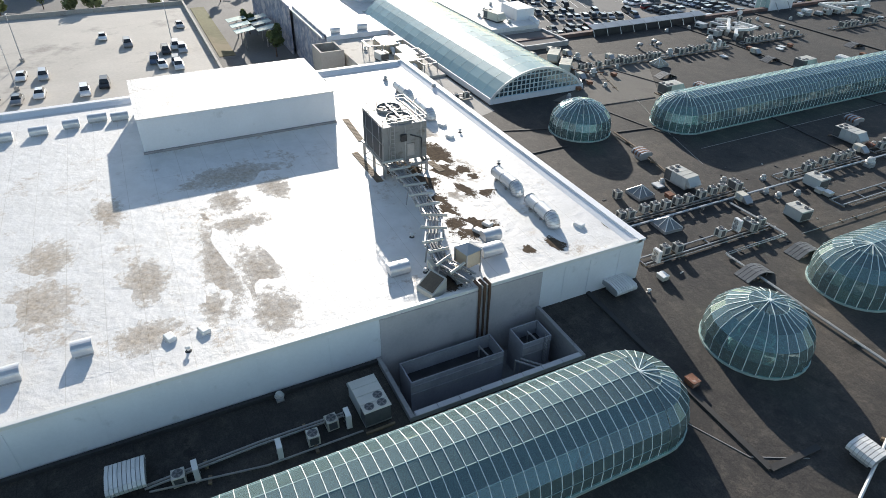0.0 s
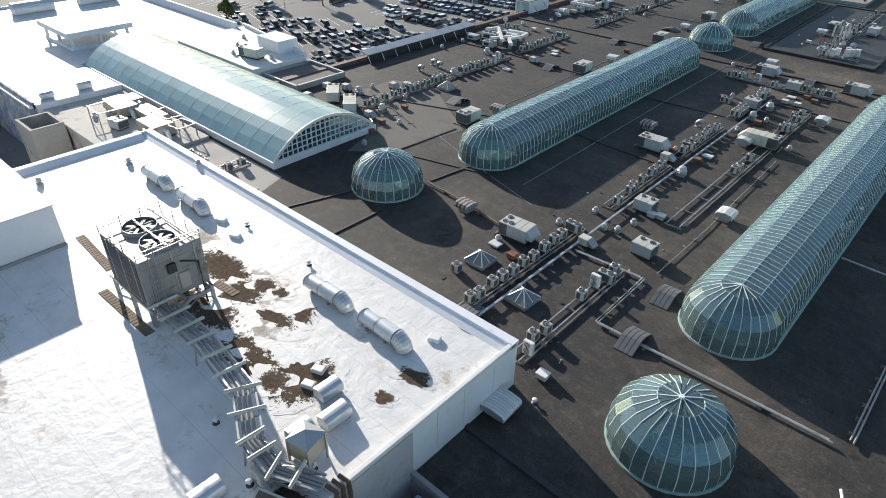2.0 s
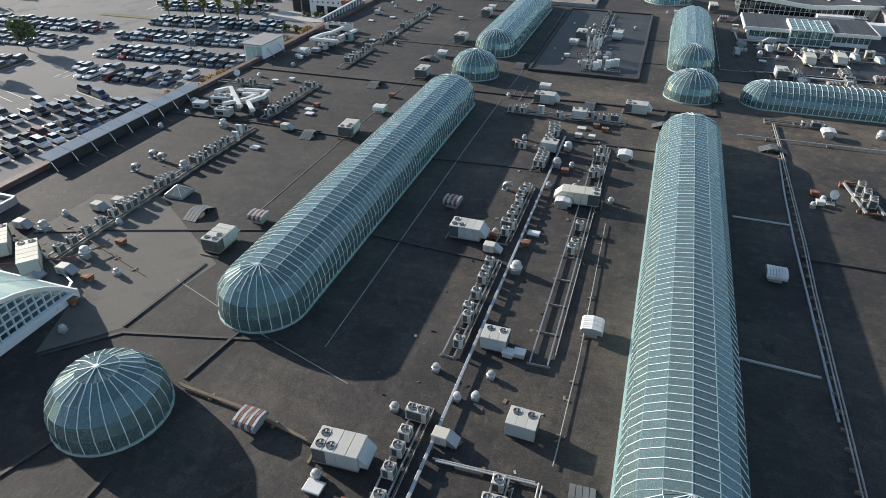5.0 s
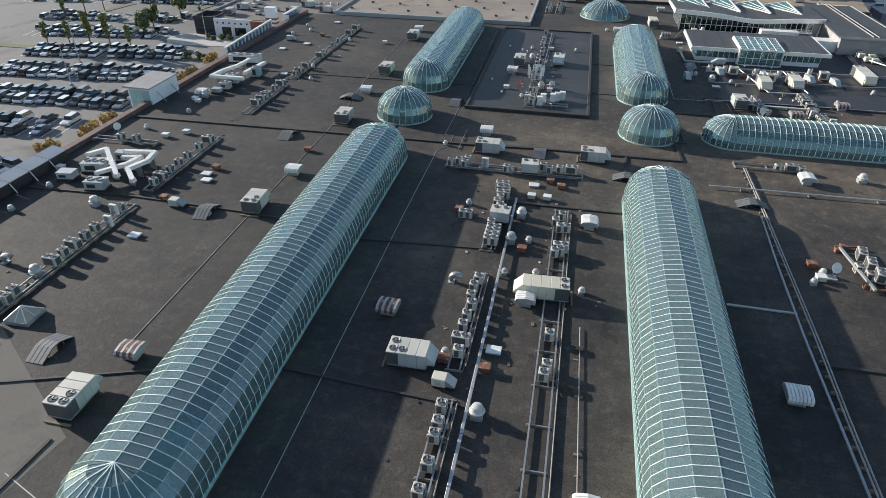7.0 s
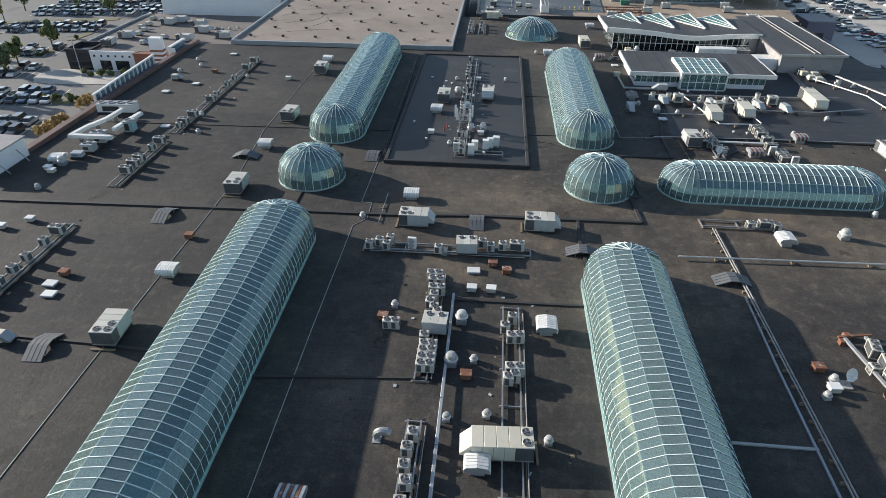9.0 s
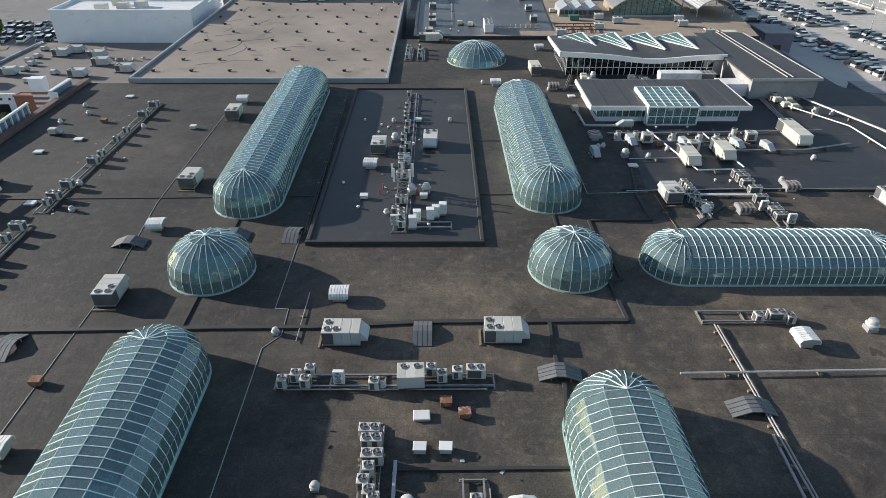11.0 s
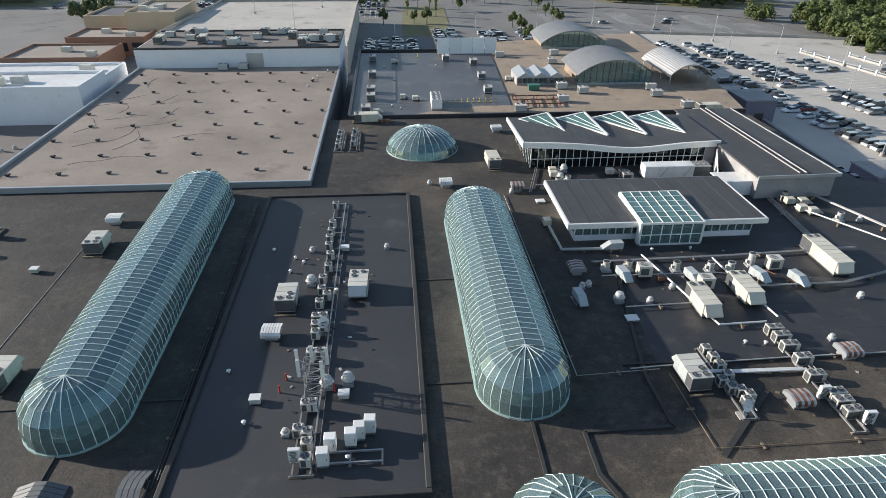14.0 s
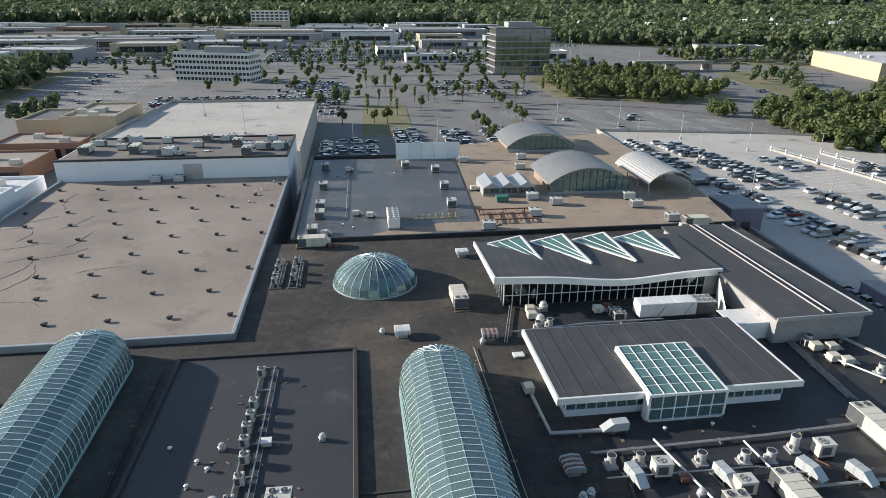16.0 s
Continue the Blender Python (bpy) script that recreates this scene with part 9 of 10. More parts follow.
def joined_cars(spots):
    """The far cars, too many and too small to tell apart."""
    verts, faces, mats = [], [], []
    for x, y, z, yaw, suv in spots:
        c, s = math.cos(radians(yaw)), math.sin(radians(yaw))
        for k, sh in enumerate(CAR_MESH[suv][4:6]):
            n = len(verts)
            verts.extend((x + c * u - s * v, y + s * u + c * v, z + w) for u, v, w in sh.v)
            faces.extend(tuple(n + i for i in f) for f in sh.f)
            mats.extend([k] * len(sh.f))
    me = bpy.data.meshes.new("far_cars")
    me.from_pydata(verts, [], faces)
    paint = M_CAR.copy()
    nt = paint.node_tree
    info = next(n for n in nt.nodes if n.type == "OBJECT_INFO")
    geo_n = nt.nodes.new("ShaderNodeNewGeometry")
    rmp = next(n for n in nt.nodes if n.type == "VALTORGB")
    nt.links.new(geo_n.outputs["Random Per Island"], rmp.inputs[0])
    nt.nodes.remove(info)
    me.materials.append(paint)
    me.materials.append(M_CARGLASS)
    me.polygons.foreach_set("material_index", mats)
    tagged(new("far_cars", me), "hundreds of parked cars in far lots", "cars", "", "stuff")



# ---- trees ----
def leaf_mat(name, base):
    m = bpy.data.materials.new(name)
    nt, ns, ln, bs = nodes_of(m)
    g = ns.new("ShaderNodeNewGeometry")
    col = ramp(nt, g.outputs["Random Per Island"], [(0.0, tone(base, .55)), (0.5, base), (1.0, tone(base, 1.6))])
    col = mix(nt, 0.5, col, ramp(nt, noise_node(nt, g.outputs["Position"], 0.12), [(0.3, tone(base, .7)), (0.7, tone((base[0] * 1.5, base[1] * 1.25, base[2]), 1.0))]))
    ln.new(col, bs.inputs["Base Color"])
    bs.inputs["Roughness"].default_value = 0.7
    thin = ns.new("ShaderNodeBsdfTranslucent")
    ln.new(col, thin.inputs["Color"])
    both = ns.new("ShaderNodeMixShader")
    both.inputs[0].default_value = 0.35
    ln.new(bs.outputs[0], both.inputs[1])
    ln.new(thin.outputs[0], both.inputs[2])
    ln.new(both.outputs[0], ns["Material Output"].inputs["Surface"])
    return m


M_LEAF = leaf_mat("leaves", (0.105, 0.14, 0.05))
M_LEAF_DARK = leaf_mat("dark_leaves", (0.11, 0.15, 0.075))
M_BARK = mat("bark", (0.11, 0.08, 0.06), 0.9, 0, 0.3, 1.0, 8.0, 0.4)
M_PLUME = leaf_mat("dry_grass", (0.36, 0.27, 0.12))


def leaves(rng, cx, cy, z0, rx, rz, lobes, per, size):
    """Leaf clumps of one crown as vertex and face arrays: several lobes, each a loose shell of small blades."""
    out = []
    for k in range(lobes):
        a, u = rng.uniform(0, 2 * np.pi), np.sqrt(rng.uniform(0, 1)) * .62
        lz = rng.uniform(.3, .95)
        lx, ly, lzz = cx + rx * u * np.cos(a), cy + rx * u * np.sin(a), z0 + rz * lz
        lr = rx * rng.uniform(.32, .55)
        d = rng.normal(size=(per, 3))
        d /= np.linalg.norm(d, axis=1)[:, None]
        c = np.array([lx, ly, lzz]) + d * lr * rng.uniform(.6, 1.08, (per, 1)) * np.array([1, 1, min(1.2, .9 * rz / rx)])
        t1 = np.cross(d, rng.normal(size=(per, 3)))
        t1 /= np.linalg.norm(t1, axis=1)[:, None] + 1e-9
        t2 = np.cross(d, t1) + d * rng.uniform(-.6, .6, (per, 1))
        s = size * rng.uniform(.6, 1.3, (per, 1))
        out.append(np.stack([c - t1 * s - t2 * s * .7, c + t1 * s - t2 * s * .5, c + t1 * s * .8 + t2 * s * .8, c - t1 * s * .7 + t2 * s], 1).reshape(-1, 3))
    return np.concatenate(out)


def quads_mesh(name, v, material):
    n = len(v) // 4
    me = bpy.data.meshes.new(name)
    me.vertices.add(len(v))
    me.vertices.foreach_set("co", v.astype(np.float32).ravel())
    me.loops.add(len(v))
    me.loops.foreach_set("vertex_index", np.arange(len(v), dtype=np.int32))
    me.polygons.add(n)
    me.polygons.foreach_set("loop_start", np.arange(0, len(v), 4, dtype=np.int32))
    me.polygons.foreach_set("loop_total", np.full(n, 4, dtype=np.int32))
    me.update()
    me.validate()
    me.materials.append(material)
    return me


rng = np.random.default_rng(4)


def tree(label, h, rx, material, lobes=9, per=80, size=.3, narrow=False):
    ob = thing("tree", label, "tree", "trees round the lots")
    tr = Shape().tube([(0, 0, 0), (.05, .03, h * .3), (-.04, .06, h * .55), (.05, 0, h * .8)], [.2, .15, .1, .04], 8)
    for k in range(6):
        a = 2.4 * k
        z = h * (.3 + .07 * k)
        tr.tube([(0, 0, z), (rx * .35 * math.cos(a), rx * .35 * math.sin(a), z + h * .1), (rx * .6 * math.cos(a), rx * .6 * math.sin(a), z + h * .2)], [.08, .05, .02], 5)
    part("trunk", tr, M_BARK, ob)
    part("crown", quads_mesh("crown", leaves(rng, 0, 0, h * .22, rx, h * .78, lobes, per, size), material), material, ob)
    return ob


TREES = [tree("leafy green tree beside the parking lot", 6.5, 2.4, M_LEAF), tree("broad green tree at the lot", 7.5, 3.2, M_LEAF_DARK, 11, 90, .34), tree("slim upright light green tree beside the lot", 8.8, 1.0, leaf_mat("pale_leaves", (0.2, 0.225, 0.085)), 24, 60, .2)]
SPOT = ((-227, 153, 1), (-195, 145, 0), (-202, 165, 1), (-194, 109, 0), (-216, 135, 1))
SPOT2 = ((-187.5, 206, 2), (-181.7, 207.6, 2), (-175.4, 208, 2), (-169.3, 208, 2), (-162.9, 208, 2), (-206, 236, 2), (-204, 243, 2), (-203, 251, 2), (-169.8, 224, 1), (-205, 274, 2), (-211, 293, 1), (-193, 296, 1), (-171.5, 247, 0), (-171, 231, 0), (-176, 288, 0))
SPOT3 = ((-212, 10, 0), (-214, -6, 1), (-216, -12, 1), (-232, -20, 1), (-222, -30, 0), (-236, -2, 1), (-240, -40, 1), (-160, 33, 0), (-182, 31, 0), (-222, 30, 0), (-214, 42, 0))
SPOT4 = ((-55.9, 465.3, 1), (-49, 473.1, 1), (-44.3, 468.7, 1), (-33.5, 445.2, 2), (-27.3, 467.8, 2), (-21.9, 458, 2), (-19.9, 440.9, 2), (-31, 423.6, 0), (-25.3, 421.3, 0), (-21.8, 518.8, 2), (-16.7, 559.5, 2), (-17.4, 498.3, 2), (-32.4, 535.9, 2), (-8.3, 479.5, 2), (-0.6, 483.5, 2), (2.7, 485.2, 0), (8.9, 481.3, 2), (16.8, 478.2, 2), (22.1, 491.6, 2), (28.7, 496.1, 0), (36.6, 500.6, 0), (12, 413, 0), (13, 397.4, 0), (12.4, 382, 0), (-7.2, 457.2, 0), (-44.7, 420.7, 0), (32.7, 473, 0), (32.6, 456.5, 0), (33.1, 441.4, 0), (33.6, 427.5, 0), (33, 414.7, 0), (42.6, 468.2, 2), (59.1, 515, 2), (64.3, 494.3, 2))
taken = set()
for x, y, k in SPOT + SPOT2 + SPOT3 + SPOT4:
    m = pose(x, y, GROUND, 0, 0, lot.uniform(0, 360)) @ Matrix.Scale(lot.uniform(.85, 1.2), 4)
    if k not in taken:
        taken.add(k)
        TREES[k].matrix_basis = m
    else:
        c = copy_thing(TREES[k], pose(x, y, GROUND, 0, 0, lot.uniform(0, 360)))
        c.scale = (lot.uniform(.85, 1.2),) * 3
# dry ornamental grass along the mall wall
gr = []
for x, y in ((-138.4, 145), (-138.0, 147.2), (-136.6, 154.2), (-136.4, 156.0), (-136.4, 160.0), (-136.3, 162.2), (-136.6, 187.0), (-136.4, 189.4), (-136.3, 191.8), (-136.2, 194.0), (-137.2, 203.4), (-136.7, 205.4)):
    gr.append(leaves(rng, x, y, GROUND, 1.6, 2.2, 5, 60, .22))
tagged(new("tall_grass", quads_mesh("tall_grass", np.concatenate(gr), M_PLUME)), "clumps of dry golden ornamental grass by the kerb", "grass", "", "stuff")

shrubs = []
for x, y, q in ((-156, 207, 1.0), (-153.5, 206.4, .8), (-151, 206.8, 1.3), (-148.2, 206.6, 1.0), (-145.4, 207.0, 1.2), (-142.6, 206.8, 1.2), (-140.2, 207.2, .9), (-159, 206.6, 1.0), (-148, 225.5, .9), (-145.5, 226.5, 1.1), (-142.8, 226.2, 1.0), (-139.6, 226.8, 1.2), (-136.5, 226.0, 1.0), (-133.6, 226.4, 1.1), (-130.8, 226.2, .9), (-150.6, 227.4, .8), (-172, 241, .8), (-172, 259, .8)):
    shrubs.append(leaves(rng, x, y, GROUND, 1.25 * q, 1.3 * q, 5, 70, .2))
tagged(new("low_shrubs", quads_mesh("low_shrubs", np.concatenate(shrubs), M_LEAF)), "low green shrubs in the planted islands of the lot", "shrubs", "", "stuff")

far_lot = []
for y in (598, 622, 646, 670, 690, 724, 756, 788, 812, 836):
    for k in range(26):
        if rng.uniform() < .6:
            x = -215 + 14 * k + rng.uniform(-4, 4)
            far_lot.append(leaves(rng, x, y + rng.uniform(-2.5, 2.5), GROUND, rng.uniform(1.6, 3.0), rng.uniform(5, 9), 5, 18, .8))
tagged(new("far_lot_trees", quads_mesh("far_lot_trees", np.concatenate(far_lot), M_LEAF_DARK)), "rows of small trees between the far lots", "trees", "", "stuff")

# ---- ground cover, woods and hedges ----
M_GRASS = mat("mown_grass", (0.15, 0.145, 0.07), 0.95, 0, 0.3, 0.03, 1.0, 0.3, (0.24, 0.2, 0.12), 0.55, 0.05)
M_FOREST = mat("forest_floor", (0.035, 0.05, 0.02), 0.95, 0, 0.35, 0.02, 0.6, 0.3)
for k, pts in enumerate(([(197, 452), (206, 448), (296, 592), (226, 604), (205, 520)], [(-215, 204.8), (-158, 206.2), (-138, 205.4), (-138, 208.0), (-158, 209.2), (-215, 207.6)], [(-217, 20), (-165, 20), (-165, 24), (-217, 24)], [(15, 350), (17.5, 350), (34, 425), (31, 425)], [(-37, 395), (-16, 395), (-14, 470), (-35, 470)], [(-151, 224.6), (-128.5, 224.6), (-128.5, 227.9), (-151, 228.2)],
                         [(70, 488), (128, 458), (172, 470), (172, 604), (92, 604), (74, 560)], [(126, 340), (150, 332), (330, 420), (300, 500), (222, 446), (186, 452), (150, 420), (128, 372)], [(-330, 470), (-214, 480), (-232, 640), (-330, 650)], [(313, 595), (420, 560), (520, 700), (240, 690), (222, 650), (300, 640)], [(-172, 430), (-152, 430), (-150, 462), (-198, 466)],
                         [(-173.2, 240.6), (-171.6, 240.2), (-170.4, 250.0), (-172.6, 250.6)], [(-173.6, 257.0), (-171.8, 257.2), (-170.6, 266.0), (-172.8, 266.4)], [(-171.4, 226.2), (-169.2, 226.8), (-169.8, 234.4), (-172.2, 234.8)], [(-214, 272), (-172, 283), (-172.6, 286), (-214, 276.4)], [(-207, 232), (-204.6, 232), (-198.6, 263), (-201.4, 264)])):
    setting("verge_%d" % (k + 1), Shape().slab(pts, GROUND, GROUND + .12), M_GRASS, "mown grass verge beside the lot", "grass")
setting("woodland_floor", Shape().slab([(-3700, 1420), (-380, 1420), (-330, 1300), (110, 1300), (175, 880), (330, 800), (700, 700), (3700, 500), (3700, 2500), (-3700, 2500)], GROUND, GROUND + .15), M_FOREST, "dark green floor of the far woods", "ground")
hill = Shape()
HN = 40
hv, hf = [], []
for k in range(HN + 1):
    x = -3700 + 7400 * k / HN
    top_z = 95 + 18 * math.sin(x * .0021) + 9 * math.sin(x * .0057 + 1)
    for y, z in ((2500, GROUND + .1), (3300, GROUND + 40), (4400, top_z)):
        hv.append((x, y, z))
for k in range(HN):
    for r in range(2):
        hf.append((3 * k + r, 3 * k + 3 + r, 3 * k + 4 + r, 3 * k + 1 + r))
setting("backdrop_hill", Shape().add(hv, hf), M_FOREST, "low wooded hills along the horizon", "hill")


def woods(name, label, spots, material):
    vs = [leaves(rng, s[0], s[1], (s[7] if len(s) > 7 else GROUND) + s[3] * .05, s[2], s[3] * .95, *s[4:7]) for s in spots]
    tagged(new(name, quads_mesh(name, np.concatenate(vs), material)), label, "woods", "", "stuff")


def inside(x, y, poly):
    hit_, n = False, len(poly)
    for i in range(n):
        (xa, ya), (xb, yb) = poly[i], poly[i - 1]
        if (ya > y) != (yb > y) and x < (xb - xa) * (y - ya) / (yb - ya) + xa:
            hit_ = not hit_
    return hit_


def grove(poly, gap, r, h, lobes, per, size):
    """Trees about one gap apart inside a plan outline, none in rows."""
    xs, ys = [p[0] for p in poly], [p[1] for p in poly]
    out, x = [], min(xs)
    while x < max(xs):
        y = min(ys)
        while y < max(ys):
            px, py = x + lot.uniform(-.5, .5) * gap, y + lot.uniform(-.5, .5) * gap
            if inside(px, py, poly):
                k = lot.uniform(.65, 1.3)
                out.append((px, py, r * k, h * k * lot.uniform(.85, 1.15), lobes, per, size))
            y += gap
        x += gap
    return out


woods("near_woods", "dense green trees beyond the parking lots",
      grove([(76, 484), (122, 460), (166, 480), (168, 590), (98, 590), (80, 550)], 7.4, 3.9, 7.8, 8, 64, .5)
      + grove([(131, 350), (150, 338), (320, 424), (296, 490), (226, 446), (186, 456), (168, 444), (146, 418), (136, 385)], 7.2, 4.0, 7.2, 8, 64, .5)
      + grove([(122, 424), (132, 420), (150, 432), (140, 446)], 6.6, 3.2, 5.6, 7, 52, .45)
      + grove([(262, 470), (330, 500), (322, 520), (255, 490)], 8, 3.8, 6.5, 7, 48, .55), M_LEAF)
woods("side_woods", "trees round the far lots",
      grove([(-330, 470), (-216, 482), (-236, 636), (-330, 650)], 9.5, 5.4, 11, 7, 40, .8) + grove([(-186, 438), (-166, 436), (-166, 458), (-186, 460)], 7, 3.4, 7, 7, 44, .6)
      + grove([(-420, 300), (-262, 300), (-262, 460), (-420, 460)], 14, 5.5, 10, 6, 26, 1.1) + grove([(-700, -120), (-272, -120), (-258, 60), (-280, 300), (-700, 300)], 19, 6, 10, 6, 18, 1.5)
      + grove([(215, 470), (285, 585), (235, 595), (215, 540)], 15, 3.6, 8, 6, 34, .7) + grove([(225, 660), (330, 640), (500, 700), (240, 720)], 13, 4.6, 9, 6, 28, 1.0)
      + [(x, 664 + lot.uniform(-4, 4), 2.6, 6, 5, 26, .7) for x in range(-560, 160, 19)] + [(lot.uniform(-620, 150), lot.uniform(690, 1300), 4.0, 8, 5, 18, 1.0) for _ in range(170)], M_LEAF_DARK)
woods("far_woods", "broad far woods up to the horizon",
      grove([(185, 900), (330, 812), (620, 730), (1500, 620), (1500, 1250), (175, 1250)], 15.5, 8.2, 13, 6, 16, 2.0)
      + grove([(-1500, 1450), (-380, 1430), (-330, 1310), (110, 1310), (180, 1250), (2100, 1250), (2100, 2500), (-1500, 2500)], 29, 15, 17, 6, 13, 4.2), M_LEAF_DARK)
isle = random.Random(31)
woods("lot_trees", "small trees on islands between the far parking rows",
      [(x + isle.uniform(-4, 4), y + .12 * x + isle.uniform(-3, 3), isle.uniform(1.8, 3.2), isle.uniform(4.5, 7.5), 6, 34, .6)
       for y, x0, x1, g in ((505, -60, 60, 13), (548, -120, 75, 12), (596, -140, 60, 14)) for x in range(x0, x1, g) if isle.random() < .8], M_LEAF)
ridge = []
for _ in range(1700):
    x, y = lot.uniform(-2900, 3600), lot.uniform(2480, 4380)
    z = GROUND + (y - 2500) * .05 if y < 3300 else 30 + (y - 3300) * .059
    ridge.append((x, y, 30 * lot.uniform(.7, 1.3), 32, 5, 8, 11.0, z - 3))
woods("horizon_woods", "wooded hills along the horizon", ridge, M_LEAF_DARK)

# ---- far buildings ----
M_FARWIN = mat("far_window", (0.03, 0.035, 0.04), 0.15, 0, 0.2, 0.3, 3.0, 0.0)
M_MIRROR = mat("mirror_facade", (0.34, 0.38, 0.4), 0.07, 0.85, 0.25, 0.25, 1.2, 0.25)
M_FAR = [mat("far_wall_%s" % n, c, .8, 0, .1, .1, 1.5, 0.05) for n, c in (("white", (.6, .6, .58)), ("tan", (.46, .37, .26)), ("brick", (.28, .16, .11)), ("grey", (.3, .3, .31)))]
M_FARROOF = [mat("far_roof_%s" % n, c, .85, 0, .2, .06, 1.0, 0.05) for n, c in (("pale", (.46, .46, .46)), ("dark", (.11, .112, .118)), ("tan", (.3, .26, .22)))]


def plain_house(name, label, x, y, w, d, h, yaw, wall, roof, floors=1, bays=6, z=GROUND, boxes=None, group=""):
    """A flat-roofed building with parapet, windows and roof boxes."""
    ob = thing(name, label, "building", group, "", pose(x, y, z, 0, 0, yaw))
    part("roof", Shape().box(-w / 2 + .5, -d / 2 + .5, h, w / 2 - .5, d / 2 - .5, h + .12), roof, ob)
    a, b = [(-w / 2, -d / 2), (w / 2, -d / 2), (w / 2, d / 2), (-w / 2, d / 2)], [(-w / 2 + .5, -d / 2 + .5), (w / 2 - .5, -d / 2 + .5), (w / 2 - .5, d / 2 - .5), (-w / 2 + .5, d / 2 - .5)]
    vs = [(*p, 0) for p in a] + [(*p, h + .8) for p in a] + [(*p, h + .8) for p in b] + [(*p, h) for p in b]
    part("wall", Shape().add(vs, [(4 * r + i, 4 * r + (i + 1) % 4, 4 * r + 4 + (i + 1) % 4, 4 * r + 4 + i) for r in range(3) for i in range(4)]), wall, ob)
    fh = h / floors
    for f in range(floors):
        if floors > 2:       # far office storeys: a row of panes a floor
            panes = Shape()
            for k in range(bays):
                x0 = -w / 2 + w * (k + .14) / bays
                panes.box(x0, -d / 2 - .06, fh * f + fh * .3, x0 + w / bays * .72, -d / 2 + .02, fh * f + fh * .8)
            part("window_row", panes, M_FARWIN, ob)
            continue
        for k in range(bays):
            x0 = -w / 2 + w * (k + .14) / bays
            part("window", Shape().box(x0, -d / 2 - .06, fh * f + fh * .3, x0 + w / bays * .72, -d / 2 + .02, fh * f + fh * .8), M_FARWIN, ob)
    for k in range(max(1, int(w / 28)) if boxes is None else boxes):
        bx, by = lot.uniform(-w / 2 + 3, w / 2 - 3), lot.uniform(-d / 2 + 3, d / 2 - 3) if d > 8 else 0
        part("roof_box", Shape().box(bx - 1.5, by - 1.1, h + .12, bx + 1.5, by + 1.1, h + 1.7, .1), M_UNIT, ob)
    return ob


office = plain_house("office_block", "five-storey pale concrete office block with regular windows", -124.8, 577, 50, 17, 17, -17, M_FAR[0], M_FARROOF[1], 5, 20)
part("penthouse", Shape().box(-6, -4, 17.1, 15, 6, 21), M_FAR[3], office)
for f in range(5):
    panes = Shape()
    for k in range(7):
        y0 = -8.5 + 17 * (k + .18) / 7
        panes.box(24.98, y0, 3.4 * f + 1.0, 25.06, y0 + 1.6, 3.4 * f + 2.7)
    part("window_row", panes, M_FARWIN, office)
tower_g = thing("glass_block", "stepped reflective glass office block among trees", "building", m=pose(78, 608, GROUND, 0, 0, 3))
part("core", Shape().box(-18.5, -10.5, 0, 18.5, 11.5, 29.5), M_DARK_METAL, tower_g)
for f in range(7):
    part("floor_band", Shape().box(-20, -12, 4.3 * f + .2, 20, 12, 4.3 * f + .9), M_FAR[3], tower_g)
    for k in range(8):
        x0 = -20 + 5 * k
        part("window", Shape().box(x0 + .12, -11.9, 4.3 * f + .9, x0 + 4.88, -11.4, 4.3 * f + 4.5), M_MIRROR, tower_g)
    part("side_glass", Shape().box(19.4, -11.3, 4.3 * f + .9, 19.9, 11.5, 4.3 * f + 4.5), M_MIRROR, tower_g)
part("roof", Shape().box(-20, -12, 30.3, 20, 12, 31), M_FARROOF[1], tower_g)
part("penthouse", Shape().box(-9, -4, 31, 10, 7, 34.5), M_FAR[3], tower_g)
low_roof = thing("low_wing", "low wing with drab flat roof beside the gravel roof", "building")
part("roof_sheet", Shape().slab([(-149.6, 230.4), (-137.6, 230.4), (-137.6, 232.0), (-117.8, 232.0), (-117.8, 224.0), (-108.7, 224.0), (-108.7, 273.0), (-154.0, 273.0), (-154.8, 238.4), (-149.6, 238.4)], GROUND, -5.2), M_DRAB, low_roof)
part("edge", Shape().beam((-155.0, 238.4, -5.0), (-154.2, 273.0, -5.0), .4, .6), M_COPING, low_roof)
put("rtu", [(-147.0, 244.2, 10), (-142.3, 260.0, 0), (-140.0, 262.8, 5), (-132.3, 258.3, 0), (-128.6, 252.1, 0), (-120.5, 246.8, 0), (-147.8, 236.6, 90), (-129.9, 242.9, 0)], -5.2)
put("pent", [(-139.3, 238.5), (-136.3, 244.6), (-147.4, 258.0), (-145.4, 251.6), (-149.3, 264.9), (-144.9, 247.3), (-147.8, 254.6)], -5.2)
put("mush", [(-126.3, 255.5), (-124.3, 255.8), (-122.2, 256.0), (-120.3, 257.4), (-133.8, 266.0), (-142.5, 268.0)], -5.2)
M_TERRA = mat("terracotta_render", (0.25, 0.11, 0.07), .85, 0, .15, .4, 4.0, .1)
diner = thing("restaurant", "white and charcoal restaurant front with terracotta end beside the plaza", "building")
part("white_wall", Shape().box(-149.7, 229.9, GROUND, -137.6, 230.38, -4.85), M_WHITE_WALL, diner)
part("dark_wall", Shape().box(-156.6, 230.6, GROUND, -149.75, 238.2, -5.6), M_FARWIN, diner, "charcoal-clad corner box")
for b in ((-156.7, 230.5, -149.7, 230.9), (-156.7, 237.9, -149.7, 238.3), (-156.7, 230.9, -156.3, 237.9), (-150.1, 230.9, -149.7, 237.9)):
    part("dark_parapet", Shape().box(b[0], b[1], -5.6, b[2], b[3], -4.7), M_KERB, diner)
part("terracotta_wall", Shape().box(-137.55, 229.2, GROUND, -122.0, 231.95, -5.3), M_TERRA, diner, "terracotta rendered end")
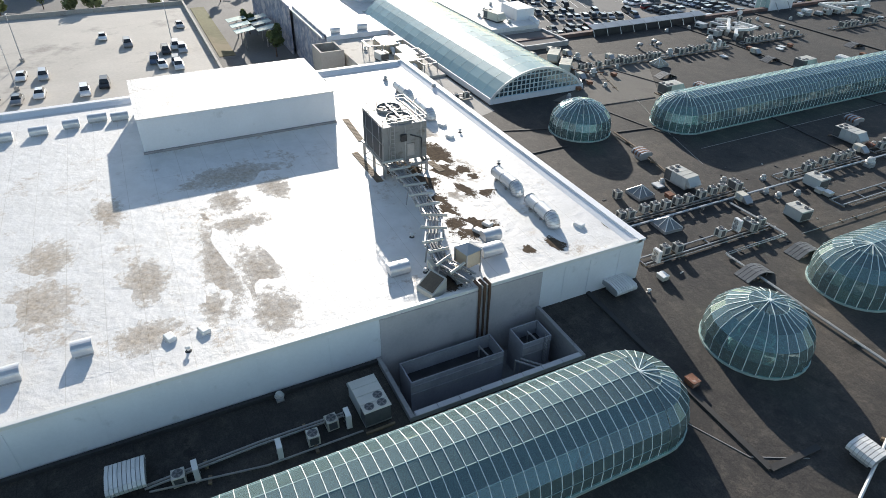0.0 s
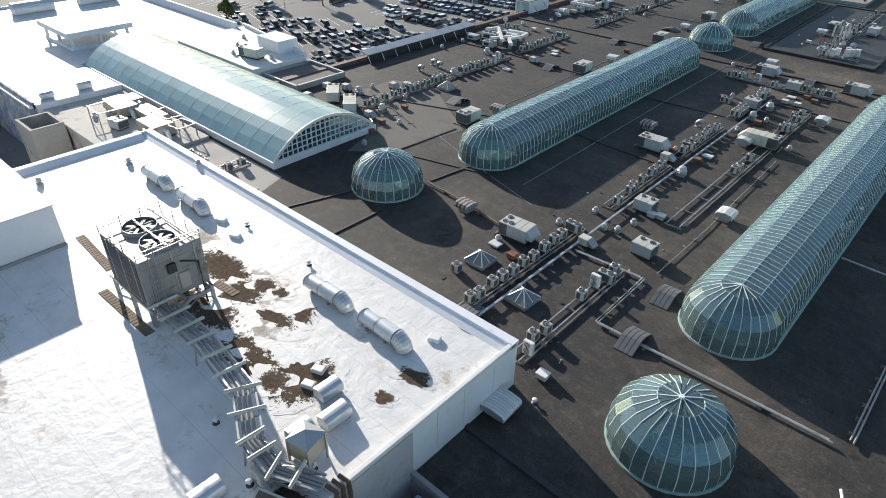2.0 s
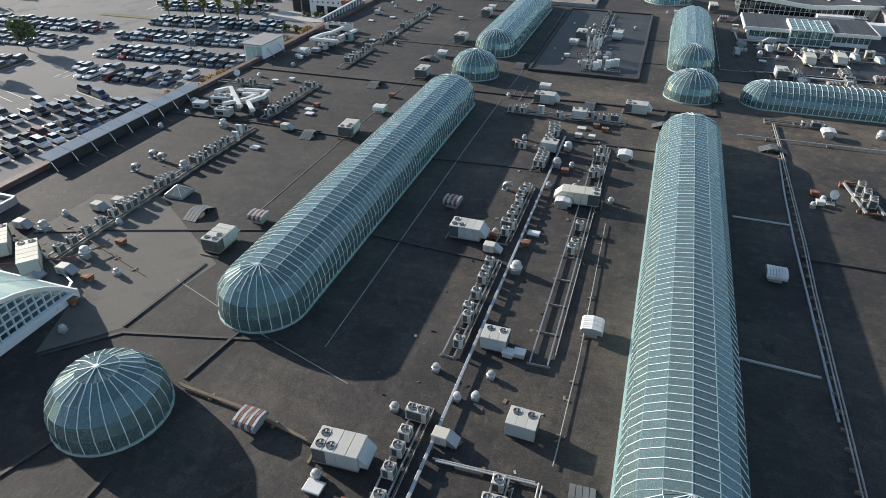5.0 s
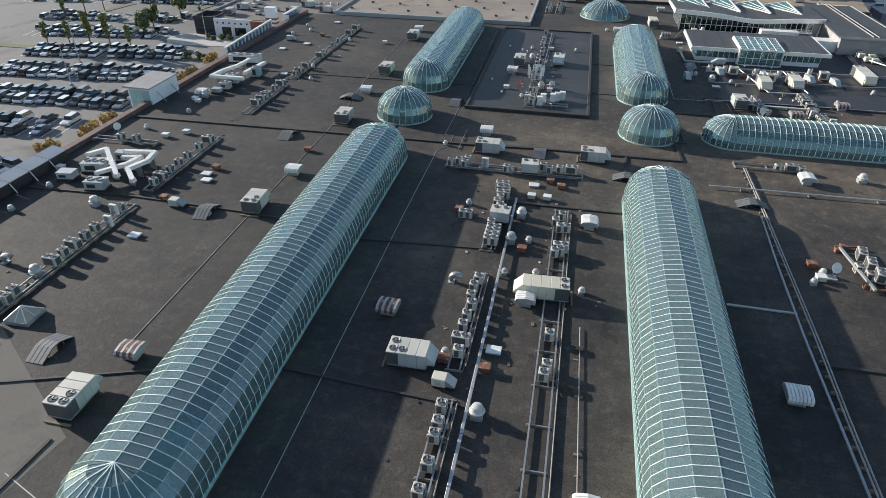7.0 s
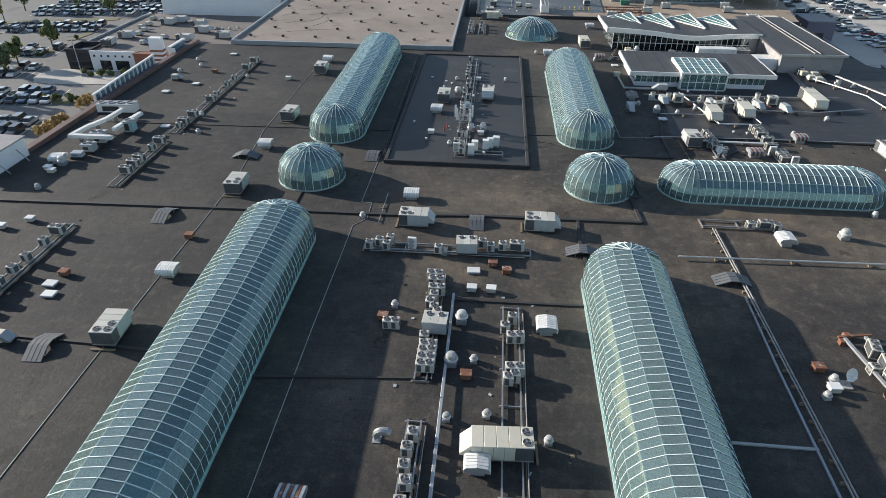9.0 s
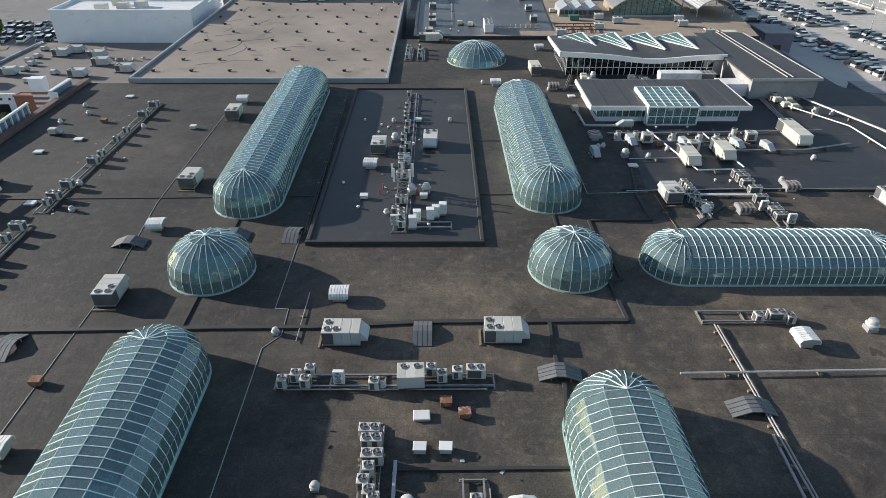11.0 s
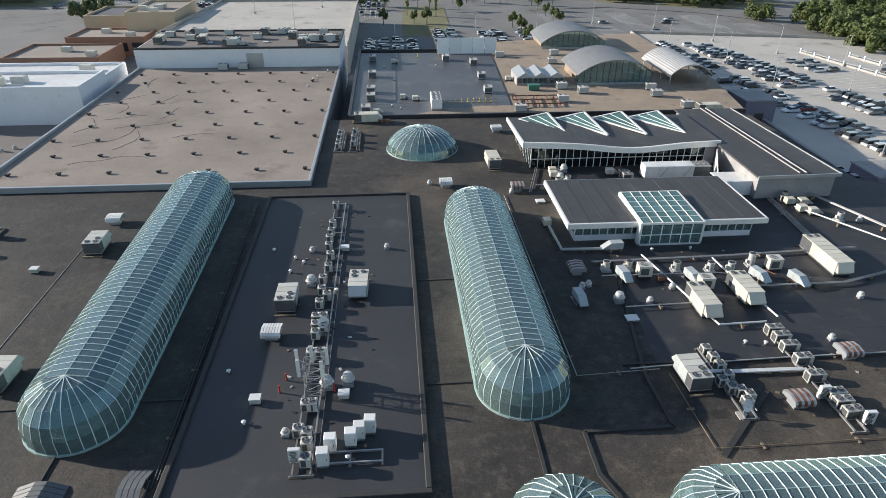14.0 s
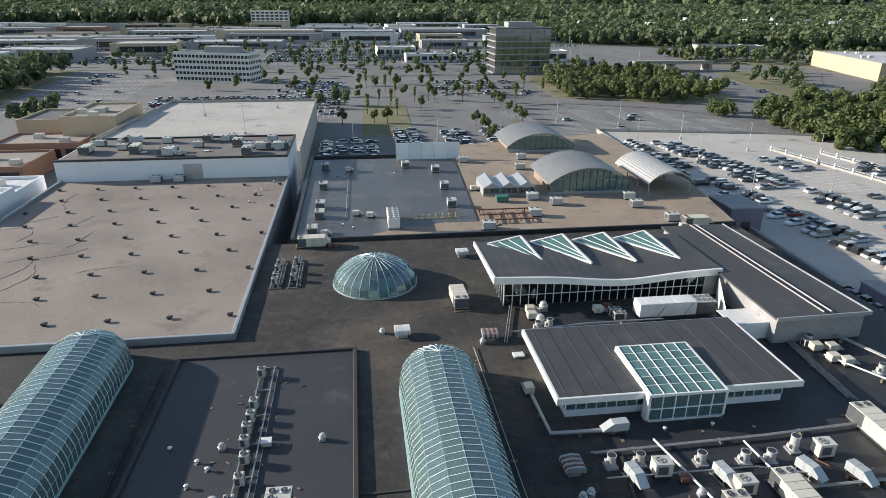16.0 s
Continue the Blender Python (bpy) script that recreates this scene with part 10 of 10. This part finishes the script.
part("terracotta_parapet", Shape().box(-137.6, 229.0, -5.3, -121.9, 229.5, -4.9), M_TERRA, diner)
for x0, x1, z0, z1 in ((-147.3, -144.4, -9.6, -7.2), (-143.2, -139.6, -9.6, -7.2), (-155.6, -153.6, -9.6, -7.4), (-153.0, -150.6, -9.6, -7.4)):
    y = 229.8 if x0 > -149.7 else 230.5
    part("window", Shape().box(x0, y, z0, x1, y + .14, z1), M_CARGLASS, diner)
for k in range(6):
    part("small_window", Shape().box(-148.8 + 1.9 * k, 229.82, -6.3, -148.3 + 1.9 * k, 229.94, -5.8), M_FARWIN, diner)
pylon = thing("striped_pylon", "white pylon with terracotta stripes beside the restaurant", "pylon", m=pose(-127.9, 224.2, GROUND))
part("shaft", Shape().box(-1.5, -.9, 0, 1.5, .9, 10.6), M_WHITE_WALL, pylon)
for k in range(4):
    part("stripe", Shape().box(-1.56, -.96, 4.0 + 1.1 * k, 1.56, .96, 4.5 + 1.1 * k), M_TERRA, pylon)
setting("plaza", Shape().slab([(-161.5, 222.5), (-159.5, 219.5), (-154, 218.4), (-134, 220.0), (-126, 222.0), (-126, 229.0), (-137.6, 229.0), (-137.6, 229.8), (-149.7, 229.8), (-157, 230.4), (-160.5, 229.0), (-162.2, 226.0)], GROUND, GROUND + .14), M_DECK, "pale paved plaza in front of the restaurant", "paving")
plain_house("theatre", "tall tan stucco theatre with flat roof", -130, 393, 18, 30, 12, 0, M_FAR[1], M_FARROOF[2], 1, 0, boxes=4)
plain_house("theatre_wing", "lower tan wing of the theatre", -149, 402, 20, 24, 9, 0, M_FAR[1], M_FARROOF[1], 1, 0, boxes=0)
plain_house("brick_block", "reddish brick block with flat stepped roof", -142, 373, 27, 18, 6, 0, M_FAR[2], M_FARROOF[2], 1, 5, boxes=2)
plain_house("brick_block", "low reddish brick entrance block", -150, 350, 30, 22, 4.6, 0, M_FAR[2], M_FARROOF[2], 1, 4, boxes=2)
plain_house("white_box", "tall white flat-roofed store beside the gravel roof", -130.9, 280.6, 38.2, 15.0, 12.7, 0, M_WHITE_WALL, M_WHITE_ROOF, 1, 0, boxes=4)
plain_house("white_box", "lower white annexe with flat roof", -132, 295.2, 40, 14.0, 11.4, 0, M_WHITE_WALL, M_WHITE_ROOF, 1, 0)
plain_house("store_hall", "pale yellow flat-roofed store beyond the highway", 366, 575, 96, 105, 11, -14, M_FAR[1], M_FARROOF[0], 1, 0, boxes=14)
plain_house("roadside_store", "low dark-fronted store by the highway", 318, 740, 60, 22, 8, -12, M_FAR[3], M_FARROOF[1], 1, 5)
plain_house("roadside_store", "small pale store beside the highway", 122, 690, 34, 20, 8, 2, M_FAR[0], M_FARROOF[0], 1, 4)
plain_house("restaurant", "white restaurant with stepped roof by the road", -2, 740, 34, 20, 8, 4, M_FAR[0], M_FARROOF[0], 1, 5)
plain_house("restaurant", "low white restaurant with dark windows", 24, 690, 42, 16, 6, 2, M_FAR[0], M_FARROOF[0], 1, 7)
plain_house("restaurant", "low curved-front store with white roof", -290, 720, 70, 34, 9, -8, M_FAR[3], M_FARROOF[0], 1, 6)
# commercial district: low blocks with pale roofs between their lots
for r in range(8):
    y = 690 + 78 * r
    x = -640 + lot.uniform(0, 40)
    while x < 120 + 3 * r:
        w, d, h = lot.uniform(40, 120), lot.uniform(22, 44), lot.uniform(6, 10)
        if r < 2 and x + w > -125:
            break
        if lot.random() < .84:
            i, j = lot.choice((0, 0, 3, 3, 1, 2)), lot.choice((0, 0, 0, 1, 2))
            plain_house("store_block", "low flat-roofed commercial building in the distance", x + w / 2, y + lot.uniform(-10, 10), w, d, h, lot.uniform(-4, 6), M_FAR[i], M_FARROOF[j], 1, 1, boxes=1 if r < 4 else 0, group="far commercial blocks")
        else:
            row(x, y, 0, int(w / 2.65), GROUND, .7, 0)
        x += w + lot.uniform(8, 30)
    if r < 6:
        row(-600, y + 36, 0, 160 if r < 2 else 240, GROUND, .5, 0)
plain_house("hotel_block", "tall pale block in the distance", -175, 1290, 60, 24, 24, 0, M_FAR[0], M_FARROOF[0], 5, 8)
plain_house("hotel_block", "long low pale block in the distance", -40, 1380, 150, 24, 14, 0, M_FAR[3], M_FARROOF[0], 3, 12)
joined_cars(far_cars)
houses = Shape()
for _ in range(330):
    x, y = lot.uniform(190, 1900), lot.uniform(940, 2300)
    if lot.random() > (x - 100) / 900:
        continue
    w, d, a = lot.uniform(9, 14), lot.uniform(7, 10), lot.uniform(0, 180)
    c, s = math.cos(radians(a)), math.sin(radians(a))
    f = lambda u, v, z: (x + c * u - s * v, y + s * u + c * v, GROUND + z)
    houses.add([f(-w / 2, -d / 2, 0), f(w / 2, -d / 2, 0), f(w / 2, d / 2, 0), f(-w / 2, d / 2, 0), f(-w / 2, -d / 2, 13), f(w / 2, -d / 2, 13), f(w / 2, d / 2, 13), f(-w / 2, d / 2, 13), f(-w / 2, 0, 17), f(w / 2, 0, 17)],
               [(0, 1, 5, 4), (1, 2, 6, 9, 5), (2, 3, 7, 6), (3, 0, 4, 8, 7), (4, 5, 9, 8), (6, 7, 8, 9)])
setting("far_houses", houses, M_FAR[0], "pale gabled houses among far trees", "houses", "stuff")
poles = Shape()
for _ in range(150):
    x, y = lot.uniform(-520, 210), lot.uniform(640, 1150)
    poles.box(x - .14, y - .14, GROUND, x + .14, y + .14, GROUND + lot.uniform(9, 14))
setting("far_poles", poles, M_COPING, "lamp and sign poles of the far commercial district", "poles", "stuff")

# ---- roads ----
M_ROAD = mat("road_surface", (0.16, 0.157, 0.15), .9, 0, .15, .05, 1.5, .2)


def road(k, pts, w, label, z=.16):
    s, n = Shape(), len(pts)
    vs = []
    for i, p in enumerate(pts):
        a, b = Vector(pts[max(i - 1, 0)]), Vector(pts[min(i + 1, n - 1)])
        d = (b - a).normalized()
        o = Vector((-d.y, d.x)) * w / 2
        vs += [(p[0] + o.x, p[1] + o.y, GROUND + z), (p[0] - o.x, p[1] - o.y, GROUND + z)]
    s.add(vs, [(2 * i, 2 * i + 1, 2 * i + 3, 2 * i + 2) for i in range(n - 1)])
    setting("road_%d" % k, s, M_ROAD, label, "road")


road(1, [(176, 380), (184, 430), (192, 480), (196, 540), (196, 600), (190, 700), (176, 860)], 22, "grey highway through the green verge")
road(2, [(-700, 636), (-200, 650), (60, 632), (170, 622), (240, 626), (420, 600)], 16, "wide grey road past the office block", .18)
road(3, [(206, 440), (232, 490), (268, 545), (300, 588), (312, 612), (306, 630)], 8, "curved grey slip road", .2)
road(4, [(27, 462), (70, 470), (112, 452), (136, 428), (140, 396), (136, 370)], 9, "curved road round the parking lot", .2)
for k in range(34):
    x, y, a = lot.choice(((lot.uniform(-250, 160), 640, 2), (lot.uniform(189, 201), lot.uniform(440, 640), 92)))
    plain_car(x, y + lot.uniform(-4, 4), GROUND + .18, a + lot.choice((0, 180)), lot.random() < .5)
hb = thing("highway_bridge", "concrete highway bridge with dark openings", "bridge")
part("deck", Shape().box(166, 602, -4.5, 226, 616, -3.2), M_CONCRETE, hb)
part("railing", Shape().box(166, 601.6, -3.2, 226, 602, -2.2), M_CONCRETE, hb)
for x in (167, 196, 225):
    part("pier", Shape().box(x - 1.2, 603, GROUND, x + 1.2, 615, -4.5), M_CONCRETE, hb)

# ---- lamp posts ----
def lamp_post(x, y, z, h=10.0):
    ob = thing("street_lamp", "tall grey parking-lot lamp post with twin heads", "street lamp", "lamp posts", m=pose(x, y, z))
    part("base", Shape().lathe(0, 0, [(.45, 0), (.45, .8)], 12), M_CONCRETE, ob)
    part("pole", Shape().tube([(0, 0, .8), (0, 0, h)], [.12, .07], 8), M_COPING, ob)
    arm = part("arm", Shape().box(-.2, -.05, h, .2, .05, h + .1), M_COPING, ob)
    part("head", Shape().box(-.9, -.15, h, -.2, .15, h + .12), M_COPING, arm)
    part("head", Shape().box(.2, -.15, h, .9, .15, h + .12), M_COPING, arm)
    return ob


lp = lamp_post(-165, -21, -6.0)
for x, y, z in ((-146, -21, -6), (-165, 10, -6), (-195, 130, GROUND), (-170, 196, GROUND), (-160, 180, GROUND), (-150, 225, GROUND), (68, 300, DECK), (66, 250, DECK), (74, 340, DECK), (92, 300, DECK), (98, 350, DECK), (110, 330, DECK), (120, 300, DECK), (62, 362, DECK), (84, 372, DECK), (-8, 385, GROUND), (20, 400, GROUND), (50, 420, GROUND), (75, 410, GROUND), (-40, 372, GROUND), (-75, 360, -.8), (-95, 395, -.8), (-70, 410, -.8)):
    copy_thing(lp, pose(x, y, z))
